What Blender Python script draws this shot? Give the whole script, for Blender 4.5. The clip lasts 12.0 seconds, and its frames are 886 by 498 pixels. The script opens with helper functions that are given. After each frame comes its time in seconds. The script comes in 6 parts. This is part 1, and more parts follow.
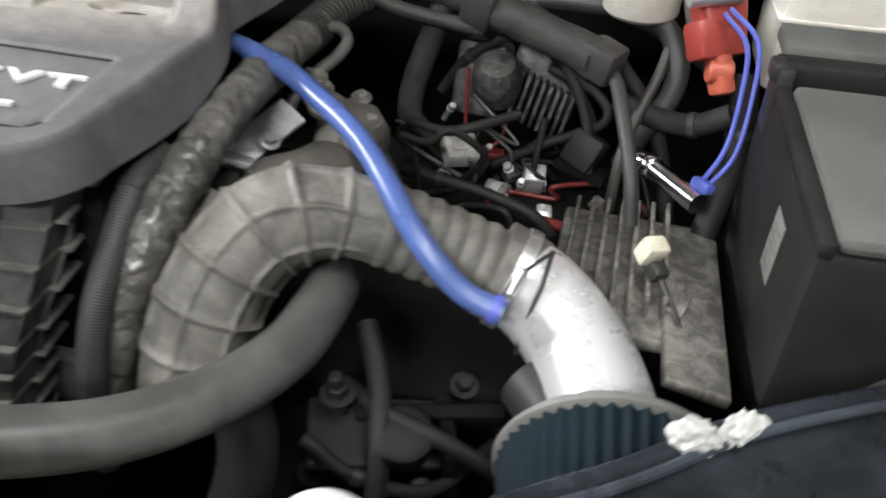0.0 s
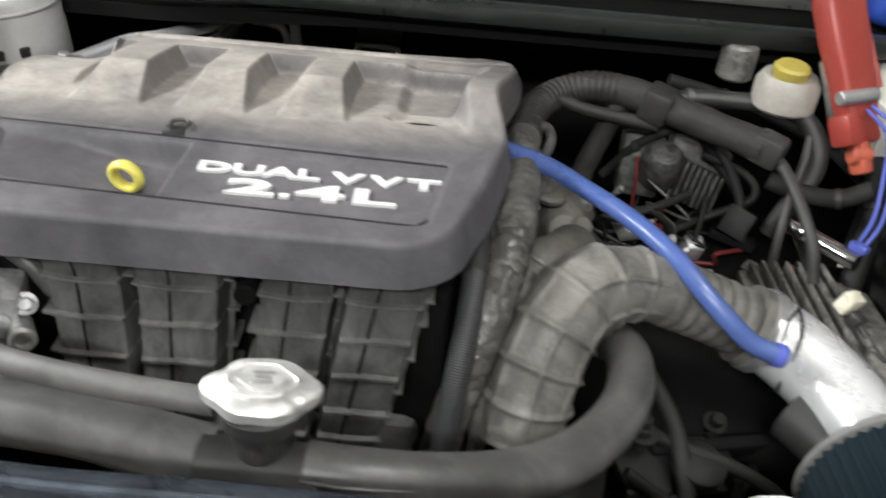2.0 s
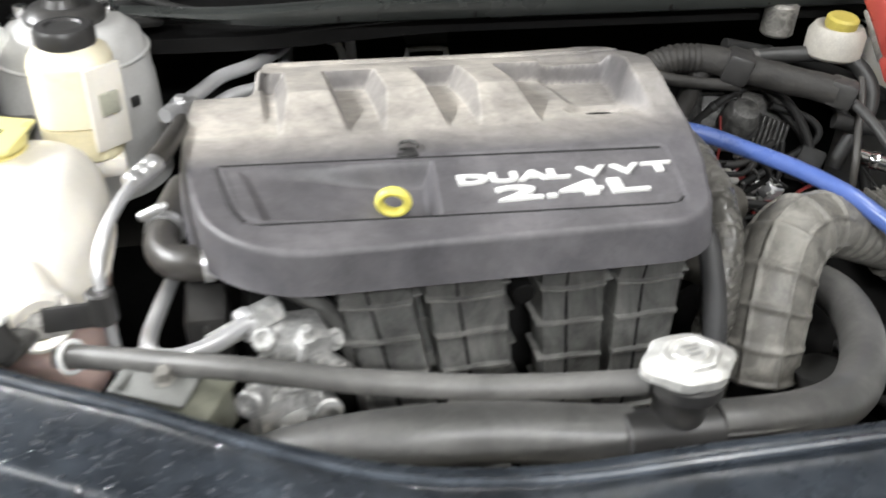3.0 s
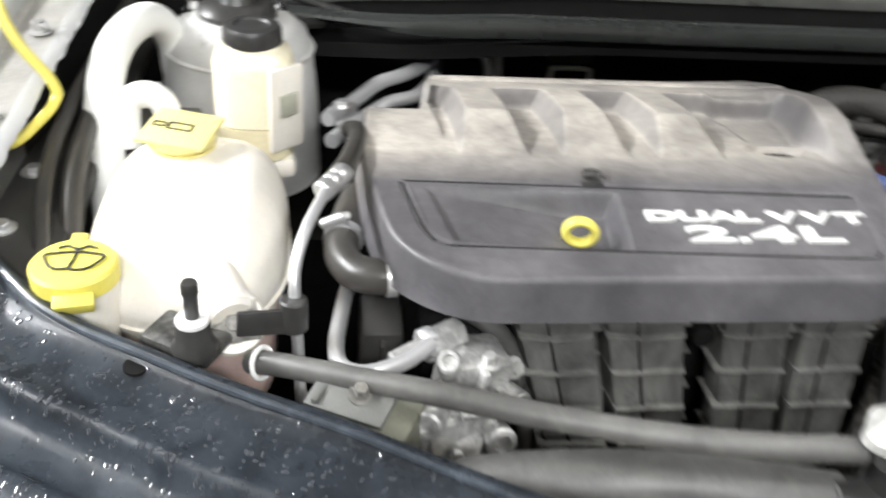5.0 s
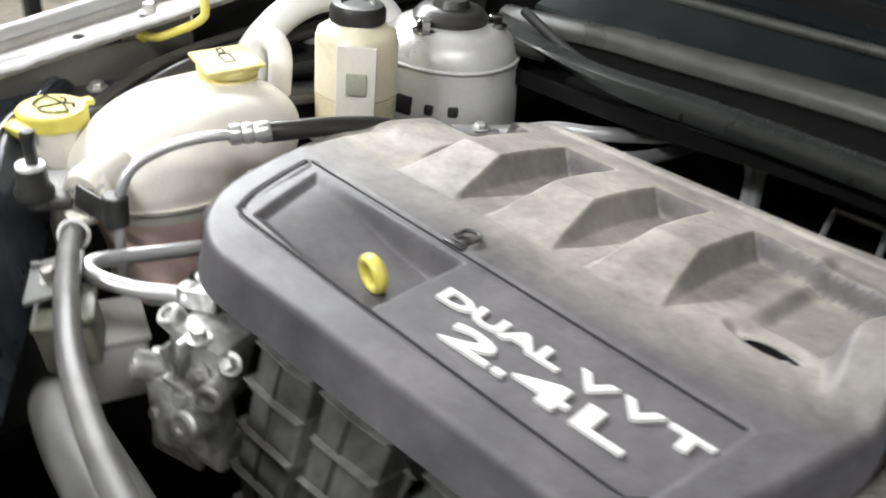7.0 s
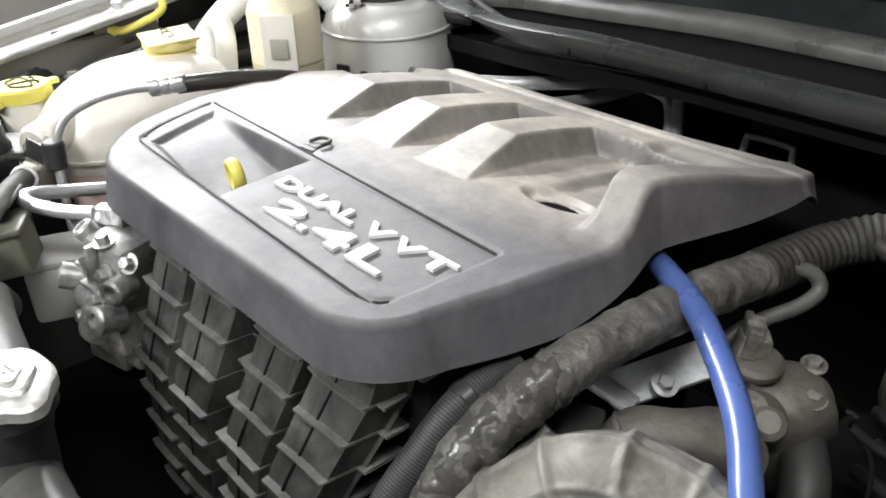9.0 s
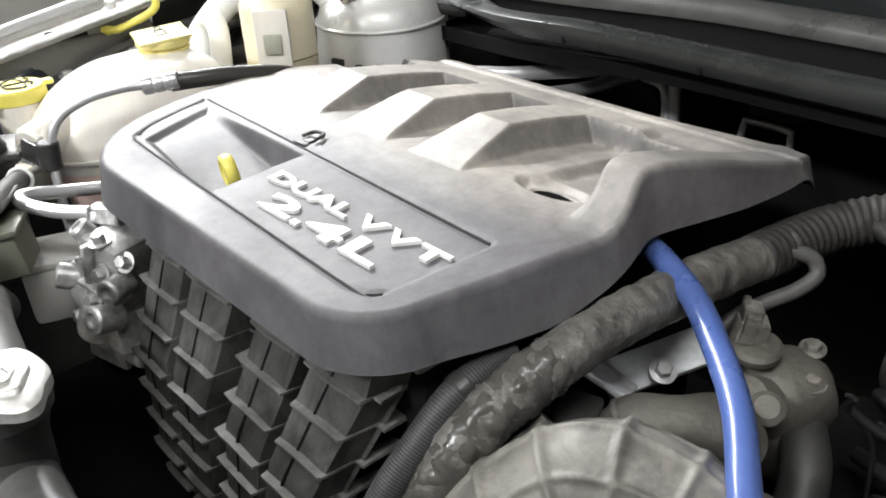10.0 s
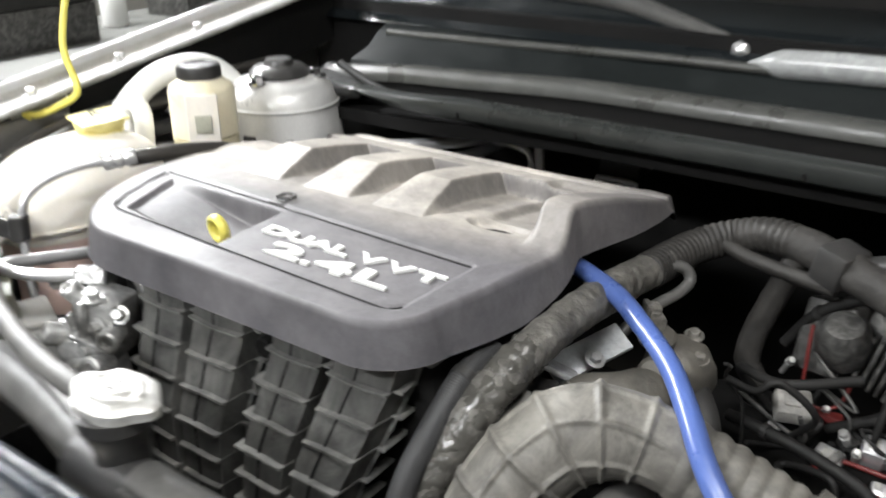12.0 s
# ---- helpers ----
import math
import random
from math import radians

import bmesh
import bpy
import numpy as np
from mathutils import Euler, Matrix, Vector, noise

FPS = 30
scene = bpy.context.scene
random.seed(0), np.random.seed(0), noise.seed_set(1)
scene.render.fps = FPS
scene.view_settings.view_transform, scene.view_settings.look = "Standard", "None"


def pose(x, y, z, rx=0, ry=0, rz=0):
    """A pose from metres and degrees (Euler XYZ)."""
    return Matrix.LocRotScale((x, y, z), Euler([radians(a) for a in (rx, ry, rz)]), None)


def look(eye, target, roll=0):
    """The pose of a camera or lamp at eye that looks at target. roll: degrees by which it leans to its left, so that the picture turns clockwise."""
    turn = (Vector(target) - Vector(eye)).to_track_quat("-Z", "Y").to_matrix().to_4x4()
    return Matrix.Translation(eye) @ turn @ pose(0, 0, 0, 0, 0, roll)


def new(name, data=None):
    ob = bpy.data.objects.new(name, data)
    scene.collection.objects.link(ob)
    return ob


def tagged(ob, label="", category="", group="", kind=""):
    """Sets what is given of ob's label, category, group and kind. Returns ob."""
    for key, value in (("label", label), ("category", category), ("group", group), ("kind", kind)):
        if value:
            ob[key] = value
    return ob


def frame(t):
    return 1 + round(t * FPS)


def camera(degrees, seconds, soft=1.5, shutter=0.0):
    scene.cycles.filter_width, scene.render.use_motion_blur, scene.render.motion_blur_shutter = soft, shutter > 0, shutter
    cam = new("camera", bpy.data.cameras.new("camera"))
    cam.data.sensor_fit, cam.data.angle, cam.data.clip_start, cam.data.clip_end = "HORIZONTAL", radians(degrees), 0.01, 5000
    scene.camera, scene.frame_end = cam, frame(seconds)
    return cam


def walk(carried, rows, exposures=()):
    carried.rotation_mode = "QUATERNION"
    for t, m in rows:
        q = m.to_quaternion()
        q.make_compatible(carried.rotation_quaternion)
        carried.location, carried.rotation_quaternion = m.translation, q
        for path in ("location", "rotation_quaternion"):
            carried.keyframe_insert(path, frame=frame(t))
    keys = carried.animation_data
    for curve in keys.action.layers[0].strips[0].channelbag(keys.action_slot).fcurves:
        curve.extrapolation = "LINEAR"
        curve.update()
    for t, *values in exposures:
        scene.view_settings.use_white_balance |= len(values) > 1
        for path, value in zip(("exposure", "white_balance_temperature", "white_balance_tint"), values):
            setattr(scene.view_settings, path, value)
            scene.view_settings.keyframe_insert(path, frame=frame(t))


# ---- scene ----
cam = camera(53.46, 12.0, 1.8, 0.5)
PATH = [
    (0, (0.5000, -0.4920, 1.2365), (0.3963, 0.2869, 0.6179), 3.27),
    (0.5, (0.3958, -0.5974, 1.2778), (0.3528, 0.2079, 0.6864), 3.64),
    (1, (0.3448, -0.6331, 1.3128), (0.3141, 0.1836, 0.7365), 4.14),
    (1.5, (0.2816, -0.6563, 1.3132), (0.2585, 0.1650, 0.7432), 3.85),
    (2, (0.1906, -0.6285, 1.2999), (0.1937, 0.2056, 0.7483), 5.16),
    (2.5, (0.0448, -0.6066, 1.2936), (0.0548, 0.2361, 0.7553), 1.49),
    (3, (-0.1707, -0.6430, 1.3165), (0.0204, 0.1661, 0.7608), 2.47),
    (3.2, (-0.2207, -0.6624, 1.3204), (-0.0204, 0.1499, 0.7726), 2.74),
    (4.8, (-0.2908, -0.6324, 1.3264), (-0.0990, 0.1728, 0.7652), 4.76),
    (5, (-0.2752, -0.6037, 1.3178), (-0.1412, 0.2174, 0.7630), 5.44),
    (5.5, (-0.1413, -0.4826, 1.2767), (-0.2939, 0.3304, 0.7149), 6.07),
    (5.6, (-0.1047, -0.4632, 1.2674), (-0.3175, 0.3368, 0.7064), 3.52),
    (5.8, (-0.0536, -0.4435, 1.2643), (-0.3280, 0.3374, 0.7031), 1.37),
    (6, (0.0004, -0.4435, 1.2683), (-0.3113, 0.3319, 0.7191), -0.12),
    (6.2, (0.0529, -0.4345, 1.2798), (-0.3092, 0.3037, 0.7106), 0.61),
    (6.5, (0.1446, -0.4160, 1.3004), (-0.2826, 0.2854, 0.7298), -1.06),
    (6.8, (0.2396, -0.3834, 1.2822), (-0.2832, 0.2791, 0.7456), 2.07),
    (7, (0.3028, -0.3671, 1.2717), (-0.2613, 0.2749, 0.7525), 5.56),
    (7.2, (0.3731, -0.3501, 1.2533), (-0.2483, 0.2623, 0.7645), 5.85),
    (7.5, (0.4556, -0.3141, 1.2279), (-0.1905, 0.2743, 0.7418), 2.77),
    (7.7, (0.4899, -0.3096, 1.2211), (-0.1659, 0.2578, 0.7232), 1.61),
    (9.3, (0.5435, -0.3130, 1.2178), (-0.1317, 0.2537, 0.7457), -2.56),
    (9.5, (0.5447, -0.3127, 1.2172), (-0.1324, 0.2503, 0.7433), -2.94),
    (10, (0.5460, -0.3065, 1.2155), (-0.1282, 0.2536, 0.7342), -3.45),
    (10.5, (0.5454, -0.2965, 1.2125), (-0.1192, 0.2552, 0.7087), -3.89),
    (11, (0.5348, -0.2945, 1.2055), (-0.1114, 0.2658, 0.6874), -3.15),
    (11.5, (0.5276, -0.3172, 1.2149), (-0.0872, 0.2826, 0.7029), -3.45),
    (11.8, (0.5460, -0.4137, 1.2277), (-0.0229, 0.2811, 0.7877), -1.02),
    (12, (0.5519, -0.5187, 1.2577), (0.0217, 0.2249, 0.8504), -0.53),
]
EXPOSURES = [(0, 0.38), (0.5, 0.45), (1, 0.27), (2, 0.17), (2.5, 0.2), (3, 0.51), (3.2, 0.55), (4.8, 0.63), (5, 0.47), (5.5, 0.11), (6, 0.01), (6.5, 0.05), (7, 0.17), (7.7, 0.37), (9.5, 0.41), (11.5, 0.41), (12, 0.64)]
walk(cam, [(t, look(eye, target, roll)) for t, eye, target, roll in PATH], EXPOSURES)

# ---------------------------------------------------------------- light
world = bpy.data.worlds.new("garage_air")
scene.world = world
world.use_nodes = True
world.node_tree.nodes["Background"].inputs[0].default_value = (0.75, 0.85, 1.0, 1)
world.node_tree.nodes["Background"].inputs[1].default_value = 0.003


def assumed_lamp(x, y, z, sx, sy, watts, colour):
    data = bpy.data.lights.new("assumed_tube_light", "AREA")
    data.shape, data.size, data.size_y, data.energy, data.color = "RECTANGLE", sx, sy, watts, colour
    ob = new("assumed_tube_light", data)
    ob.matrix_world = look((x, y, z), (x * 0.4, y * 0.5 + 0.05, 0.9))
    return ob


WARM = (0.96, 0.98, 1.0)
# No lamp is in view: three assumed sources placed to light the bay.
LAMPS = ((-2.3, 0.45, 2.45, 142, 0.3, 2.4), (0.9, -0.5, 2.75, 11, 1.2, 0.3), (-0.2, -2.3, 2.75, 54, 1.2, 0.3))
for lx, ly, lz, lw, lsx, lsy in LAMPS:
    assumed_lamp(lx, ly, lz - 0.06, max(lsx, lsy), 0.16, lw, WARM)

# ---------------------------------------------------------------- materials
MATS = {}


def mat(name, colour, rough=0.5, metal=0.0, dust=0.0, dust_colour=(0.30, 0.26, 0.20), grain=60.0, bump=0.15, vary=0.25, big=7.0, coat=0.0, spec=0.5, rough_vary=0.15, bump_dist=0.001, transmit=0.0, sub=0.0):
    """A surface with fine grain, larger stains and an optional layer of dust."""
    if name in MATS:
        return MATS[name]
    m = bpy.data.materials.new(name)
    m.use_nodes = True
    nt = m.node_tree
    n, l = nt.nodes, nt.links
    b = n["Principled BSDF"]
    tc = n.new("ShaderNodeTexCoord")
    fine = n.new("ShaderNodeTexNoise")
    fine.inputs["Scale"].default_value, fine.inputs["Detail"].default_value = grain * 6, 4
    large = n.new("ShaderNodeTexNoise")
    large.inputs["Scale"].default_value, large.inputs["Detail"].default_value, large.inputs["Roughness"].default_value = big, 6, 0.65
    for node in (fine, large):
        l.new(tc.outputs["Object"], node.inputs["Vector"])
    ramp = n.new("ShaderNodeMapRange")
    ramp.inputs[1].default_value, ramp.inputs[2].default_value = 0.3, 0.7
    ramp.inputs[3].default_value, ramp.inputs[4].default_value = 1 - vary, 1 + vary
    l.new(large.outputs["Fac"], ramp.inputs[0])
    ramp2 = n.new("ShaderNodeMapRange")
    ramp2.inputs[1].default_value, ramp2.inputs[2].default_value = 0.25, 0.75
    ramp2.inputs[3].default_value, ramp2.inputs[4].default_value = 1 - vary * 0.5, 1 + vary * 0.5
    l.new(fine.outputs["Fac"], ramp2.inputs[0])
    mul = n.new("ShaderNodeMath")
    mul.operation = "MULTIPLY"
    l.new(ramp.outputs[0], mul.inputs[0])
    l.new(ramp2.outputs[0], mul.inputs[1])
    tint = n.new("ShaderNodeVectorMath")
    tint.operation = "SCALE"
    tint.inputs[0].default_value = colour
    l.new(mul.outputs[0], tint.inputs["Scale"])
    out = tint.outputs[0]
    if dust > 0:
        dn = n.new("ShaderNodeTexNoise")
        dn.inputs["Scale"].default_value, dn.inputs["Detail"].default_value, dn.inputs["Roughness"].default_value = big * 1.7, 8, 0.7
        l.new(tc.outputs["Object"], dn.inputs["Vector"])
        dr = n.new("ShaderNodeMapRange")
        dr.inputs[1].default_value, dr.inputs[2].default_value = 0.35, 0.72
        dr.inputs[3].default_value, dr.inputs[4].default_value = dust * 0.25, dust
        l.new(dn.outputs["Fac"], dr.inputs[0])
        mix = n.new("ShaderNodeMix")
        mix.data_type = "RGBA"
        l.new(dr.outputs[0], mix.inputs["Factor"])
        l.new(out, mix.inputs["A"])
        mix.inputs["B"].default_value = (*dust_colour, 1)
        out = mix.outputs["Result"]
    l.new(out, b.inputs["Base Color"])
    rr = n.new("ShaderNodeMapRange")
    rr.inputs[1].default_value, rr.inputs[2].default_value = 0.3, 0.7
    rr.inputs[3].default_value, rr.inputs[4].default_value = max(0.02, rough - rough_vary), min(1, rough + rough_vary)
    l.new(large.outputs["Fac"], rr.inputs[0])
    l.new(rr.outputs[0], b.inputs["Roughness"])
    b.inputs["Metallic"].default_value = metal
    b.inputs["Coat Weight"].default_value = coat
    b.inputs["Specular IOR Level"].default_value = spec
    if transmit:
        b.inputs["Transmission Weight"].default_value = transmit
    if sub:
        b.inputs["Subsurface Weight"].default_value = sub
        b.inputs["Subsurface Radius"].default_value = (0.02, 0.018, 0.012)
    if bump:
        bp = n.new("ShaderNodeBump")
        bp.inputs["Strength"].default_value, bp.inputs["Distance"].default_value = bump, bump_dist
        l.new(fine.outputs["Fac"], bp.inputs["Height"])
        l.new(bp.outputs[0], b.inputs["Normal"])
    MATS[name] = m
    return m


def weave(name, dark, light, scale):
    """Braided sleeve: crossed diagonal bands."""
    m = mat(name, dark, rough=0.6, bump=0.2)
    nt = m.node_tree
    n, l = nt.nodes, nt.links
    b = n["Principled BSDF"]
    uv = n.new("ShaderNodeUVMap")
    ch = n.new("ShaderNodeTexChecker")
    mp = n.new("ShaderNodeMapping")
    mp.inputs["Rotation"].default_value = (0, 0, radians(45))
    l.new(uv.outputs[0], mp.inputs[0])
    l.new(mp.outputs[0], ch.inputs["Vector"])
    ch.inputs["Scale"].default_value = scale
    ch.inputs["Color1"].default_value, ch.inputs["Color2"].default_value = (*dark, 1), (*light, 1)
    l.new(ch.outputs["Color"], b.inputs["Base Color"])
    bp = n.new("ShaderNodeBump")
    bp.inputs["Strength"].default_value, bp.inputs["Distance"].default_value = 0.6, 0.001
    l.new(ch.outputs["Fac"], bp.inputs["Height"])
    l.new(bp.outputs[0], b.inputs["Normal"])
    return m


def glow(name, colour, strength):
    m = bpy.data.materials.new(name)
    m.use_nodes = True
    b = m.node_tree.nodes["Principled BSDF"]
    b.inputs["Base Color"].default_value = (*colour, 1)
    b.inputs["Emission Color"].default_value, b.inputs["Emission Strength"].default_value = (*colour, 1), strength
    return m


M_COVER = mat("cover_plastic", (0.064, 0.062, 0.070), 0.50, dust=0.36, dust_colour=(0.21, 0.20, 0.205), grain=90, bump=0.25, bump_dist=0.0006, vary=0.2, big=6, spec=0.42)


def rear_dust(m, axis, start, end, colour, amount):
    """A second coat of settled dust that thickens towards the rear, is weaker at the right and on steep faces, and is
    broken up by noise.
    """
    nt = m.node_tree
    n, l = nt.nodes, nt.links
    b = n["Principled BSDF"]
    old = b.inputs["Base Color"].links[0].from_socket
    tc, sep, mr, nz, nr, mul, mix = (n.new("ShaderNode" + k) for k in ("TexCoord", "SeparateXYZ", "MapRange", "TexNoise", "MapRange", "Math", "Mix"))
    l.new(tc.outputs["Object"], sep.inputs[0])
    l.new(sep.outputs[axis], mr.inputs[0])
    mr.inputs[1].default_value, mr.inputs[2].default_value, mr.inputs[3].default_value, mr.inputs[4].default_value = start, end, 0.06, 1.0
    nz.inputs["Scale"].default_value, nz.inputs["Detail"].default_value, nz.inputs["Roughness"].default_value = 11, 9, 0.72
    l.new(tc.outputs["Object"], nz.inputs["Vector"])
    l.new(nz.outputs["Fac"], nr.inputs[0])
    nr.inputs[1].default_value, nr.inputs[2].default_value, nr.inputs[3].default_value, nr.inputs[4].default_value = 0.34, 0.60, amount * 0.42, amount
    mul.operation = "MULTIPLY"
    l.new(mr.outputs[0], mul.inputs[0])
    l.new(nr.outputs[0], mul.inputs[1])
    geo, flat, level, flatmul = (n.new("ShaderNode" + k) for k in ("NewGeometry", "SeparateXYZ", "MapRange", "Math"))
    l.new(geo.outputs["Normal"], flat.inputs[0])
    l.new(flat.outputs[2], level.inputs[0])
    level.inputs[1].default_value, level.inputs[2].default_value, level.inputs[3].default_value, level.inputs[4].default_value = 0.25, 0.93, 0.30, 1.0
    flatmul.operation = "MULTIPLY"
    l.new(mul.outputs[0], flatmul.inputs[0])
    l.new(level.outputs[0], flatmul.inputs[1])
    right_fade, fademul = n.new("ShaderNodeMapRange"), n.new("ShaderNodeMath")
    l.new(sep.outputs[0], right_fade.inputs[0])
    right_fade.inputs[1].default_value, right_fade.inputs[2].default_value, right_fade.inputs[3].default_value, right_fade.inputs[4].default_value = 0.13, 0.22, 1.0, 0.45
    fademul.operation = "MULTIPLY"
    l.new(flatmul.outputs[0], fademul.inputs[0])
    l.new(right_fade.outputs[0], fademul.inputs[1])
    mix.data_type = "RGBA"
    l.new(fademul.outputs[0], mix.inputs["Factor"])
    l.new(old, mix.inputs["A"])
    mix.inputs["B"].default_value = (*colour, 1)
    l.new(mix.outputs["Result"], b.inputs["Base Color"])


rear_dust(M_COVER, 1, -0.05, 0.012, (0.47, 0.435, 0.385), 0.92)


def grime(m, scale, low, high=1.0, stretch=(1, 1, 1), start=0.42, end=0.60):
    """Smears of dark dirt: uneven patches with soft but definite edges."""
    nt = m.node_tree
    n, l = nt.nodes, nt.links
    b = n["Principled BSDF"]
    old = b.inputs["Base Color"].links[0].from_socket
    tc, mp, nz, mr, mul = (n.new("ShaderNode" + k) for k in ("TexCoord", "Mapping", "TexNoise", "MapRange", "VectorMath"))
    mp.inputs["Scale"].default_value = stretch
    l.new(tc.outputs["Object"], mp.inputs[0])
    l.new(mp.outputs[0], nz.inputs["Vector"])
    nz.inputs["Scale"].default_value, nz.inputs["Detail"].default_value, nz.inputs["Roughness"].default_value, nz.inputs["Distortion"].default_value = scale, 8, 0.68, 0.6
    l.new(nz.outputs["Fac"], mr.inputs[0])
    mr.inputs[1].default_value, mr.inputs[2].default_value, mr.inputs[3].default_value, mr.inputs[4].default_value = start, end, low, high
    mul.operation = "SCALE"
    l.new(old, mul.inputs[0])
    l.new(mr.outputs[0], mul.inputs["Scale"])
    l.new(mul.outputs[0], b.inputs["Base Color"])


grime(M_COVER, 17, 0.80, 1.08, (1, 1, 1), 0.36, 0.62)
grime(M_COVER, 70, 0.88, 1.05, (1, 1, 0.6), 0.38, 0.58)
# Dark colour for the shade inside the cover's groove.
M_GROOVE = mat("groove_shade", (0.016, 0.016, 0.017), 0.7, dust=0.3, dust_colour=(0.06, 0.058, 0.055), bump=0.2, spec=0.2)
M_LETTER = mat("letter_paint", (0.72, 0.72, 0.70), 0.45, vary=0.08, bump=0.05)
M_MANIFOLD = mat("manifold_plastic", (0.090, 0.091, 0.088), 0.48, dust=0.6, dust_colour=(0.27, 0.265, 0.245), grain=70, bump=0.2)
M_RUBBER = mat("hose_rubber", (0.022, 0.022, 0.022), 0.5, dust=0.22, dust_colour=(0.13, 0.125, 0.115), bump=0.2, grain=40)
M_RUBBER_DUSTY = mat("dusty_hose_rubber", (0.075, 0.074, 0.071), 0.42, dust=0.5, dust_colour=(0.18, 0.175, 0.165), bump=0.15, grain=40)
M_RUBBER_CLEAN = mat("clean_hose_rubber", (0.022, 0.022, 0.023), 0.4, dust=0.15, bump=0.1)
M_BELLOWS = mat("bellows_rubber", (0.150, 0.143, 0.128), 0.55, dust=0.6, dust_colour=(0.27, 0.257, 0.228), bump=0.3, grain=50, vary=0.2)
M_BLUE = mat("blue_silicone", (0.055, 0.105, 0.32), 0.3, vary=0.1, bump=0.04, coat=0.2, dust=0.12, dust_colour=(0.3, 0.33, 0.5))
M_TAPE = mat("loom_tape", (0.085, 0.082, 0.077), 0.40, dust=0.7, dust_colour=(0.205, 0.195, 0.172), bump=0.8, grain=25, bump_dist=0.003, spec=0.3, big=30)
M_BRAID = weave("braided_sleeve", (0.006, 0.006, 0.006), (0.066, 0.066, 0.068), 3.0)
M_ALU = mat("polished_aluminium", (0.74, 0.74, 0.75), 0.42, metal=0.7, vary=0.08, bump=0.08)
M_ALU_RAW = mat("cast_aluminium", (0.58, 0.58, 0.57), 0.45, metal=0.6, dust=0.35, dust_colour=(0.22, 0.21, 0.19), bump=0.5, grain=30, bump_dist=0.0015)
M_ALU_DUSTY = mat("dusty_aluminium", (0.36, 0.35, 0.33), 0.55, metal=0.5, dust=0.65, dust_colour=(0.27, 0.25, 0.21), bump=0.3)
M_STEEL = mat("zinc_steel", (0.72, 0.72, 0.72), 0.36, metal=0.8, vary=0.15, bump=0.1)
M_CHROME = mat("chrome", (0.85, 0.85, 0.86), 0.12, metal=1, vary=0.05, bump=0.0, rough_vary=0.06)
M_BLACK = mat("black_plastic", (0.017, 0.017, 0.018), 0.42, dust=0.18, dust_colour=(0.2, 0.19, 0.17), bump=0.15)
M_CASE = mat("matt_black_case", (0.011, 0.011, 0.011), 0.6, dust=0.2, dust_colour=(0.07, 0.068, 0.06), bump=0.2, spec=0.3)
# Near black: shade in holes, gutter and bay depths is put into this colour.
M_DARK = mat("grimy_shade_black", (0.005, 0.005, 0.005), 0.8, dust=0.08, dust_colour=(0.06, 0.055, 0.05), bump=0.2, spec=0.12)
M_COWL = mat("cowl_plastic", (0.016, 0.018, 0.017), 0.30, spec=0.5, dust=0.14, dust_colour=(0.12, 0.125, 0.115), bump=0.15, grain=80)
# Cowl plastic in two further tones: a darker slope and a paler step edge.
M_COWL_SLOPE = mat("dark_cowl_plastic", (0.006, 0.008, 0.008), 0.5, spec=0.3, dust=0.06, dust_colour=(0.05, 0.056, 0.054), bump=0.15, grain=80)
M_EDGE = mat("grey_cowl_edge", (0.036, 0.037, 0.034), 0.36, spec=0.5, dust=0.32, dust_colour=(0.13, 0.13, 0.12), bump=0.2, grain=60, big=14)
M_PANEL = mat("wet_black_panel", (0.040, 0.049, 0.062), 0.30, dust=0.3, dust_colour=(0.12, 0.135, 0.155), bump=0.12, grain=40, bump_dist=0.001, coat=0.0, rough_vary=0.12, big=16)
M_TANK = mat("milky_plastic", (0.86, 0.82, 0.74), 0.35, vary=0.05, bump=0.03, sub=0.25)
M_COOLANT = mat("coolant_in_plastic", (0.80, 0.60, 0.54), 0.35, vary=0.15, bump=0.03, sub=0.2)
M_YELLOWED = mat("yellowed_plastic", (0.87, 0.80, 0.60), 0.35, vary=0.08, bump=0.03, sub=0.2)
M_FLUID = mat("fluid_in_plastic", (0.76, 0.69, 0.47), 0.35, vary=0.12, bump=0.03, sub=0.2)
M_WHITE = mat("white_plastic", (0.84, 0.84, 0.82), 0.4, vary=0.05, bump=0.05)
M_YELLOW = mat("yellow_plastic", (0.78, 0.69, 0.13), 0.4, vary=0.08, bump=0.06, dust=0.1)
M_PALEYELLOW = mat("pale_yellow_plastic", (0.83, 0.74, 0.30), 0.4, vary=0.07, bump=0.06)
M_RED = mat("red_plastic", (0.36, 0.045, 0.035), 0.35, vary=0.12, bump=0.06, dust=0.12)
M_ORANGE = mat("orange_copper", (0.52, 0.12, 0.07), 0.4, vary=0.15, bump=0.1)
M_PAINT = mat("silver_body_paint", (0.70, 0.70, 0.69), 0.35, metal=0.15, vary=0.06, bump=0.03, coat=0.5)
M_TOWER = mat("silver_tower_paint", (0.68, 0.68, 0.67), 0.38, metal=0.25, vary=0.12, bump=0.06, dust=0.2, coat=0.3)
M_PAINT_DUSTY = mat("dusty_silver_paint", (0.60, 0.59, 0.56), 0.45, metal=0.1, dust=0.45, dust_colour=(0.42, 0.39, 0.34), bump=0.15, big=18)
M_PAINT_GREY = mat("grey_inner_paint", (0.10, 0.10, 0.098), 0.5, dust=0.45, dust_colour=(0.20, 0.19, 0.17), bump=0.1)
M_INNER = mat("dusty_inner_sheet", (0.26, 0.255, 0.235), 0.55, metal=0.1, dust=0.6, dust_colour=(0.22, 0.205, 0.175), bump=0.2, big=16)
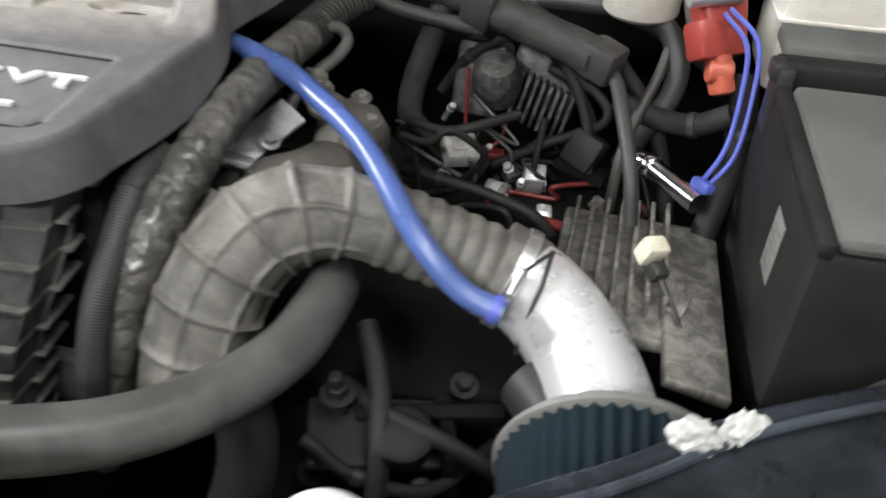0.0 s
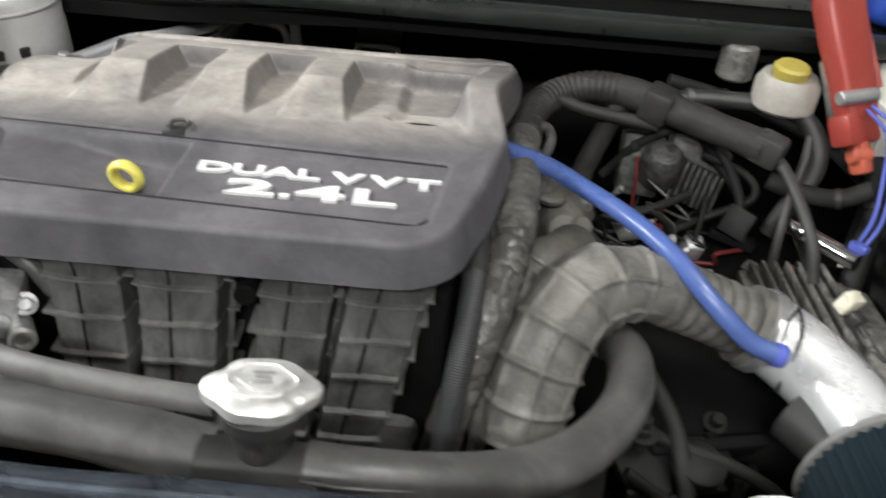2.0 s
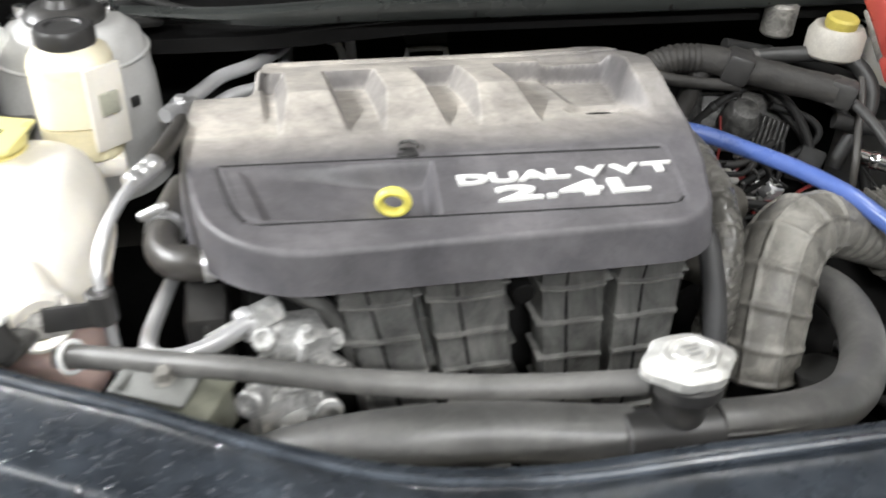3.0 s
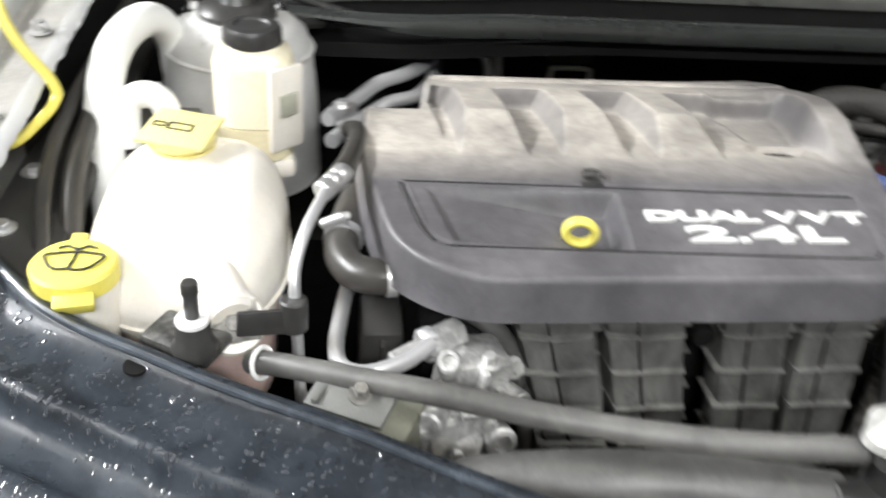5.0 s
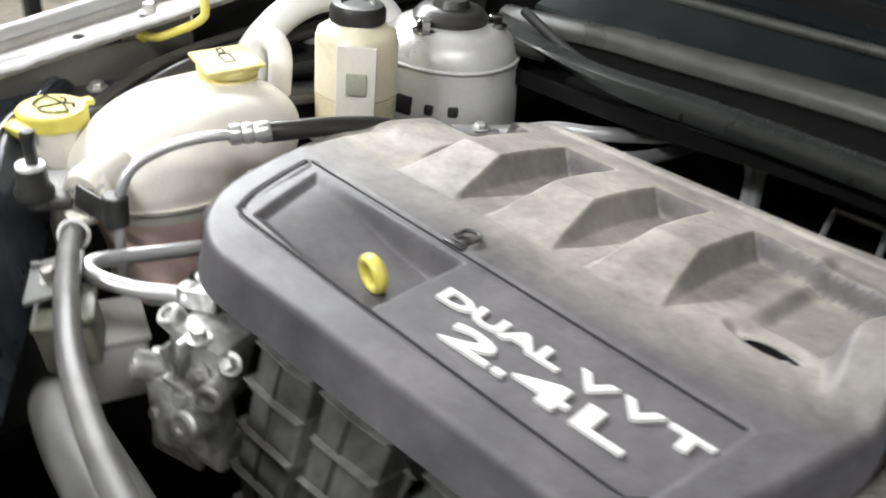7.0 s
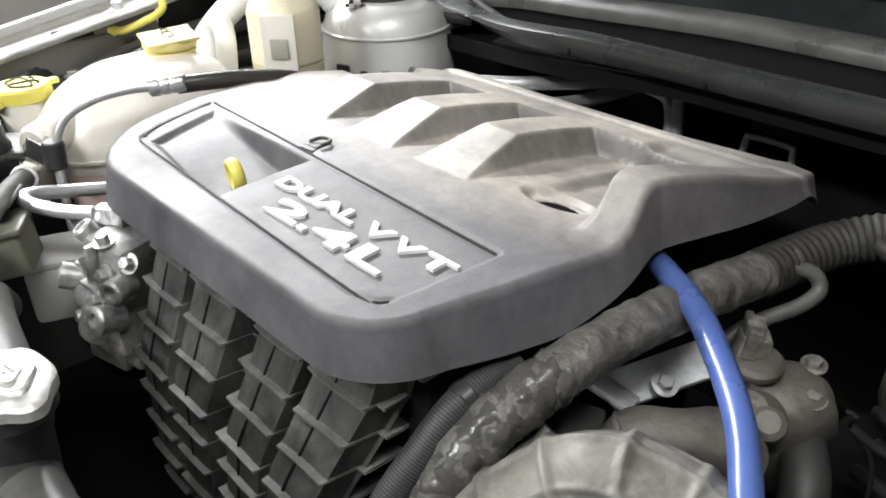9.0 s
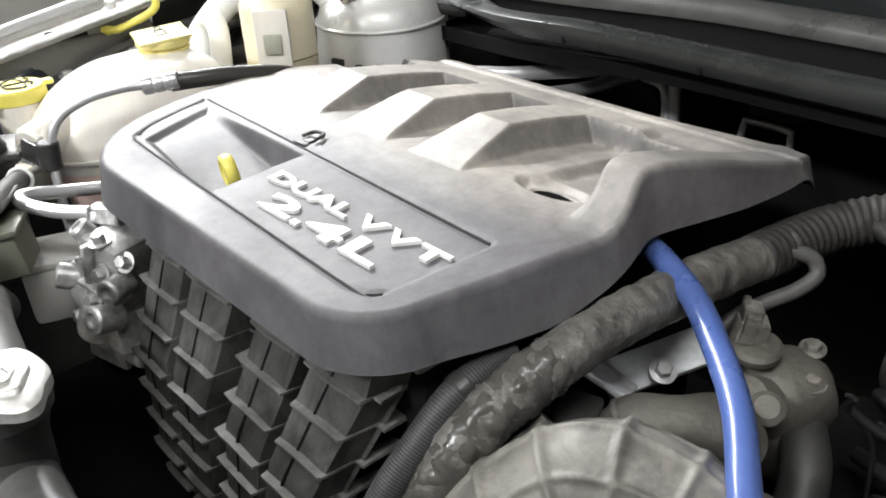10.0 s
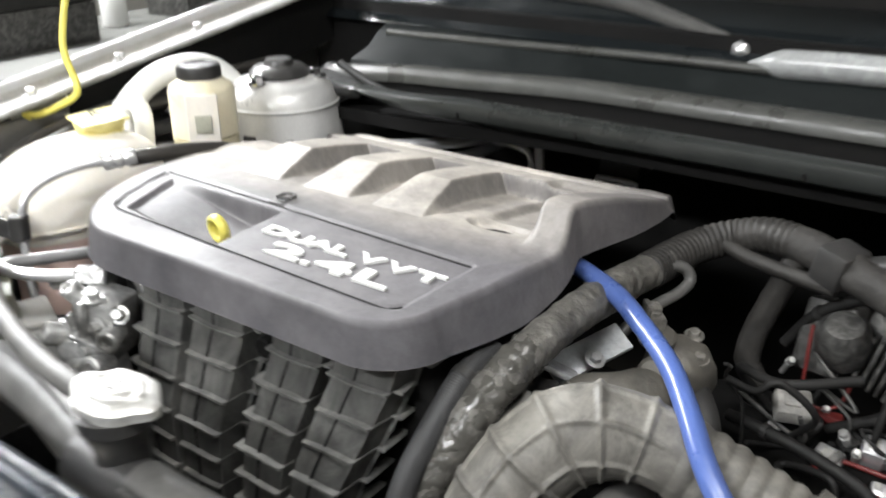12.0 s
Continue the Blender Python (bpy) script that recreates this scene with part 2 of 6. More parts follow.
M_GREYLID = mat("grey_dusty_lid", (0.095, 0.097, 0.090), 0.6, dust=0.4, dust_colour=(0.15, 0.15, 0.14), bump=0.25, big=10)
M_FILTER = mat("filter_gauze", (0.005, 0.013, 0.018), 0.8, spec=0.2, vary=0.2, bump=0.6, grain=90, bump_dist=0.001)
M_RIM = mat("filter_rubber", (0.13, 0.13, 0.125), 0.45, dust=0.4, dust_colour=(0.3, 0.29, 0.27), bump=0.1)
M_TUBE_PAINT = mat("silver_white_paint", (0.82, 0.82, 0.82), 0.28, metal=0.45, vary=0.06, bump=0.05, coat=0.3)
M_STICKER = mat("paper_label", (0.19, 0.19, 0.18), 0.6, vary=0.15, bump=0.05)
M_INK = mat("label_ink", (0.03, 0.03, 0.03), 0.6, bump=0)
M_BLUEWIRE = mat("blue_wire", (0.10, 0.13, 0.50), 0.4, vary=0.1, bump=0)
M_GREYPART = mat("grimy_grey_part", (0.075, 0.074, 0.071), 0.45, metal=0.3, dust=0.4, dust_colour=(0.17, 0.165, 0.155), bump=0.5, grain=40, bump_dist=0.002, big=40)
grime(M_GREYPART, 60, 0.45, 1.25)
M_REDWIRE = mat("red_wire", (0.15, 0.022, 0.02), 0.4, vary=0.1, bump=0)
M_GREEN = mat("green_plastic", (0.06, 0.32, 0.13), 0.4, bump=0.05)
M_CONCRETE = mat("concrete_floor", (0.66, 0.62, 0.54), 0.8, vary=0.25, big=3, grain=5, bump=0.3, dust=0.4, dust_colour=(0.50, 0.46, 0.39))
M_WALL = mat("painted_block", (0.42, 0.42, 0.41), 0.8, vary=0.1, big=1.2, grain=8, bump=0.2)
M_CEIL = mat("dull_ceiling", (0.42, 0.42, 0.41), 0.8, vary=0.06, big=1.0, grain=5)
M_MOULD = mat("wet_grey_rubber", (0.30, 0.31, 0.31), 0.22, dust=0.3, dust_colour=(0.42, 0.42, 0.41), bump=0.5, grain=14, bump_dist=0.002, rough_vary=0.14, big=30)
M_GLASS = mat("tinted_glass", (0.008, 0.010, 0.011), 0.12, vary=0.1, bump=0, spec=0.3)

grime(M_MANIFOLD, 24, 0.45, 1.25, (1, 1, 0.4), 0.38, 0.60)
grime(M_BELLOWS, 30, 0.62, 1.12)
grime(M_RUBBER_DUSTY, 22, 0.78, 1.10)
grime(M_TAPE, 40, 0.66, 1.15)
grime(M_ALU_DUSTY, 45, 0.45, 1.1)
grime(M_ALU_RAW, 60, 0.7, 1.15)
grime(M_PANEL, 14, 0.6, 1.25)
grime(M_TANK, 9, 0.90, 1.0)

# ---------------------------------------------------------------- building
BASE = {}


def thing(name, at, label, category, kind="", group="", shift=(0, 0, 0)):
    """An Empty at a thing's base; shift moves the whole thing from the place its parts are drawn at."""
    ob = new(name)
    ob.empty_display_size = 0.02
    ob.location = Vector(at) + Vector(shift)
    BASE[ob.name] = Vector(at)
    return tagged(ob, label, category, group, kind)


def part(name, bm, material, parent=None, label="", smooth=True, angle=40):
    """Links a bmesh, whose points are in world metres, as one mesh under a thing or a part."""
    base = BASE[parent.name] if parent else Vector((0, 0, 0))
    bmesh.ops.recalc_face_normals(bm, faces=bm.faces)
    bmesh.ops.translate(bm, verts=bm.verts, vec=-base)
    for f in bm.faces:
        f.smooth = smooth
    if smooth:
        for e in bm.edges:
            if len(e.link_faces) == 2 and e.calc_face_angle(0) > radians(angle):
                e.smooth = False
    me = bpy.data.meshes.new(name)
    bm.to_mesh(me)
    bm.free()
    me.materials.append(material)
    ob = new(name, me)
    if parent:
        ob.parent = parent
        BASE[ob.name] = base
    else:
        BASE[ob.name] = Vector((0, 0, 0))
    if label:
        ob["label"] = label
    return ob


def solo(name, bm, material, label, category, kind="", group="", smooth=True, angle=40):
    """A thing that is one mesh, with its origin at the middle of its base."""
    lo = Vector([min(v.co[k] for v in bm.verts) for k in range(3)])
    hi = Vector([max(v.co[k] for v in bm.verts) for k in range(3)])
    at = Vector(((lo.x + hi.x) / 2, (lo.y + hi.y) / 2, lo.z))
    bmesh.ops.translate(bm, verts=bm.verts, vec=-at)
    ob = part(name, bm, material, None, label, smooth, angle)
    ob.location = at
    BASE[ob.name] = at
    return tagged(ob, label, category, group, kind)


def join(*bms):
    out = bmesh.new()
    for b in bms:
        me = bpy.data.meshes.new("tmp")
        b.to_mesh(me)
        b.free()
        out.from_mesh(me)
        bpy.data.meshes.remove(me)
    return out


def box(cx, cy, cz, sx, sy, sz, bevel=0.003, m=None, seg=2, taper=0.0):
    bm = bmesh.new()
    bmesh.ops.create_cube(bm, size=1)
    for v in bm.verts:
        k = 1 - taper * (v.co.z + 0.5)
        v.co = Vector((v.co.x * sx * k, v.co.y * sy * k, v.co.z * sz))
    if bevel > 0:
        bmesh.ops.bevel(bm, geom=list(bm.edges), offset=min(bevel, 0.45 * min(sx, sy, sz)), segments=seg, affect="EDGES", profile=0.5)
    if m is not None:
        bm.transform(m)
    bmesh.ops.translate(bm, verts=bm.verts, vec=(cx, cy, cz))
    return bm


def turn(rx=0, ry=0, rz=0):
    return pose(0, 0, 0, rx, ry, rz)


def aim(direction):
    """Turns +z to a direction."""
    return Vector(direction).to_track_quat("Z", "Y").to_matrix().to_4x4()


def lathe(profile, at=(0, 0, 0), axis=(0, 0, 1), seg=40, wave=None):
    """Rows of (radius, height) turned round an axis; wave(angle, height) scales the radius."""
    bm = bmesh.new()
    rings = []
    for r, h in profile:
        ring = []
        for i in range(seg):
            a = 2 * math.pi * i / seg
            k = wave(a, h) if wave else 1
            ring.append(bm.verts.new((max(r, 1e-5) * k * math.cos(a), max(r, 1e-5) * k * math.sin(a), h)))
        rings.append(ring)
    for a, b in zip(rings, rings[1:]):
        for i in range(seg):
            bm.faces.new((a[i], a[(i + 1) % seg], b[(i + 1) % seg], b[i]))
    bm.faces.new(rings[0][::-1])
    bm.faces.new(rings[-1])
    bm.transform(Matrix.Translation(at) @ (aim(axis) if axis else Matrix()))
    return bm


def rod(a, b, r, seg=20, bevel=0.0015):
    a, b = Vector(a), Vector(b)
    h = (b - a).length
    e = min(bevel, r * 0.5, h * 0.3)
    return lathe([(r - e, 0), (r, e), (r, h - e), (r - e, h)], a, b - a, seg)


def spline(points, step=0.004):
    """Points along a smooth curve through the given ones."""
    p = [Vector(q) for q in points]
    p = [2 * p[0] - p[1]] + p + [2 * p[-1] - p[-2]]
    out = []
    for i in range(1, len(p) - 2):
        n = max(2, int((p[i + 1] - p[i]).length / step))
        for k in range(n):
            t = k / n
            out.append(0.5 * (2 * p[i] + (p[i + 1] - p[i - 1]) * t + (2 * p[i - 1] - 5 * p[i] + 4 * p[i + 1] - p[i + 2]) * t * t + (3 * p[i] - p[i - 1] - 3 * p[i + 1] + p[i + 2]) * t ** 3))
    out.append(p[-2])
    return out


def sweep(points, r, seg=20, step=0.004, shape=None, ref=None, uv=False, cap=True):
    """A tube along a smooth curve. shape(s, angle) scales the radius, s in metres from the start."""
    line = spline(points, step)
    bm = bmesh.new()
    layer = bm.loops.layers.uv.new("UVMap") if uv else None
    s, rings, lengths = 0.0, [], []
    side = None
    for i, c in enumerate(line):
        t = (line[min(i + 1, len(line) - 1)] - line[max(i - 1, 0)]).normalized()
        if ref is not None:
            side = Vector(ref)
        elif side is None:
            side = Vector((0, 0, 1)) if abs(t.z) < 0.9 else Vector((1, 0, 0))
        side = (side - t * side.dot(t)).normalized()
        other = t.cross(side)
        if i:
            s += (c - line[i - 1]).length
        lengths.append(s)
        rad = r(s) if callable(r) else r
        ring = []
        for k in range(seg):
            a = 2 * math.pi * k / seg
            q = rad * (shape(s, a) if shape else 1)
            ring.append(bm.verts.new(c + (side * math.cos(a) + other * math.sin(a)) * q))
        rings.append(ring)
    for j, (a, b) in enumerate(zip(rings, rings[1:])):
        for k in range(seg):
            f = bm.faces.new((a[k], a[(k + 1) % seg], b[(k + 1) % seg], b[k]))
            if uv:
                for loop, (u, v) in zip(f.loops, ((k, lengths[j]), (k + 1, lengths[j]), (k + 1, lengths[j + 1]), (k, lengths[j + 1]))):
                    loop[layer].uv = (u * 24 / seg, v * 230)
    if cap:
        bm.faces.new(rings[0][::-1])
        bm.faces.new(rings[-1])
    return bm


def ring_clamp(c, axis, r, width=0.009, screw=True, side=(0, 0, 1)):
    """A worm-drive hose clamp: a band and its screw housing."""
    axis = Vector(axis).normalized()
    c = Vector(c)
    band = lathe([(r, -width / 2), (r + 0.0015, -width / 2), (r + 0.0015, width / 2), (r, width / 2)], c, axis, 40)
    if not screw:
        return band
    out = (Vector(side) - axis * Vector(side).dot(axis)).normalized()
    tang = axis.cross(out)
    q = c + out * (r + 0.005)
    return join(band, rod(q - tang * 0.011, q + tang * 0.011, 0.0048, 12), rod(q + tang * 0.011, q + tang * 0.016, 0.0035, 6))


def smooth(v, a, b):
    t = max(0.0, min(1.0, (v - a) / (b - a)))
    return t * t * (3 - 2 * t)


def bolt(at, axis=(0, 0, 1), r=0.007, h=0.006, washer=True):
    rows = []
    if washer:
        rows += [(r * 1.6, 0), (r * 1.6, 0.0015)]
    b1 = lathe(rows + [(r * 1.1, 0.0016), (r * 1.1, 0.002)] if washer else [(r * 1.1, 0), (r * 1.1, 0.001)], at, axis, 20)
    b2 = lathe([(r, 0.0015), (r, h), (r * 0.85, h + 0.001), (r * 0.3, h + 0.001)], at, axis, 6)
    return join(b1, b2)


def extrude_x(profile, x0, x1, n=24, warp=None):
    """A closed profile of (y, z) rows carried along x; warp(x, y, z) bends it."""
    bm = bmesh.new()
    rings = []
    for i in range(n + 1):
        x = x0 + (x1 - x0) * i / n
        rings.append([bm.verts.new(warp(x, y, z) if warp else (x, y, z)) for y, z in profile])
    m = len(profile)
    for a, b in zip(rings, rings[1:]):
        for k in range(m):
            bm.faces.new((a[k], a[(k + 1) % m], b[(k + 1) % m], b[k]))
    bm.faces.new(rings[0][::-1])
    bm.faces.new(rings[-1])
    return bm


def lettering(text, x0, x1, y0, height, parent, material, zfun, shear=0.0, bold=0.0, spacing=1.0, lift=0.0004, thick=0.0022):
    """Raised letters from x0 to x1 on a surface z = zfun(x, y)."""
    cu = bpy.data.curves.new("lettering", "FONT")
    cu.body, cu.size, cu.offset, cu.extrude, cu.space_character, cu.shear = text, 1.0, bold, 0.5, spacing, shear
    cu.resolution_u = 3
    tmp = new("lettering", cu)
    me = bpy.data.meshes.new_from_object(tmp.evaluated_get(bpy.context.evaluated_depsgraph_get()))
    bpy.data.objects.remove(tmp)
    bm = bmesh.new()
    bm.from_mesh(me)
    bpy.data.meshes.remove(me)
    lo = [min(v.co[k] for v in bm.verts) for k in range(3)]
    hi = [max(v.co[k] for v in bm.verts) for k in range(3)]
    for v in bm.verts:
        x = x0 + (v.co.x - lo[0]) / (hi[0] - lo[0]) * (x1 - x0)
        y = y0 + (v.co.y - lo[1]) / (hi[1] - lo[1]) * height
        up = (v.co.z - lo[2]) / (hi[2] - lo[2])
        v.co = (x, y, zfun(x, y) + lift - 0.002 + up * (thick + 0.002))
    return part("lettering", bm, material, parent, "raised silver-white lettering", smooth=False)

# ---------------------------------------------------------------- the garage
solo("floor", box(0, 0, -0.05, 9, 10, 0.1, 0), M_CONCRETE, "worn bare concrete garage floor", "floor", "structure")
solo("ceiling", box(0, 0, 3.05, 9, 10, 0.1, 0), M_CEIL, "plain dull grey garage ceiling", "ceiling", "structure")
solo("wall_west", box(-4.55, 0, 1.5, 0.1, 10, 3.0, 0), M_WALL, "plain grey painted block garage wall", "wall", "structure")
solo("wall_east", box(4.55, 0, 1.5, 0.1, 10, 3.0, 0), M_WALL, "plain grey painted block garage wall", "wall", "structure")
solo("wall_south", box(0, -5.05, 1.5, 9.2, 0.1, 3.0, 0), M_WALL, "plain grey painted block garage wall", "wall", "structure")
solo("wall_north", box(0, 5.05, 1.5, 9.2, 0.1, 3.0, 0), M_WALL, "plain grey painted block garage wall", "wall", "structure")
# Housings and glowing diffusers for the assumed lamps, all out of view.
M_TUBE = glow("lit_diffuser", (1.0, 0.96, 0.9), 6.0)
for lx, ly, lz, lw, lsx, lsy in LAMPS:
    lamp = thing("assumed_ceiling_light", (lx, ly, 3.0), "assumed garage ceiling light, out of view, switched on", "ceiling light", group="garage lights")
    part("housing", box(lx, ly, lz + 0.04, lsx + 0.08, lsy + 0.08, 0.08, 0.01), M_WHITE, lamp)
    part("diffuser", box(lx, ly, lz - 0.01, lsx, lsy, 0.02, 0.005), M_TUBE, lamp, "glowing diffuser")
    for s in (-1, 1):
        part("hanger", rod((lx + s * lsx * 0.3, ly + s * lsy * 0.3, lz + 0.075), (lx + s * lsx * 0.3, ly + s * lsy * 0.3, 3.0), 0.006, 10), M_STEEL, lamp)

bench = thing("workbench", (-1.9, 1.35, 0.0), "dark steel workbench standing beside the car", "workbench")
part("worktop", box(-1.9, 1.35, 0.745, 0.64, 1.50, 0.04, 0.005), M_GREYLID, bench)
for bx in (-2.2, -1.6):
    for by in (0.64, 2.06):
        part("leg", box(bx, by, 0.363, 0.04, 0.04, 0.724, 0.003), M_CASE, bench)
    part("rail", box(bx, 1.35, 0.15, 0.03, 1.38, 0.03, 0.003), M_CASE, bench)
for by in (0.64, 2.06):
    part("rail", box(-1.9, by, 0.15, 0.56, 0.03, 0.03, 0.003), M_CASE, bench)
for tx, ty, tw, td, th in ((-1.95, 0.86, 0.26, 0.40, 0.16), (-2.0, 1.62, 0.22, 0.34, 0.20)):
    chest = thing("toolbox", (tx, ty, 0.765), "dark grey steel toolbox on the workbench", "toolbox", group="toolboxes")
    part("body", box(tx, ty, 0.765 + th * 0.36, tw, td, th * 0.72, 0.006), M_GREYPART, chest)
    part("lid", box(tx, ty, 0.765 + th * 0.86, tw + 0.008, td + 0.008, th * 0.27, 0.012), M_CASE, chest, "dark lid")
    part("handle", sweep([(tx, ty - 0.06, 0.765 + th * 0.98), (tx, ty - 0.05, 0.775 + th * 1.1), (tx, ty + 0.05, 0.775 + th * 1.1), (tx, ty + 0.06, 0.765 + th * 0.98)], 0.006, 10), M_STEEL, chest, "bright handle")
jug = thing("white_bottle", (-2.0, 1.24, 0.765), "white plastic bottle on the workbench", "bottle")
part("body", lathe([(0.001, 0.765), (0.040, 0.765), (0.042, 0.770), (0.042, 0.93), (0.030, 0.965), (0.016, 0.975), (0.001, 0.975)], (-2.0, 1.24, 0), (0, 0, 1), 28), M_WHITE, jug)
part("cap", lathe([(0.017, 0.972), (0.017, 1.000), (0.015, 1.003), (0.001, 1.003)], (-2.0, 1.24, 0), (0, 0, 1), 20), M_BLACK, jug, "black cap")

# ---------------------------------------------------------------- car shell
EDGE = [(-0.72, 0.125, 0.925), (-0.55, -0.002, 0.925), (-0.468, -0.090, 0.925), (-0.390, -0.138, 0.922), (-0.329, -0.174, 0.922), (-0.268, -0.209, 0.926), (-0.137, -0.288, 0.932), (-0.037, -0.315, 0.935), (0.077, -0.319, 0.937), (0.265, -0.317, 0.935), (0.447, -0.300, 0.930), (0.499, -0.258, 0.920), (0.555, -0.215, 0.905), (0.623, -0.162, 0.895), (0.752, -0.090, 0.880)]
EDGE_LINE = spline(EDGE, 0.012)


def front_panel():
    """The upper radiator cover: a rolled rear lip, a gutter, then a creased skin that falls forward."""
    rows = [(0.030, -0.060), (0.010, -0.012), (0.004, 0.000), (0.000, 0.003), (-0.005, 0.003), (-0.009, -0.001), (-0.012, -0.004), (-0.024, -0.005), (-0.040, -0.006), (-0.056, -0.006), (-0.062, -0.004), (-0.066, -0.005), (-0.070, -0.012), (-0.074, -0.022), (-0.084, -0.028), (-0.098, -0.030), (-0.104, -0.028), (-0.108, -0.022), (-0.114, -0.020), (-0.122, -0.024), (-0.15, -0.040), (-0.20, -0.070), (-0.27, -0.12), (-0.34, -0.19), (-0.39, -0.28), (-0.42, -0.42), (-0.42, -0.60)]
    bm = bmesh.new()
    rings = []
    for i, c in enumerate(EDGE_LINE):
        t = (EDGE_LINE[min(i + 1, len(EDGE_LINE) - 1)] - EDGE_LINE[max(i - 1, 0)]).normalized()
        out = Vector((-t.y, t.x, 0))
        out = (out * 0.55 + Vector((0, 1, 0)) * 0.45).normalized()
        ring = []
        for k, (d, h) in enumerate(rows):
            wob = 0.0015 * noise.noise(Vector((c.x * 6, d * 9, 3.1)))
            dent = -0.003 * smooth(math.cos(c.x * 16 + 0.6), 0.2, 0.4) * smooth(-d, 0.012, 0.024) * (1 - smooth(-d, 0.040, 0.056))
            ring.append(bm.verts.new(c + out * d + Vector((0, 0, h + wob + dent - 0.003))))
        rings.append(ring)
    for a, b in zip(rings, rings[1:]):
        for k in range(len(rows) - 1):
            bm.faces.new((a[k], a[k + 1], b[k + 1], b[k]))
    bmesh.ops.solidify(bm, geom=list(bm.faces), thickness=0.003)
    return bm


panel = thing("radiator_cover_panel", (0.06, -0.4, 0.8), "wet glossy black plastic panel across the front of the engine bay", "car panel")
part("skin", front_panel(), M_PANEL, panel, angle=50)
for px, py in ((0.20, -0.405), (0.33, -0.40), (0.52, -0.345)):
    part("retaining_clip", lathe([(0.010, 0), (0.010, 0.002), (0.006, 0.004), (0.001, 0.004)], (px, py, 0.905), (0.05, -0.3, 1), 20), M_BLACK, panel)
part("hole", lathe([(0.0085, 0), (0.0085, 0.0022), (0.006, 0.0024), (0.001, 0.0022)], (-0.398, -0.147, 0.9135), (0, -0.1, 1), 24), M_DARK, panel, "dark drilled hole")
part("bead", sweep([tuple(p + Vector((0.004, -0.012, 0.001))) for p in EDGE_LINE[8::3]], 0.003, 8), M_PANEL, panel, "raised bead along the rear edge")



def droplets():
    """Water beads standing on the panel's left half."""
    rnd = random.Random(4)
    bm = bmesh.new()
    skin = bpy.data.objects["skin"]
    n = 0
    while n < 1900:
        c = EDGE_LINE[rnd.randrange(22, 62)]
        d = rnd.choice((-0.064, -0.112, rnd.uniform(-0.012, -0.06), rnd.uniform(-0.01, -0.2))) + rnd.gauss(0, 0.004)
        hit, place_at, normal, _ = skin.ray_cast(Vector((c.x + d * 0.35 + rnd.uniform(-0.006, 0.006), c.y + d, 1.2)) - BASE["radiator_cover_panel"], Vector((0, 0, -1)))
        n += 1
        if not hit:
            continue
        r = 0.0005 + 0.0014 * rnd.random() ** 2
        m = Matrix.Translation(place_at + BASE["radiator_cover_panel"]) @ aim(normal) @ Matrix.Diagonal((r, r * rnd.uniform(0.8, 2.2), r * 0.5, 1))
        bmesh.ops.create_icosphere(bm, subdivisions=1, radius=1, matrix=m)
    return bm


tagged(part("condensation", droplets(), mat("water_bead", (0.05, 0.055, 0.065), 0.06, vary=0.02, bump=0, coat=1.0, rough_vary=0.02, spec=1.0), panel, "small water beads"), kind="stuff")

# bay floor, firewall and inner sides: sheet metal, the first two blackened for shade
solo("bay_undertray", box(0.125, 0.12, 0.50, 1.49, 1.0, 0.02, 0.004), M_DARK, "sheet metal under the engine, near black for the shade", "undertray", "structure")
solo("firewall", box(0.125, 0.655, 0.76, 1.49, 0.03, 0.56, 0.004), M_DARK, "insulated firewall behind the engine, near black for the shade", "firewall", "structure")
bay = thing("inner_wing", (-0.58, 0.25, 0.55), "dark grey painted inner wing with bolts", "car body")
part("sheet", box(-0.555, 0.22, 0.735, 0.02, 0.86, 0.43, 0.004), M_PAINT_GREY, bay)
part("ledge", box(-0.522, 0.20, 0.905, 0.085, 0.66, 0.016, 0.004), M_BLACK, bay, "black rubber-coated ledge")
for by in (-0.03, 0.021, 0.114, 0.30, 0.42):
    part("bolt", bolt((-0.530, by, 0.913), r=0.007), M_STEEL, bay)
part("cable", sweep([(-0.49, -0.03, 0.90), (-0.505, 0.06, 0.93), (-0.51, 0.16, 0.945), (-0.505, 0.30, 0.955), (-0.50, 0.48, 0.96)], 0.007, 12), M_RUBBER_CLEAN, bay)
part("cable", sweep([(-0.47, -0.02, 0.88), (-0.485, 0.07, 0.925), (-0.49, 0.18, 0.94), (-0.485, 0.36, 0.95)], 0.0095, 14), M_RUBBER_CLEAN, bay)
bay2 = thing("inner_wing", (0.88, 0.25, 0.55), "dark grey painted inner wing beside the fuse box", "car body")
part("sheet", box(0.875, 0.22, 0.72, 0.02, 0.86, 0.42, 0.004), M_PAINT_GREY, bay2)


def fender(side, rows, thick=0.0015, jagged=False, reach=0.9, begin=-0.30):
    """One strip of the wing's top, carried along its length."""
    bm = bmesh.new()
    rings = []
    for i in range(121):
        s = begin + reach * i / 120
        base = Vector((0.525 - 0.08 * s, 0.08 + 0.96 * s, 0.975 + 0.17 * s)) if side < 0 else Vector((0.86, 0.08 + 0.96 * s, 0.955 + 0.06 * s))
        ring = []
        for k, (x, z) in enumerate(rows):
            jag = 0.002 * noise.noise(Vector((s * 55, k * 0.4, 1.0))) + 0.0015 * noise.noise(Vector((s * 260, 2.0, 1.0))) if jagged and k == 0 else 0
            ring.append(bm.verts.new((side * (base.x + x + jag), base.y, base.z + z + jag)))
        rings.append(ring)
    for a, b in zip(rings, rings[1:]):
        for k in range(len(rows) - 1):
            bm.faces.new((a[k], a[k + 1], b[k + 1], b[k]))
    bmesh.ops.solidify(bm, geom=list(bm.faces), thickness=thick)
    return bm


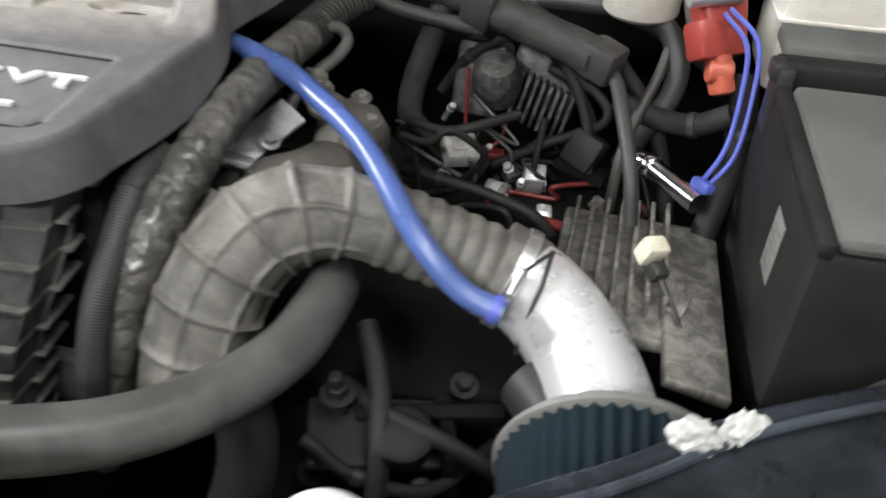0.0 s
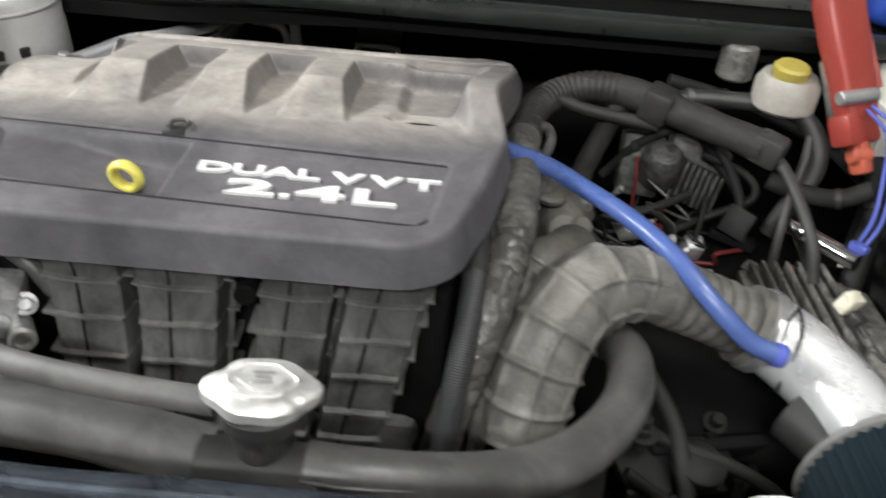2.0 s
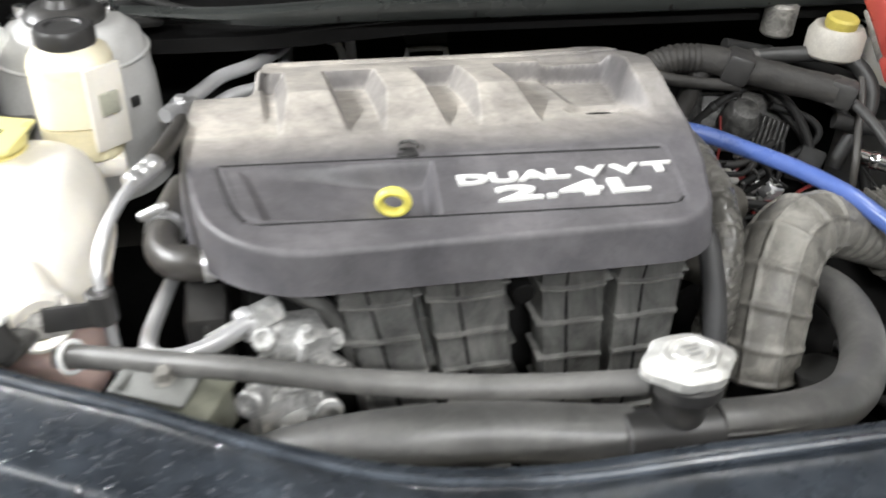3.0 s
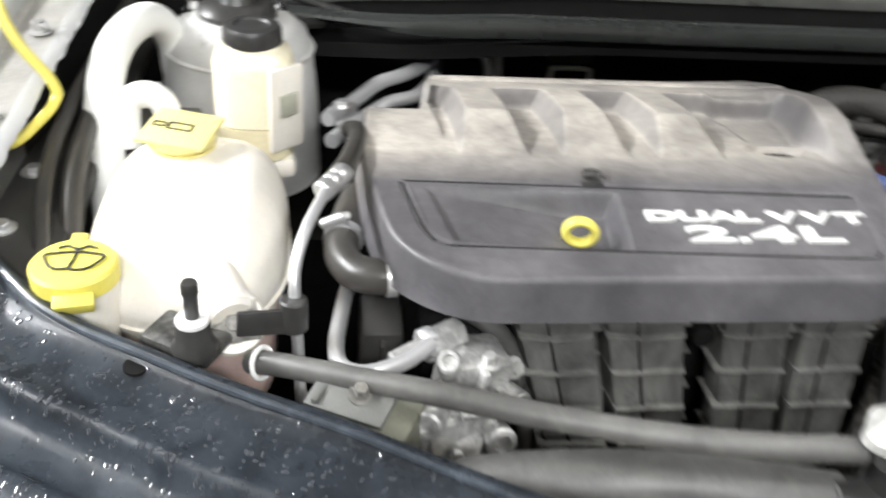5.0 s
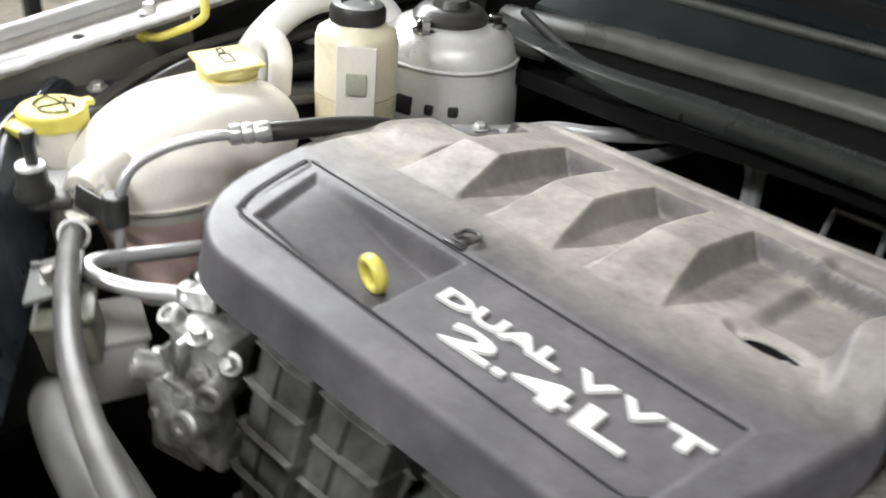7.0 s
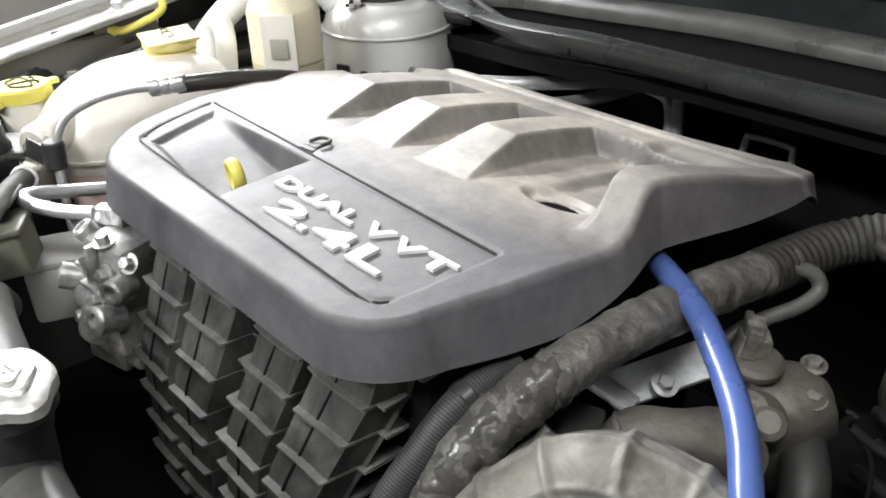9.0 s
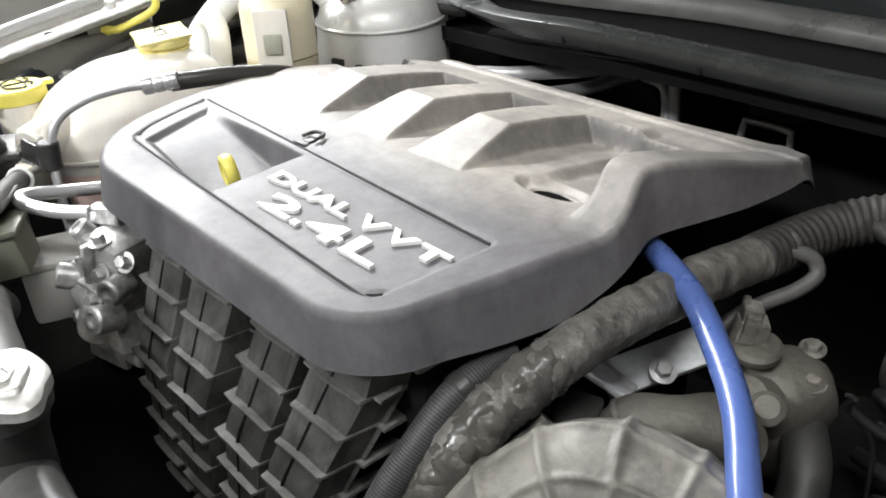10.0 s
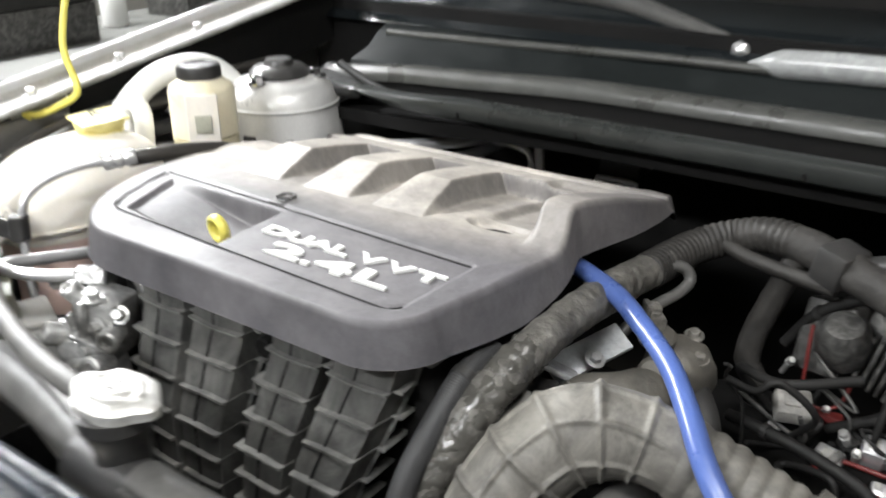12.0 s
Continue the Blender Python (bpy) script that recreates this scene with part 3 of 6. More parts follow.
for side in (-1, 1):
    f = thing("car_fender", (side * 0.7, 0.4, 0.6), "silver painted car fender with a dusty gutter and bare bright flange", "car fender")
    part("gutter", fender(side, [(0.002, -0.010), (0.010, -0.004), (0.020, -0.006), (0.050, -0.003), (0.056, 0.004)]), M_PAINT_DUSTY, f, "dusty gutter")
    part("inner_flange", fender(side, [(-0.004, -0.003), (0.003, 0.001), (0.011, 0.000)], 0.002, True), M_PAINT, f, "bare bright flange with a ragged edge")
    if side < 0:
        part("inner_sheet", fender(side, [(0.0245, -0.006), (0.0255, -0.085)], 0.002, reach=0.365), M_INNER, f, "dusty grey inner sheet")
        # Rear copy of the sheet is black: shade under the flange, put into colour.
        part("inner_sheet", fender(side, [(0.0245, -0.006), (0.0255, -0.105)], 0.002, reach=0.533, begin=0.067), M_CASE, f, "inner sheet painted black for the shade under the flange")
        # Openings are near-black plates, standing in for the shade inside them.
        for hy, hz, hw, hh in ((0.046, 0.9470, 0.036, 0.024), (-0.006, 0.937, 0.008, 0.008), (-0.016, 0.921, 0.014, 0.008)):
            part("cutout", box(-(0.5490 - 0.0833 * (hy - 0.08)), hy, hz, 0.004, hw, hh, 0.0018, turn(10, 0, 0)), M_DARK, f, "dark cutout in the sheet")
        part("cutout_rim", sweep([(-0.5505, 0.027, 0.956), (-0.5510, 0.027, 0.942), (-0.5500, 0.031, 0.936), (-0.5490, 0.046, 0.9355), (-0.5480, 0.062, 0.938)], 0.0016, 8), M_PAINT, f, "bright folded rim of the cutout")
    part("skin", fender(side, [(0.054, 0.004), (0.060, 0.011), (0.068, 0.014), (0.080, 0.010), (0.092, -0.004), (0.104, -0.04), (0.116, -0.17), (0.12, -0.36)]), M_PAINT, f)
    for s in (0.02, 0.16, 0.30):
        at = (-(0.525 - 0.08 * s + 0.030), 0.08 + 0.96 * s, 0.970 + 0.17 * s) if side < 0 else (0.890, 0.08 + 0.96 * s, 0.950 + 0.06 * s)
        part("bolt", bolt(at, r=0.007, h=0.010), M_STEEL, f)
    part("hole", lathe([(0.006, 0), (0.006, 0.0015), (0.001, 0.0015)], (-0.556, 0.02, 0.9595) if side < 0 else (0.895, 0.02, 0.9475), (0, 0, 1), 16), M_DARK, f, "small dark hole")

# cowl: stepped black plastic below the windscreen
cowl = thing("cowl_panel", (0.2, 0.45, 0.9), "stepped dusty black plastic cowl below the windscreen", "cowl")


def cowl_warp(x, y, z):
    """The lip thins and drops towards the strut tower."""
    k = smooth(-x, 0.08, 0.32)
    return (x, y + 0.045 * k, 0.957 - (0.957 - z) * (1 - 0.72 * k) + 0.017 * smooth(x, -0.26, -0.05))


part("lower_ledge", extrude_x([(0.400, 0.928), (0.387, 0.934), (0.383, 0.945), (0.385, 0.954), (0.391, 0.957), (0.410, 0.956), (0.418, 0.950), (0.420, 0.936), (0.412, 0.931)], -0.35, 0.90, 40, cowl_warp), M_COWL, cowl, "front lip with a rounded upper edge")
# Gutter's shade is painted: floor and rear wall are near black.
part("gutter", extrude_x([(0.414, 0.928), (0.440, 0.920), (0.484, 0.922), (0.489, 0.962), (0.500, 0.962), (0.500, 0.910), (0.414, 0.910)], -0.33, 0.90, 40, lambda x, y, z: (x, y, z + 0.014 * smooth(x, -0.2, 0.1))), M_DARK, cowl, "deep gutter, near black for the shade behind the lip")
part("step_edge", extrude_x([(0.484, 0.958), (0.485, 0.968), (0.490, 0.976), (0.499, 0.980), (0.512, 0.979), (0.520, 0.974), (0.520, 0.964), (0.500, 0.958)], -0.39, 0.90, 44, lambda x, y, z: (x, y - 0.004 * smooth(-x, 0.25, 0.39), z + 0.014 * smooth(x, -0.25, 0.10) - 0.014 * smooth(-x, 0.20, 0.39))), M_EDGE, cowl, "grey rounded step")
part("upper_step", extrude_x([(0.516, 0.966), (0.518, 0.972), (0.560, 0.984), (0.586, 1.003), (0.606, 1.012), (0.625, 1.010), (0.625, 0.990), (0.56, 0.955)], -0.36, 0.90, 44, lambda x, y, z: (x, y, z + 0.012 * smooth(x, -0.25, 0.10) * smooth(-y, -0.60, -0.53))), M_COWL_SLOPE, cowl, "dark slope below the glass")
for nx in (-0.068, 0.10, 0.36):
    part("notch", box(nx, 0.3855, 0.956, 0.004, 0.004, 0.009, 0.001), M_DARK, cowl)
part("corner_cap", box(-0.335, 0.465, 0.948, 0.09, 0.11, 0.016, 0.007, turn(0, 6, 25)), M_CASE, cowl, "rounded black corner cap")
part("seal", sweep([(-0.34, 0.47, 0.975), (-0.25, 0.455, 0.950), (-0.15, 0.448, 0.936), (0.1, 0.446, 0.934), (0.85, 0.446, 0.944)], 0.006, 12), M_CASE, cowl, "black rubber seal")
part("moulding", sweep([(-0.34, 0.588, 1.003), (-0.10, 0.590, 1.008), (0.1, 0.592, 1.013), (0.26, 0.594, 1.014)], 0.0065, 16), M_EDGE, cowl, "grey edge moulding below the glass")
part("moulding_end", sweep([(0.228, 0.598, 1.016), (0.250, 0.600, 1.020), (0.310, 0.602, 1.023), (0.45, 0.606, 1.026), (0.88, 0.614, 1.030)], lambda s: 0.006 + 0.0125 * smooth(s, 0.0, 0.045), 24), M_MOULD, cowl, "thick wet silver-grey moulding")
screen = thing("windscreen", (0.2, 0.65, 1.0), "dark tinted windscreen with a wiper", "windscreen")
part("pane", box(0.2, 0.93, 1.20, 1.45, 0.72, 0.006, 0.002, turn(32, 0, 0)), M_GLASS, screen)
part("wiper_arm", sweep([(0.196, 0.655, 1.026), (0.10, 0.680, 1.046), (0.0, 0.700, 1.064), (-0.18, 0.715, 1.072)], lambda s: 0.0105 + 0.022 * min(s, 0.16), 18), M_RUBBER_DUSTY, screen, "worn grey wiper arm")
part("wiper_pivot", lathe([(0.014, 0), (0.014, 0.012), (0.008, 0.018), (0.001, 0.019)], (0.200, 0.650, 1.020), (0.4, -0.4, 0.9), 20), M_STEEL, screen, "bright wiper pivot nut")

# Hood is out of view, inferred from its prop rod; it shades the cowl.
hood = thing("hood", (0.1, 0.66, 1.08), "raised hood, out of view, with a dark underside, held up by the prop rod", "hood")
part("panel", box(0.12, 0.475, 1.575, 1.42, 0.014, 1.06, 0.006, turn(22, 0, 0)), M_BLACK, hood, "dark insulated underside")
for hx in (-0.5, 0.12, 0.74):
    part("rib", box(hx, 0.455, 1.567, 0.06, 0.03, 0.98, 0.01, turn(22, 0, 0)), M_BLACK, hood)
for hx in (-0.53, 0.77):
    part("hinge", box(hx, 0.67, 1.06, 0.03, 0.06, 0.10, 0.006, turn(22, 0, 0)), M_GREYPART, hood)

# engine block and gearbox masses below everything
# Block is coloured near black so that the bay's depths read as shade.
core = thing("engine_block", (0.0, 0.12, 0.52), "engine block under the cover, near black for the shade", "engine")
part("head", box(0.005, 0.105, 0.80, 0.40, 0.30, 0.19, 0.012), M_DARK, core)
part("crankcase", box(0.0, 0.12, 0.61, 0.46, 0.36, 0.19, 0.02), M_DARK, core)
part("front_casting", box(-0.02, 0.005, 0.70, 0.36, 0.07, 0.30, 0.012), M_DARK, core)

# ---------------------------------------------------------------- engine cover
NU, NV = 330, 280


def in_quad(x, y, quad, edge):
    """1 inside a convex quad (counter-clockwise corners), falling to 0 over edge metres."""
    k = 1.0
    for (ax, ay), (bx, by) in zip(quad, quad[1:] + quad[:1]):
        ex, ey = bx - ax, by - ay
        d = (ex * (y - ay) - ey * (x - ax)) / math.hypot(ex, ey)
        k = min(k, smooth(d, -edge / 2, edge / 2))
    return k


def near_line(x, y, pts):
    best = 1.0
    for (ax, ay), (bx, by) in zip(pts, pts[1:]):
        ex, ey = bx - ax, by - ay
        t = max(0, min(1, ((x - ax) * ex + (y - ay) * ey) / (ex * ex + ey * ey)))
        best = min(best, math.hypot(x - ax - t * ex, y - ay - t * ey))
    return best


GROOVE = [(0.190, 0.028), (-0.202, 0.043), (-0.210, 0.039), (-0.198, -0.020), (-0.190, -0.036), (-0.176, -0.045), (0.158, -0.060), (0.172, -0.057), (0.179, -0.050)]
WELL = [(-0.172, -0.036), (-0.036, -0.047), (-0.030, 0.026), (-0.188, 0.031)]
RIDGES = ((-0.152, -0.092), (-0.056, 0.003), (0.036, 0.094))
CROWN_Y = (-0.10, -0.075, -0.04, 0.0, 0.04, 0.09, 0.15, 0.20, 0.26, 0.32, 0.35)
CROWN_Z = (0.9415, 0.9430, 0.9450, 0.9490, 0.9515, 0.9520, 0.9450, 0.9365, 0.9225, 0.9060, 0.8960)


def crown(y):
    return sum(float(np.interp(y + d, CROWN_Y, CROWN_Z)) for d in (-0.014, -0.007, 0, 0.007, 0.014)) / 5


CROWN = {}


def right_edge(y):
    return sum(float(np.interp(y + d, (-0.08, -0.04, 0.0, 0.08, 0.10, 0.13, 0.15, 0.19, 0.215, 0.26, 0.30, 0.33), (0.197, 0.203, 0.218, 0.238, 0.236, 0.226, 0.230, 0.242, 0.248, 0.252, 0.250, 0.240))) for d in (-0.008, 0, 0.008)) / 3


def cover_z(x, y):
    key = round(y, 4)
    z = CROWN.setdefault(key, crown(key))
    z -= 0.0012 * in_quad(x, y, [(-0.190, -0.043), (0.180, -0.058), (0.195, 0.028), (-0.205, 0.040)], 0.004)
    z -= 0.0012 * (1 - smooth(near_line(x, y, GROOVE), 0.0010, 0.0050))
    w = in_quad(x, y, WELL, 0.011)
    if w > 0:
        z -= w * (0.0038 + 0.019 * smooth(x, -0.190, -0.040))
    if y > 0.05:
        ramp = min(1.0, max(0.0, (y - 0.088) / 0.066))
        high = 0.0228 * ramp
        if high > 0:
            best = smooth(y, 0.240, 0.247) * smooth(x, -0.172, -0.164) * (1 - smooth(x, right_edge(y) - 0.036, right_edge(y) - 0.024))
            for xl, xc in RIDGES:
                a, b = xl + 0.010 * ramp, xc - 0.010 * ramp
                if x < a:
                    k = 1 - (a - x) / (0.004 + 0.008 * ramp)
                elif x > b:
                    k = 1 - (x - b) / (0.004 + 0.008 * ramp)
                else:
                    k = 1.0
                best = max(best, k)
            z += high * best
        z += 0.006 * smooth(-x, 0.163, 0.168) * smooth(y, 0.12, 0.16)
        h = float(np.interp(y, (0.076, 0.086, 0.098, 0.112, 0.124, 0.132, 0.15, 0.19, 0.215, 0.275, 0.30), (0, 0.0015, 0.007, 0.018, 0.0285, 0.0320, 0.0335, 0.0325, 0.0300, 0.0260, 0.0240)))
        xs = right_edge(y)
        z += h * smooth(x, xs - 0.036, xs - 0.024)
        z -= 0.006 * smooth(x, 0.135, 0.15) * (1 - smooth(x, xs - 0.04, xs - 0.03)) * smooth(y, 0.12, 0.15) * (1 - smooth(y, 0.26, 0.285))
        z += 0.003 * smooth(y, 0.290, 0.296)
    r = math.hypot((x - 0.161) / 1.9, y - 0.118)
    z -= 0.006 * (1 - smooth(r, 0.011, 0.019))
    z -= 0.007 * (1 - smooth(math.hypot((x - 0.165) / 2.5, y - 0.115), 0.0060, 0.0088))
    return z


def cover_xy(u, v):
    """The plan of the cover: u to the right, v to the rear."""
    y0, rl, rr, left = -0.083, 0.078, 0.042, -0.214
    xf = left + u * (0.197 - left)
    cut = 0.0
    if xf - left < rl:
        cut = 0.90 * (rl - math.sqrt(max(0, rl * rl - (rl - (xf - left)) ** 2)))
    if 0.197 - xf < rr:
        cut = 0.95 * (rr - math.sqrt(max(0, rr * rr - (rr - (0.197 - xf)) ** 2)))
    yf = y0 + cut
    xb = -0.225 + u * (0.250 + 0.225)
    yb = 0.205 + 0.103 * smooth(xb, -0.176, -0.148) + 0.026 * smooth(xb, 0.10, 0.24) - 0.014 * (1 - smooth(0.250 - xb, 0.0, 0.024))
    y = yf + v * (yb - yf)
    lx = sum(float(np.interp(y + d, (-0.08, -0.03, 0.03, 0.09, 0.2), (-0.214, -0.221, -0.232, -0.238, -0.231))) for d in (-0.02, 0, 0.02)) / 3
    rx = right_edge(y)
    return lx + (rx - lx) * u, y


def cover_shell():
    bm = bmesh.new()
    grid = [[None] * (NV + 1) for _ in range(NU + 1)]
    for i in range(NU + 1):
        for j in range(NV + 1):
            x, y = cover_xy(i / NU, j / NV)
            grid[i][j] = bm.verts.new((x, y, cover_z(x, y)))
    for i in range(NU):
        for j in range(NV):
            bm.faces.new((grid[i][j], grid[i + 1][j], grid[i + 1][j + 1], grid[i][j + 1]))
    loop = [grid[i][0] for i in range(NU)] + [grid[NU][j] for j in range(NV)] + [grid[i][NV] for i in range(NU, 0, -1)] + [grid[0][j] for j in range(NV, 0, -1)]
    n = len(loop)
    co = [v.co.copy() for v in loop]
    out = []
    for i in range(n):
        t = co[(i + 3) % n] - co[(i - 3) % n]
        out.append(Vector((t.y, -t.x, 0)).normalized())
    last = loop
    for d, h, low in ((0.0022, -0.0007, 0), (0.0042, -0.0028, 0), (0.0052, -0.0060, 0), (0.0105, 0.0012, 1), (0.0112, -0.0004, 1), (0.0096, -0.0010, 1), (0.004, 0.008, 1)):
        row = []
        for i in range(n):
            c = co[i]
            side = smooth(c.x, 0.12, 0.20)
            bottom = 0.906 + 0.025 * side * smooth(c.y, 0.03, 0.115) - 0.003 * side * smooth(c.y, 0.18, 0.3) - 0.019 * (1 - side) * smooth(c.y, 0.2, 0.3) - 0.026 * side * smooth(c.y, 0.285, 0.33)
            p = c + out[i] * d
            p.z = bottom + h if low else c.z + h
            row.append(bm.verts.new(p))
        for i in range(n):
            bm.faces.new((last[i], last[(i + 1) % n], row[(i + 1) % n], row[i]))
        last = row
    return bm


cover = thing("engine_cover", (0.0, 0.09, 0.90), "dusty dark grey moulded plastic engine cover with raised lettering", "engine cover")
part("shell", cover_shell(), M_COVER, cover, angle=60)
for text, xa, xb, ya, tall in (("DUAL", -0.010, 0.089, -0.0134, 0.0138), ("V", 0.098, 0.125, -0.0134, 0.0138), ("V", 0.129, 0.156, -0.0134, 0.0138), ("T", 0.159, 0.187, -0.0134, 0.0138), ("2", 0.018, 0.057, -0.0400, 0.0200), ("4", 0.073, 0.112, -0.0400, 0.0200), ("L", 0.119, 0.153, -0.0400, 0.0200)):
    lettering(text, xa, xb, ya, tall, cover, M_LETTER, cover_z, bold=0.03, spacing=0.96)
part("lettering", box(0.065, -0.0375, cover_z(0.065, -0.0375) + 0.0002, 0.008, 0.005, 0.0046, 0), M_LETTER, cover, "raised silver-white point", smooth=False)
# Thin dark strip laid along the groove paints its shade.
part("groove_line", sweep([(x, y, cover_z(x, y) - 0.0003) for x, y in GROOVE], 0.0013, 8, 0.003), M_GROOVE, cover, "dark line for the shade in the groove")
# Near-black cup stands in for the shade down the bolt well.
part("slot_insert", lathe([(0.0001, 0.0), (0.0066, 0.0), (0.0078, 0.0042), (0.0080, 0.0042), (0.0080, -0.004), (0.0001, -0.004)], (0, 0, 0), None, 48), M_DARK, cover, "near-black cup for the shade in the bolt well").data.transform(Matrix.Translation(Vector((0.165, 0.115, cover_z(0.165, 0.115) + 0.001)) - BASE["engine_cover"]) @ Matrix.Diagonal((2.5, 1, 1, 1)) @ Matrix.Translation(BASE["engine_cover"]))
part("release_clip", join(box(-0.045, 0.042, 0.950, 0.020, 0.007, 0.004, 0.0015), box(-0.043, 0.048, 0.9515, 0.012, 0.010, 0.003, 0.0012)), M_BLACK, cover, "black release clip")
part("clip_loop", sweep([(-0.050, 0.046, 0.9545), (-0.049, 0.056, 0.955), (-0.042, 0.060, 0.955), (-0.035, 0.056, 0.955), (-0.035, 0.048, 0.9545)], 0.0017, 10, 0.002), M_GREYPART, cover, "grey edge of the clip")
part("well_ring", lathe([(0.004, 0), (0.004, 0.001), (0.0035, 0.0015), (0.001, 0.0015)], (0.174, 0.117, cover_z(0.165, 0.115) + 0.0016), (0, 0, 1), 16), M_STEEL, cover, "bright bolt head in a well")

dip = thing("dipstick", (-0.067, -0.012, 0.90), "yellow ring handle of the oil dipstick", "dipstick")


def torus(at, normal, R, r, squash=1.0, seg=40, sub=14, deep=0.9):
    bm = bmesh.new()
    rows = []
    for i in range(seg):
        a = 2 * math.pi * i / seg
        rows.append([bm.verts.new(((R + r * math.cos(b)) * math.cos(a) * squash, (R + r * math.cos(b)) * math.sin(a), r * deep * math.sin(b))) for b in [2 * math.pi * k / sub for k in range(sub)]])
    for i in range(seg):
        a, b = rows[i], rows[(i + 1) % seg]
        for k in range(sub):
            bm.faces.new((a[k], b[k], b[(k + 1) % sub], a[(k + 1) % sub]))
    bm.transform(Matrix.Translation(at) @ aim(normal))
    return bm


part("ring", torus((-0.067, -0.016, 0.9380), (-0.24, -0.95, -0.10), 0.0110, 0.0036, 1.08, deep=1.5), M_YELLOW, dip)
part("stem", rod((-0.066, -0.010, 0.926), (-0.062, 0.000, 0.900), 0.0042, 12), M_YELLOW, dip)

# ---------------------------------------------------------------- intake manifold
manifold = thing("intake_manifold", (0.035, -0.06, 0.68), "dusty black ribbed plastic intake manifold", "intake manifold")
GROUPS = ((-0.132, 0.027, (-0.132, -0.056, 0.027)), (0.049, 0.198, (0.049, 0.122, 0.198)))


def group_front(x, z, splits, out=0.0):
    """The front of a pair of runners at a height: two flat-faced lobes with a valley between."""
    y = float(np.interp(z, (0.66, 0.72, 0.80, 0.876, 0.905), (-0.104, -0.108, -0.099, -0.0585, -0.054)))
    for a, b in zip(splits, splits[1:]):
        if a <= x <= b + 1e-9:
            t = (x - a) / (b - a)
            f = smooth(t, 0.0, 0.06) * (1 - smooth(t, 0.87, 0.93))
            y += 0.012 * (1 - f) - (0.013 + out) * f
            break
    return y


def place(x, z):
    """Runners lean in towards their feet."""
    s = (0.905 - z) / 0.20
    return 0.035 + (x - 0.035) * (1 - 0.36 * s)


def runner(a, b, splits):
    bm = bmesh.new()
    rings = []
    for i in range(25):
        z = 0.905 - 0.22 * i / 24
        rings.append([bm.verts.new((place(x, z), group_front(x, z, splits), z)) for x in [a + (b - a) * 0.995 * k / 48 for k in range(49)]])
    for p, q in zip(rings, rings[1:]):
        for k in range(48):
            bm.faces.new((p[k], p[k + 1], q[k + 1], q[k]))
    bmesh.ops.solidify(bm, geom=list(bm.faces), thickness=-0.002)
    return bm


def rib_plate(a, b, z, splits, seed):
    """A thin rib carried round the front of a pair of runners."""
    bm = bmesh.new()
    rows = [[], [], [], []]
    for k in range(97):
        x = a - 0.004 + (b - a + 0.008) * k / 96
        xi = min(max(x, a + 0.004), b - 0.004)
        y = min(-0.044, group_front(xi, z, splits, 0.002) - 0.0035)
        sag = -0.0016 * math.sin(math.pi * k / 96) + 0.0006 * math.sin(x * 90 + seed)
        for row, yy, dz in ((0, y + 0.036, 0.0013), (1, y, 0.0011), (2, y, -0.0011), (3, y + 0.036, -0.0013)):
            rows[row].append(bm.verts.new((place(x, z), yy, z + sag + dz)))
    for p, q in zip(rows, rows[1:] + rows[:1]):
        for k in range(96):
            bm.faces.new((p[k], p[k + 1], q[k + 1], q[k]))
    return bm


for a, b, splits in GROUPS:
    for p, q in zip(splits, splits[1:]):
        part("runner", runner(p, q, splits), M_MANIFOLD, manifold)
    for k in range(8):
        if k == 0:
            for p, q in zip(splits, splits[1:]):
                part("rib", rib_plate(p + 0.006, q - 0.004, 0.876, (p, q), a * 90), M_MANIFOLD, manifold)
        else:
            part("rib", rib_plate(a, b, 0.876 - 0.0262 * k, splits, a * 90 + k), M_MANIFOLD, manifold)
    for p, q in zip(splits, splits[1:]):
        x = p + (q - p) * 0.38
        part("seam", sweep([(place(x, z), group_front(x, z, splits) + 0.0006, z) for z in (0.9, 0.876, 0.86, 0.82, 0.80, 0.78, 0.74, 0.71)], 0.0016, 6), M_DARK, manifold, "dark mould seam")
part("flange", box(0.033, -0.034, 0.899, 0.345, 0.03, 0.010, 0.003), M_MANIFOLD, manifold)
part("boss", rod((0.038, -0.040, 0.868), (0.038, -0.070, 0.868), 0.010, 20), M_DARK, manifold, "black round boss between the runners")
part("plenum", box(0.035, -0.035, 0.700, 0.30, 0.05, 0.06, 0.015), M_MANIFOLD, manifold)

# ---------------------------------------------------------------- coolant filler and hoses
M_CAP = mat("dull_cap_steel", (0.70, 0.70, 0.68), 0.42, metal=0.55, vary=0.25, big=40, bump=0.4, grain=20, bump_dist=0.002, dust=0.25)
neck = thing("radiator_filler_neck", (0.085, -0.243, 0.86), "black filler neck with a bright metal radiator cap", "filler neck", shift=(0.008, -0.005, 0.002))


def cap_wave(a, h):
    return 0.97 + 0.17 * max(0, math.cos(2 * a)) ** 2 + 0.03 * math.cos(6 * a)


bm = lathe([(0.0275, -0.002), (0.0305, 0.000), (0.0305, 0.007), (0.0275, 0.0095), (0.0205, 0.0105), (0.0190, 0.0130), (0.0175, 0.0135), (0.0165, 0.0125), (0.0120, 0.0125), (0.0110, 0.0140), (0.001, 0.0140)], (0, 0, 0), None, 72, cap_wave)
for v in bm.verts:
    v.co.y *= 0.84
    v.co.z += 0.0012 * noise.noise(v.co * 90)
bm.transform(Matrix.Translation((0.085, -0.241, 0.930)) @ turn(2, 3, 8))
rcap = part("radiator_cap", bm, M_CAP, neck, "bright dented metal pressure cap")
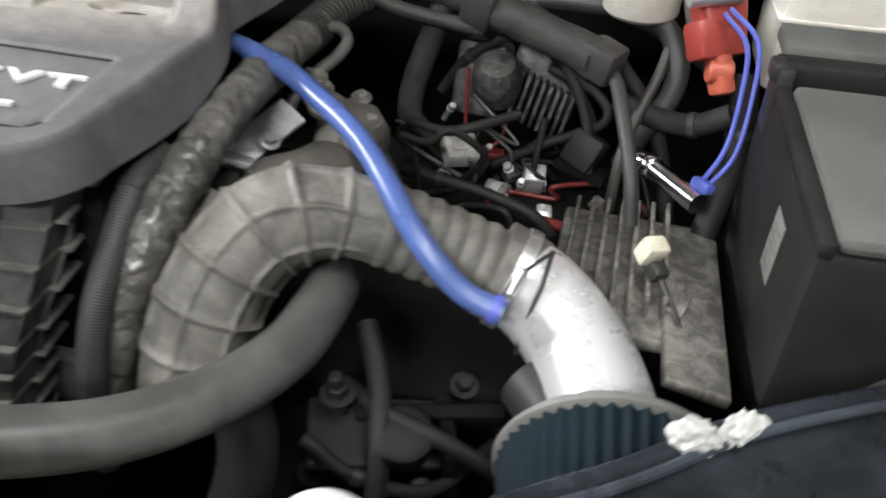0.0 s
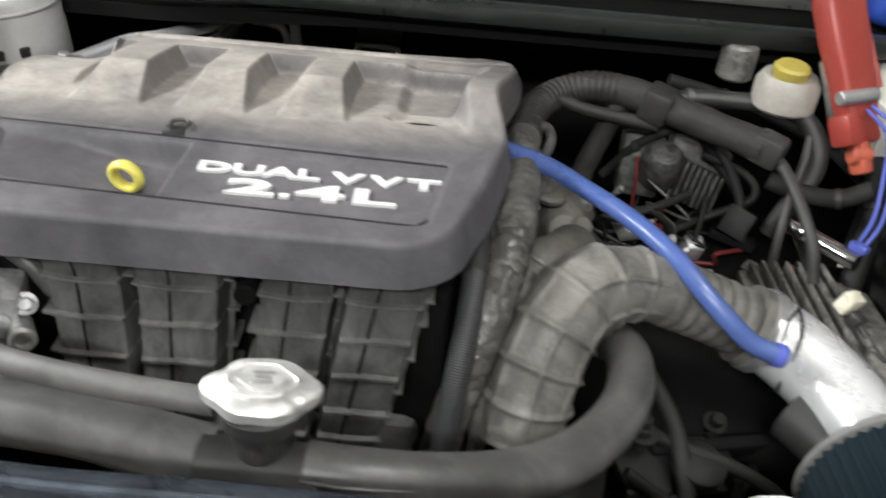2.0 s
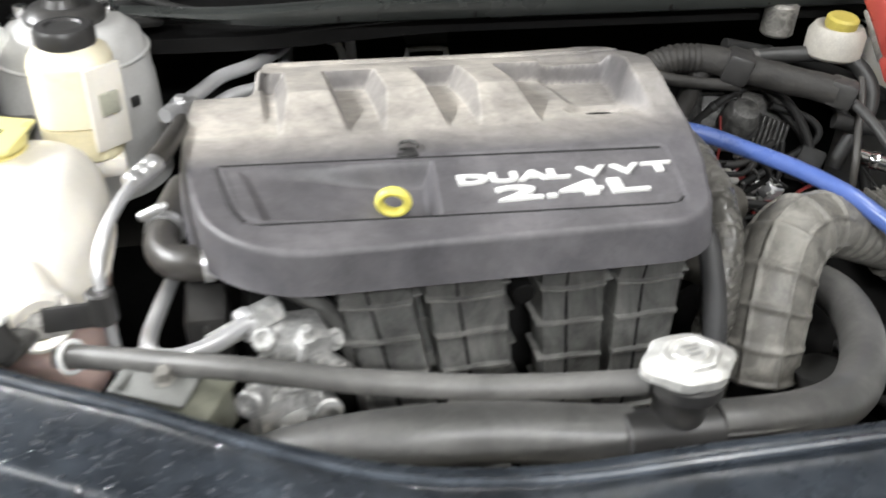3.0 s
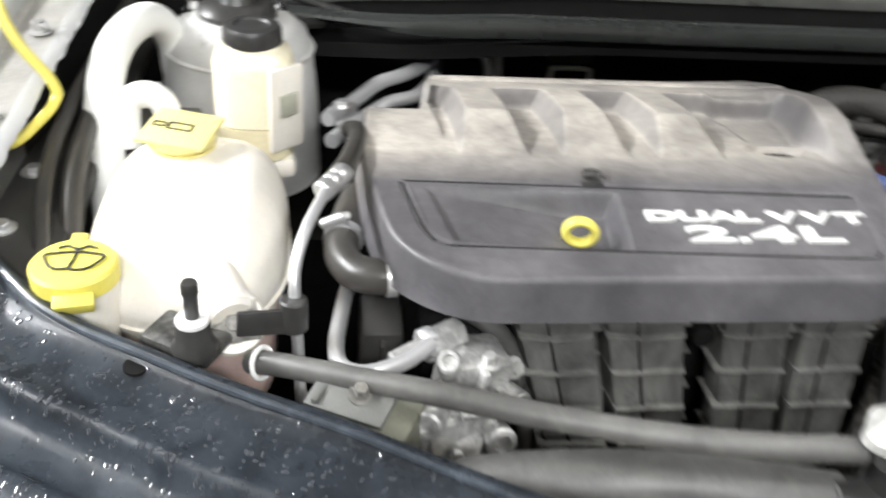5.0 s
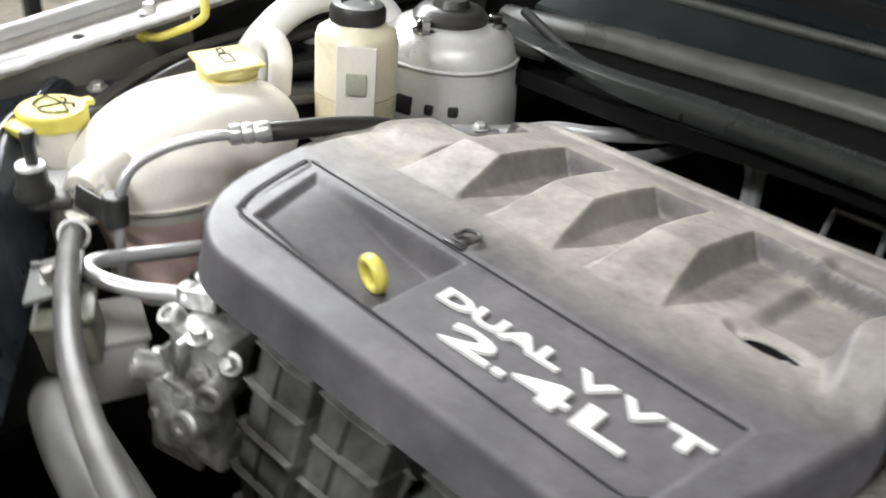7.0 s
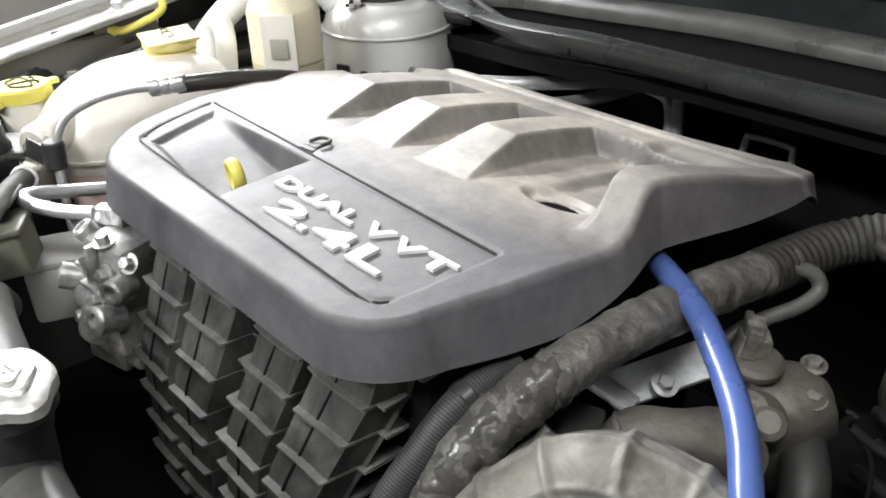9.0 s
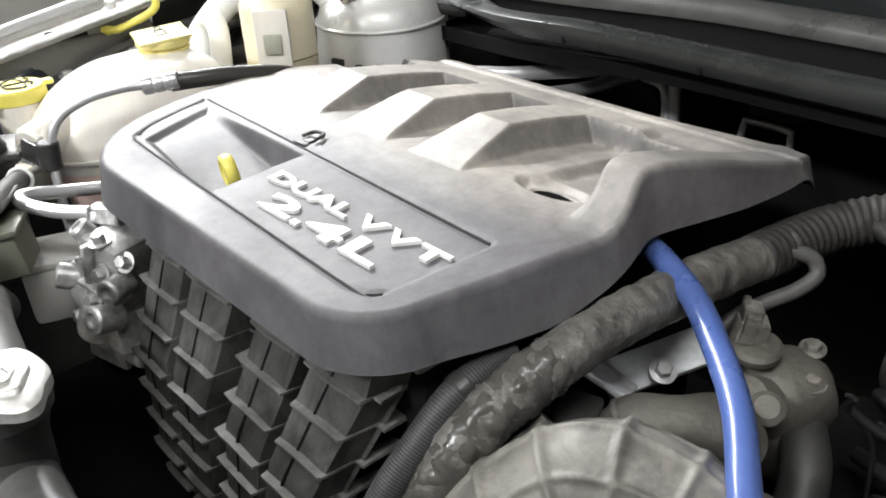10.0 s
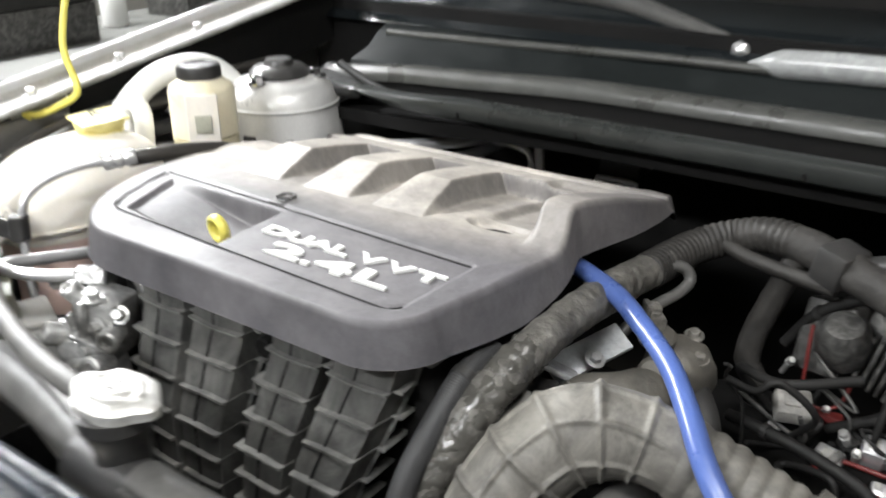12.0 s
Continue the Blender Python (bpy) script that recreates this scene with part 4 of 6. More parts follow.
for k, (w, off) in enumerate(((0.012, 0.004), (0.009, 0.0), (0.012, -0.004))):
    part("stamped_bar", box(0.086, -0.241 + off, 0.9450, w, 0.0015, 0.0008, 0, turn(7, 3, 10)), M_ALU_RAW, rcap)
part("neck", lathe([(0.017, 0.862), (0.019, 0.90), (0.023, 0.915), (0.026, 0.918), (0.026, 0.928), (0.022, 0.929)], (0.085, -0.243, 0), (0, 0, 1), 36), M_BLACK, neck)
part("saddle", rod((0.045, -0.247, 0.872), (0.125, -0.252, 0.872), 0.0225, 28), M_BLACK, neck)
part("overflow_nipple", rod((0.070, -0.240, 0.915), (0.045, -0.234, 0.914), 0.006, 14), M_BLACK, neck)

hose = thing("upper_radiator_hose", (0.25, -0.2, 0.82), "thick dusty grey rubber radiator hose with a sweeping bend", "hose")
part("right_run", sweep([(0.120, -0.255, 0.880), (0.152, -0.255, 0.878), (0.196, -0.246, 0.869), (0.245, -0.224, 0.854), (0.287, -0.193, 0.840), (0.324, -0.151, 0.831), (0.349, -0.105, 0.826), (0.358, -0.060, 0.823), (0.357, -0.019, 0.811), (0.348, 0.022, 0.787)], 0.0195, 28), M_RUBBER_DUSTY, hose)
part("left_run", sweep([(0.062, -0.247, 0.874), (0.030, -0.240, 0.874), (-0.030, -0.228, 0.875), (-0.100, -0.217, 0.869), (-0.170, -0.201, 0.850), (-0.229, -0.182, 0.811)], lambda s: 0.0215 - 0.03 * max(0, s - 0.18), 28), M_RUBBER_DUSTY, hose)
part("seam", sweep([(0.120, -0.2725, 0.890), (0.152, -0.2725, 0.888), (0.196, -0.262, 0.8795), (0.248, -0.238, 0.8655), (0.296, -0.203, 0.852), (0.334, -0.159, 0.8435)], 0.0013, 6), M_RUBBER_DUSTY, hose)
lower = thing("lower_radiator_hose", (0.3, -0.12, 0.6), "dark rubber lower radiator hose", "hose")
part("tube", sweep([(0.315, -0.115, 0.785), (0.322, -0.12, 0.75), (0.315, -0.135, 0.70), (0.28, -0.16, 0.63)], 0.021, 24), M_RUBBER, lower)

ov = thing("overflow_hose", (-0.13, -0.18, 0.89), "thin dusty black rubber hose from filler neck to coolant tank", "hose")
part("tube", sweep([(0.065, -0.245, 0.922), (0.005, -0.239, 0.922), (-0.056, -0.226, 0.919), (-0.131, -0.203, 0.916), (-0.195, -0.176, 0.911), (-0.256, -0.147, 0.901), (-0.306, -0.121, 0.891), (-0.328, -0.107, 0.882)], 0.0088, 20), M_RUBBER_DUSTY, ov)
part("spring_ring", torus((-0.319, -0.113, 0.886), (-0.7, 0.45, -0.25), 0.0115, 0.002), M_WHITE, ov, "pale spring ring")

# ---------------------------------------------------------------- intake bellows, tube and cone filter
N_BEND = Vector((0.06, -0.78, 0.62)).normalized()
BELLOWS = [(0.272, -0.088, 0.760), (0.275, -0.078, 0.794), (0.282, -0.065, 0.822), (0.295, -0.045, 0.848), (0.316, -0.023, 0.866), (0.349, -0.006, 0.869), (0.389, 0.004, 0.858), (0.434, 0.011, 0.839), (0.472, 0.014, 0.823), (0.486, 0.012, 0.818)]


def bellows_shape(s, a):
    k = 1.0
    if s < 0.215:
        ph = ((s + 0.012) % 0.0310) / 0.0310
        k += 0.108 * math.exp(-(((ph - 0.5) * 0.0310) / 0.0023) ** 2)
        for c in (-2.75, -1.85, -0.95, -0.05, 0.85, 1.75, 2.65):
            d = (a - c + math.pi) % (2 * math.pi) - math.pi
            k += 0.084 * math.exp(-((d * 0.036) / 0.0021) ** 2) * (1 - smooth(s, 0.19, 0.215))
    else:
        ph = ((s - 0.215) % 0.0150) / 0.0150
        k += 0.075 * (0.5 - 0.5 * math.cos(2 * math.pi * ph)) ** 0.6 - 0.02
    return min(k, 1.112)


bel = thing("intake_bellows", (0.34, -0.04, 0.75), "tan-grey ribbed rubber air intake bellows", "intake hose")
part("bellows", sweep(BELLOWS, lambda s: 0.0360 - 0.0058 * smooth(s, 0.14, 0.20), 168, 0.0014, bellows_shape, ref=N_BEND), M_BELLOWS, bel, angle=70)
part("cuff", sweep([(0.470, 0.014, 0.824), (0.486, 0.012, 0.818), (0.496, 0.008, 0.815)], 0.0380, 48), M_BELLOWS, bel)
part("hose_clamp", ring_clamp((0.486, 0.012, 0.818), (0.9, -0.15, -0.33), 0.0388, 0.010, True, (0, -0.75, 0.6)), M_STEEL, bel, "bright steel hose clamp")

tube = thing("intake_tube", (0.53, -0.07, 0.76), "bright silver-white intake tube between bellows and cone filter", "intake tube")
part("pipe", sweep([(0.480, 0.013, 0.820), (0.504, 0.004, 0.813), (0.529, -0.021, 0.805), (0.550, -0.057, 0.797), (0.563, -0.097, 0.790), (0.566, -0.125, 0.786)], 0.0365, 48), M_TUBE_PAINT, tube)
part("tie_wire", sweep([(0.515, 0.030, 0.832), (0.512, 0.006, 0.849), (0.508, -0.022, 0.845), (0.501, -0.036, 0.822), (0.496, -0.038, 0.79)], 0.0017, 8), M_BLACK, tube, "thin black tie")
part("tie_wire", sweep([(0.484, -0.024, 0.838), (0.496, -0.013, 0.848), (0.513, 0.008, 0.851)], 0.0014, 8), M_BLACK, tube, "thin black tie")
part("neck_boot", sweep([(0.510, -0.050, 0.778), (0.533, -0.078, 0.774), (0.555, -0.115, 0.776)], 0.026, 32), M_RUBBER, tube, "dark rubber boot")

F_AT, F_AX = Vector((0.566, -0.122, 0.786)), Vector((0.02, -1.0, -0.06)).normalized()
filt = thing("cone_air_filter", (0.57, -0.19, 0.70), "blue-black pleated cone air filter with a grey rubber rim", "air filter")
part("pleats", lathe([(0.0715 - 0.012 * k / 12, 0.006 + 0.0095 * k) for k in range(13)], F_AT, F_AX, 240, lambda a, h: 1 + 0.030 * math.cos(44 * a)), M_FILTER, filt, angle=80)
part("rim", lathe([(0.030, -0.008), (0.060, -0.006), (0.072, -0.002), (0.0755, 0.002), (0.0755, 0.006), (0.0725, 0.008), (0.060, 0.008)], F_AT, F_AX, 64), M_RIM, filt, "grey rubber rim")
part("end_cap", lathe([(0.056, 0.118), (0.061, 0.122), (0.061, 0.132), (0.055, 0.136), (0.001, 0.136)], F_AT, F_AX, 48), M_RIM, filt)
rag = thing("crumpled_white_clip", (0.585, -0.19, 0.895), "crumpled white plastic clip on the front panel's edge", "clip")


def crumpled(at, size, seed, m):
    """A crushed lump of thin plastic: sharp folds all round."""
    bm = bmesh.new()
    bmesh.ops.create_icosphere(bm, subdivisions=3, radius=1)
    for v in bm.verts:
        k = 0.75 + 0.7 * abs(noise.noise(v.co * 1.7 + Vector((seed, 0, 0)))) + 0.35 * abs(noise.noise(v.co * 4.0 + Vector((0, seed, 0))))
        v.co = Vector((v.co.x * size[0], v.co.y * size[1], v.co.z * size[2])) * k
    bm.transform(Matrix.Translation(at) @ m)
    return bm


M_CLIP = mat("crumpled_plastic", (0.52, 0.52, 0.50), 0.4, vary=0.25, big=60, bump=0.2)
part("fold", crumpled((0.590, -0.192, 0.904), (0.015, 0.009, 0.009), 2.0, turn(10, 20, 20)), M_CLIP, rag, smooth=False)
part("tab", crumpled((0.612, -0.182, 0.904), (0.013, 0.007, 0.008), 7.0, turn(0, -20, 30)), M_CLIP, rag, smooth=False)

bh = thing("blue_vacuum_hose", (0.36, 0.02, 0.82), "glossy bright blue silicone hose", "hose")
part("tube", sweep([(0.150, 0.195, 0.885), (0.188, 0.172, 0.902), (0.225, 0.146, 0.915), (0.280, 0.116, 0.914), (0.320, 0.086, 0.907), (0.358, 0.050, 0.901), (0.389, 0.009, 0.894), (0.413, -0.021, 0.880), (0.434, -0.038, 0.865), (0.457, -0.048, 0.849), (0.485, -0.055, 0.842)], 0.0088, 28), M_BLUE, bh)
part("end_clip", ring_clamp((0.479, -0.0535, 0.8435), (0.9, -0.2, -0.23), 0.0090, 0.006, False), M_BLUEWIRE, bh)

# ---------------------------------------------------------------- looms beside the cover
def lumpy(seed, amount, size):
    return lambda s, a: 1 + amount * noise.noise(Vector((math.cos(a) * size, math.sin(a) * size, s * 70 + seed)))


loom = thing("taped_wiring_loom", (0.255, 0.05, 0.78), "wrinkled tape-wrapped grey wiring loom", "wiring loom")
def crumple(s, a, size, seed):
    p = Vector((math.cos(a) * size, math.sin(a) * size, s * 62 * size + seed))
    return abs(noise.noise(p)) + 0.5 * abs(noise.noise(p * 2.3))


part("wrap", sweep([(0.272, 0.245, 0.890), (0.268, 0.210, 0.892), (0.265, 0.175, 0.896), (0.264, 0.140, 0.900), (0.263, 0.105, 0.903), (0.260, 0.066, 0.903), (0.256, 0.028, 0.898), (0.249, -0.010, 0.886), (0.239, -0.044, 0.862), (0.226, -0.070, 0.824), (0.214, -0.084, 0.785), (0.206, -0.090, 0.74), (0.202, -0.095, 0.69)], 0.0160, 40, 0.002, lambda s, a: 0.97 + 0.17 * crumple(s, a, 0.75, 5.0) + 0.05 * ((s * 42 + a * 0.16) % 1)), M_TAPE, loom, angle=50)
part("shiny_tape", sweep([(0.2545, 0.020, 0.896), (0.249, -0.010, 0.886), (0.239, -0.044, 0.862), (0.226, -0.070, 0.824), (0.216, -0.082, 0.79)], 0.0166, 44, 0.0016, lambda s, a: 0.96 + 0.22 * crumple(s, a, 1.1, 4.0)), mat("shiny_tape", (0.055, 0.054, 0.050), 0.30, vary=0.3, bump=0.6, grain=12, bump_dist=0.002, dust=0.5, dust_colour=(0.15, 0.14, 0.12)), loom, "shiny crumpled tape", angle=50)
part("frayed_end", sweep([(0.264, 0.138, 0.900), (0.2635, 0.120, 0.902)], 0.0172, 32, 0.002, lambda s, a: 0.98 + 0.18 * crumple(s, a, 1.2, 8.0)), M_TAPE, loom, angle=50)
part("side_branch", sweep([(0.268, 0.0, 0.868), (0.254, -0.040, 0.836), (0.242, -0.075, 0.79), (0.232, -0.10, 0.72)], 0.0085, 20, 0.003, lumpy(9, 0.15, 1.6)), M_TAPE, loom)
braid = thing("braided_hose", (0.215, -0.08, 0.70), "black braided sleeve hose with white flecks", "hose")
part("sleeve", sweep([(0.224, 0.012, 0.890), (0.222, -0.030, 0.884), (0.219, -0.062, 0.860), (0.213, -0.094, 0.822), (0.208, -0.110, 0.77), (0.205, -0.115, 0.69)], 0.0108, 32, 0.003, uv=True), M_BRAID, braid)

part("collar", rod((0.2225, -0.024, 0.8850), (0.2215, -0.034, 0.8815), 0.0122, 24), M_BLACK, braid, "black end collar")
M_LOOM_DARK = mat("conduit_plastic", (0.026, 0.025, 0.024), 0.6, dust=0.32, dust_colour=(0.085, 0.078, 0.068), bump=0.5, grain=30, bump_dist=0.002, big=16, spec=0.3)
back_loom = thing("corrugated_loom", (0.4, 0.28, 0.86), "thick dusty corrugated black wiring conduit", "wiring loom")
part("conduit", sweep([(0.269, 0.215, 0.892), (0.272, 0.245, 0.890), (0.278, 0.277, 0.890), (0.290, 0.304, 0.893), (0.316, 0.323, 0.901), (0.351, 0.324, 0.911), (0.400, 0.312, 0.910), (0.444, 0.292, 0.902), (0.486, 0.271, 0.896), (0.530, 0.246, 0.891)], 0.0180, 28, 0.0016, lambda s, a: 1 + ((0.055 * math.sin(s * 820) - 0.05 * abs(noise.noise(Vector((s * 30, a, 0))))) if s < 0.19 else 0.10 * noise.noise(Vector((math.cos(a), math.sin(a), s * 40))))), M_LOOM_DARK, back_loom, angle=60)
part("clip", box(0.422, 0.302, 0.906, 0.034, 0.042, 0.038, 0.006, turn(0, 12, -24)), M_BLACK, back_loom)
part("clip", box(0.536, 0.243, 0.890, 0.034, 0.032, 0.034, 0.006, turn(0, 10, -32)), M_BLACK, back_loom, "dark end connector")
part("down_branch", sweep([(0.384, 0.318, 0.905), (0.376, 0.316, 0.880), (0.366, 0.314, 0.850), (0.355, 0.313, 0.815), (0.350, 0.312, 0.775), (0.368, 0.308, 0.746)], 0.0130, 24, 0.003, lumpy(3, 0.10, 1.3)), M_LOOM_DARK, back_loom)
part("side_cable", sweep([(0.312, 0.308, 0.899), (0.338, 0.302, 0.892), (0.380, 0.300, 0.886), (0.425, 0.292, 0.884)], 0.0075, 14), M_LOOM_DARK, back_loom)
part("cable", sweep([(0.530, 0.262, 0.882), (0.548, 0.232, 0.880), (0.558, 0.190, 0.866), (0.570, 0.145, 0.836), (0.576, 0.125, 0.80)], 0.0065, 16), M_RUBBER, back_loom)
part("cable", sweep([(0.60, 0.30, 0.90), (0.59, 0.27, 0.87), (0.575, 0.24, 0.84), (0.565, 0.215, 0.81), (0.562, 0.20, 0.76)], 0.005, 14), M_RUBBER_CLEAN, back_loom)
rear_hose = thing("heater_hose", (0.55, 0.32, 0.85), "dark rubber hose looping behind the wiring conduit", "hose", shift=(0.0, -0.012, -0.004))
part("tube", sweep([(0.43, 0.345, 0.895), (0.465, 0.350, 0.905), (0.512, 0.345, 0.909), (0.555, 0.335, 0.912), (0.588, 0.318, 0.907), (0.606, 0.296, 0.885), (0.604, 0.280, 0.855), (0.585, 0.272, 0.82), (0.570, 0.270, 0.78)], 0.0105, 22), M_RUBBER, rear_hose)
part("hose_clamp", ring_clamp((0.465, 0.350, 0.905), (0.9, 0.1, 0.15), 0.0108, 0.007, False), M_GREYPART, rear_hose, "dull steel band")

upipe = thing("bent_vent_pipe", (0.30, 0.22, 0.86), "dull grey U-bent vent pipe with a connector", "pipe", shift=(-0.012, 0.022, -0.014))
part("pipe", sweep([(0.280, 0.196, 0.905), (0.292, 0.212, 0.908), (0.306, 0.226, 0.904), (0.313, 0.226, 0.892), (0.308, 0.208, 0.884), (0.296, 0.186, 0.878), (0.284, 0.165, 0.868), (0.275, 0.14, 0.85)], 0.0058, 16), M_RUBBER_DUSTY, upipe)
part("connector", join(box(0.304, 0.156, 0.872, 0.022, 0.020, 0.024, 0.003, turn(0, 10, 40)), box(0.304, 0.156, 0.888, 0.014, 0.016, 0.012, 0.002, turn(0, 10, 40)), box(0.309, 0.147, 0.880, 0.010, 0.006, 0.022, 0.0015, turn(0, 10, 40)), box(0.297, 0.163, 0.886, 0.006, 0.020, 0.008, 0.0015, turn(0, 10, 40))), M_ALU_DUSTY, upipe, "dusty grey connector")
throttle = thing("thermostat_housing", (0.31, 0.07, 0.78), "dusty cast aluminium housing with a pipe elbow", "engine housing", shift=(-0.004, 0.018, -0.006))
M_GRIMY_ALU = mat("grimy_cast_aluminium", (0.14, 0.133, 0.118), 0.6, metal=0.25, dust=0.6, dust_colour=(0.16, 0.147, 0.122), bump=0.6, grain=25, bump_dist=0.002, big=22)
part("elbow", sweep([(0.262, 0.015, 0.790), (0.278, 0.032, 0.826), (0.296, 0.052, 0.842), (0.318, 0.075, 0.842), (0.335, 0.10, 0.82)], lambda s: 0.022 + 0.003 * math.sin(s * 120), 32), M_GRIMY_ALU, throttle)
part("bead", torus((0.288, 0.042, 0.838), (0.5, 0.6, 0.5), 0.0225, 0.003), M_ALU_DUSTY, throttle)
part("body", join(lathe([(0.020, -0.02), (0.031, 0.0), (0.034, 0.02), (0.032, 0.040), (0.026, 0.052), (0.018, 0.058), (0.001, 0.060)], (0.318, 0.178, 0.79), (0.15, -0.25, 1), 40, lambda a, h: 1 + 0.07 * math.cos(3 * a) + 0.05 * math.cos(7 * a + h * 60)), rod((0.322, 0.150, 0.82), (0.318, 0.118, 0.838), 0.019, 28, 0.005), box(0.330, 0.17, 0.785, 0.05, 0.05, 0.06, 0.014, turn(8, -6, 25))), M_GRIMY_ALU, throttle)
part("sensor_seat", lathe([(0.017, 0), (0.018, 0.002), (0.018, 0.006), (0.015, 0.009), (0.001, 0.009)], (0.304, 0.157, 0.852), (0.1, -0.15, 1), 28), M_GRIMY_ALU, throttle)
part("outlet", sweep([(0.342, 0.165, 0.80), (0.360, 0.140, 0.79), (0.372, 0.11, 0.765)], 0.017, 24), M_RUBBER, throttle, "black rubber outlet")
part("lug", lathe([(0.012, 0), (0.012, 0.012), (0.008, 0.016), (0.001, 0.016)], (0.333, 0.125, 0.833), (0.3, -0.5, 0.8), 24), M_GRIMY_ALU, throttle)
for at in ((0.342, 0.168, 0.838), (0.326, 0.196, 0.845)):
    part("bolt", bolt(at, (0.1, -0.2, 1), 0.006), M_ALU_DUSTY, throttle)
M_DULL_ALU = mat("dull_aluminium", (0.66, 0.68, 0.70), 0.5, metal=0.3, vary=0.2, bump=0.5, grain=20, bump_dist=0.002, big=30)
br = thing("bright_bracket", (0.255, 0.09, 0.82), "bare bright aluminium bracket plate with a bolt", "bracket", shift=(-0.016, 0.022, -0.006))
part("plate", join(box(0.272, 0.100, 0.848, 0.030, 0.080, 0.006, 0.002, turn(18, 25, -25)), box(0.262, 0.062, 0.848, 0.035, 0.030, 0.006, 0.002, turn(-20, 20, 15))), M_DULL_ALU, br)
part("bolt", bolt((0.283, 0.092, 0.850), (0.4, -0.3, 0.9), 0.006), M_STEEL, br)
part("plug", box(0.268, 0.020, 0.842, 0.030, 0.034, 0.022, 0.004, turn(10, 10, 30)), M_BLACK, br, "black plug")

# ---------------------------------------------------------------- gearbox side
# Gearbox masses carry the same near black, as shade below the hoses.
gear = thing("gearbox", (0.5, 0.15, 0.55), "gearbox casing, near black for the shade below", "gearbox")
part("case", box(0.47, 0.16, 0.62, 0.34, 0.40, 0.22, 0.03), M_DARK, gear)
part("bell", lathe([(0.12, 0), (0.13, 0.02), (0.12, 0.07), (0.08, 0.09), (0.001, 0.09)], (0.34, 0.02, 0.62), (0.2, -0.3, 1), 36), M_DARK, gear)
for k, (bx, by, bz) in enumerate(((0.40, -0.06, 0.73), (0.44, -0.10, 0.70), (0.36, -0.10, 0.70), (0.46, -0.02, 0.73), (0.41, -0.14, 0.68))):
    part("stud", bolt((bx, by, bz), (0.1, -0.4, 0.9), 0.007, 0.012), M_CASE, gear)
part("strut_bar", sweep([(0.385, -0.03, 0.79), (0.405, -0.075, 0.77), (0.415, -0.13, 0.73), (0.42, -0.18, 0.66)], 0.008, 14), M_CASE, gear)
part("shift_bracket", box(0.44, -0.06, 0.735, 0.11, 0.012, 0.04, 0.004, turn(30, 0, 12)), M_DARK, gear)

mod = thing("finned_control_module", (0.575, 0.07, 0.75), "dusty grey finned aluminium control module", "control module", shift=(-0.003, 0.036, -0.006))
MF = turn(-6, 0, -4)
part("base", box(0.577, 0.06, 0.775, 0.115, 0.185, 0.012, 0.003, MF), M_ALU_DUSTY, mod)
for k in range(7):
    part("fin", box(0.531 + 0.0135 * k, 0.072 + 0.001 * k, 0.786, 0.0035, 0.165, 0.018, 0.0012, MF), M_ALU_DUSTY, mod)
part("tray", box(0.632, 0.025, 0.782, 0.050, 0.22, 0.01, 0.003, turn(-6, 12, -4)), M_ALU_DUSTY, mod, "dusty flat tray")
part("tray_tab", join(box(0.618, 0.008, 0.795, 0.014, 0.03, 0.006, 0.002, turn(0, 10, -20)), rod((0.622, 0.03, 0.788), (0.622, 0.03, 0.796), 0.004, 10)), M_ALU_DUSTY, mod)
M_DIRTY_CREAM = mat("dirty_cream_plastic", (0.70, 0.66, 0.52), 0.5, vary=0.25, big=60, bump=0.1)
plug = thing("cream_connector", (0.586, 0.03, 0.79), "cream wire connector on a black pigtail", "connector", shift=(0.004, 0.038, -0.010))
part("housing", box(0.586, 0.034, 0.826, 0.020, 0.016, 0.022, 0.003, turn(20, 10, 30)), M_DIRTY_CREAM, plug)
part("collar", box(0.592, 0.022, 0.815, 0.014, 0.014, 0.014, 0.003, turn(20, 10, 30)), M_BLACK, plug, "black collar")
part("pigtail", sweep([(0.588, 0.030, 0.818), (0.598, 0.012, 0.808), (0.607, -0.006, 0.80), (0.610, -0.02, 0.798)], 0.003, 10), M_BLACK, plug)
chrome = thing("chrome_socket_bar", (0.6, 0.145, 0.81), "shiny chrome bar lying across the gearbox", "bar", shift=(0.006, 0.050, -0.022))
part("bar", sweep([(0.572, 0.180, 0.828), (0.600, 0.148, 0.827), (0.627, 0.114, 0.826)], 0.0098, 24), M_CHROME, chrome)
part("collar", lathe([(0.0105, 0), (0.012, 0.002), (0.012, 0.010), (0.0105, 0.012)], (0.583, 0.168, 0.828), (0.63, -0.77, 0), 24), M_CHROME, chrome)

sol = thing("solenoid_pack", (0.45, 0.255, 0.78), "dusty grey ribbed solenoid pack with red wires", "solenoid", shift=(-0.008, 0.070, -0.020))
part("body", box(0.43, 0.262, 0.835, 0.05, 0.05, 0.075, 0.006, turn(-20, 0, -8)), M_GREYPART, sol)
part("dome", lathe([(0.024, 0), (0.026, 0.01), (0.024, 0.035), (0.017, 0.045), (0.001, 0.047)], (0.447, 0.235, 0.835), (0.0, -0.45, 0.9), 28), M_GREYPART, sol)
for k in range(8):
    part("ridge", box(0.468 + 0.0075 * k, 0.238, 0.835 - 0.003 * k, 0.004, 0.03, 0.048, 0.001, turn(-15, 12, -8)), M_GREYPART, sol)
part("backplate", box(0.495, 0.262, 0.838, 0.075, 0.03, 0.06, 0.004, turn(-15, 12, -8)), M_GREYPART, sol)
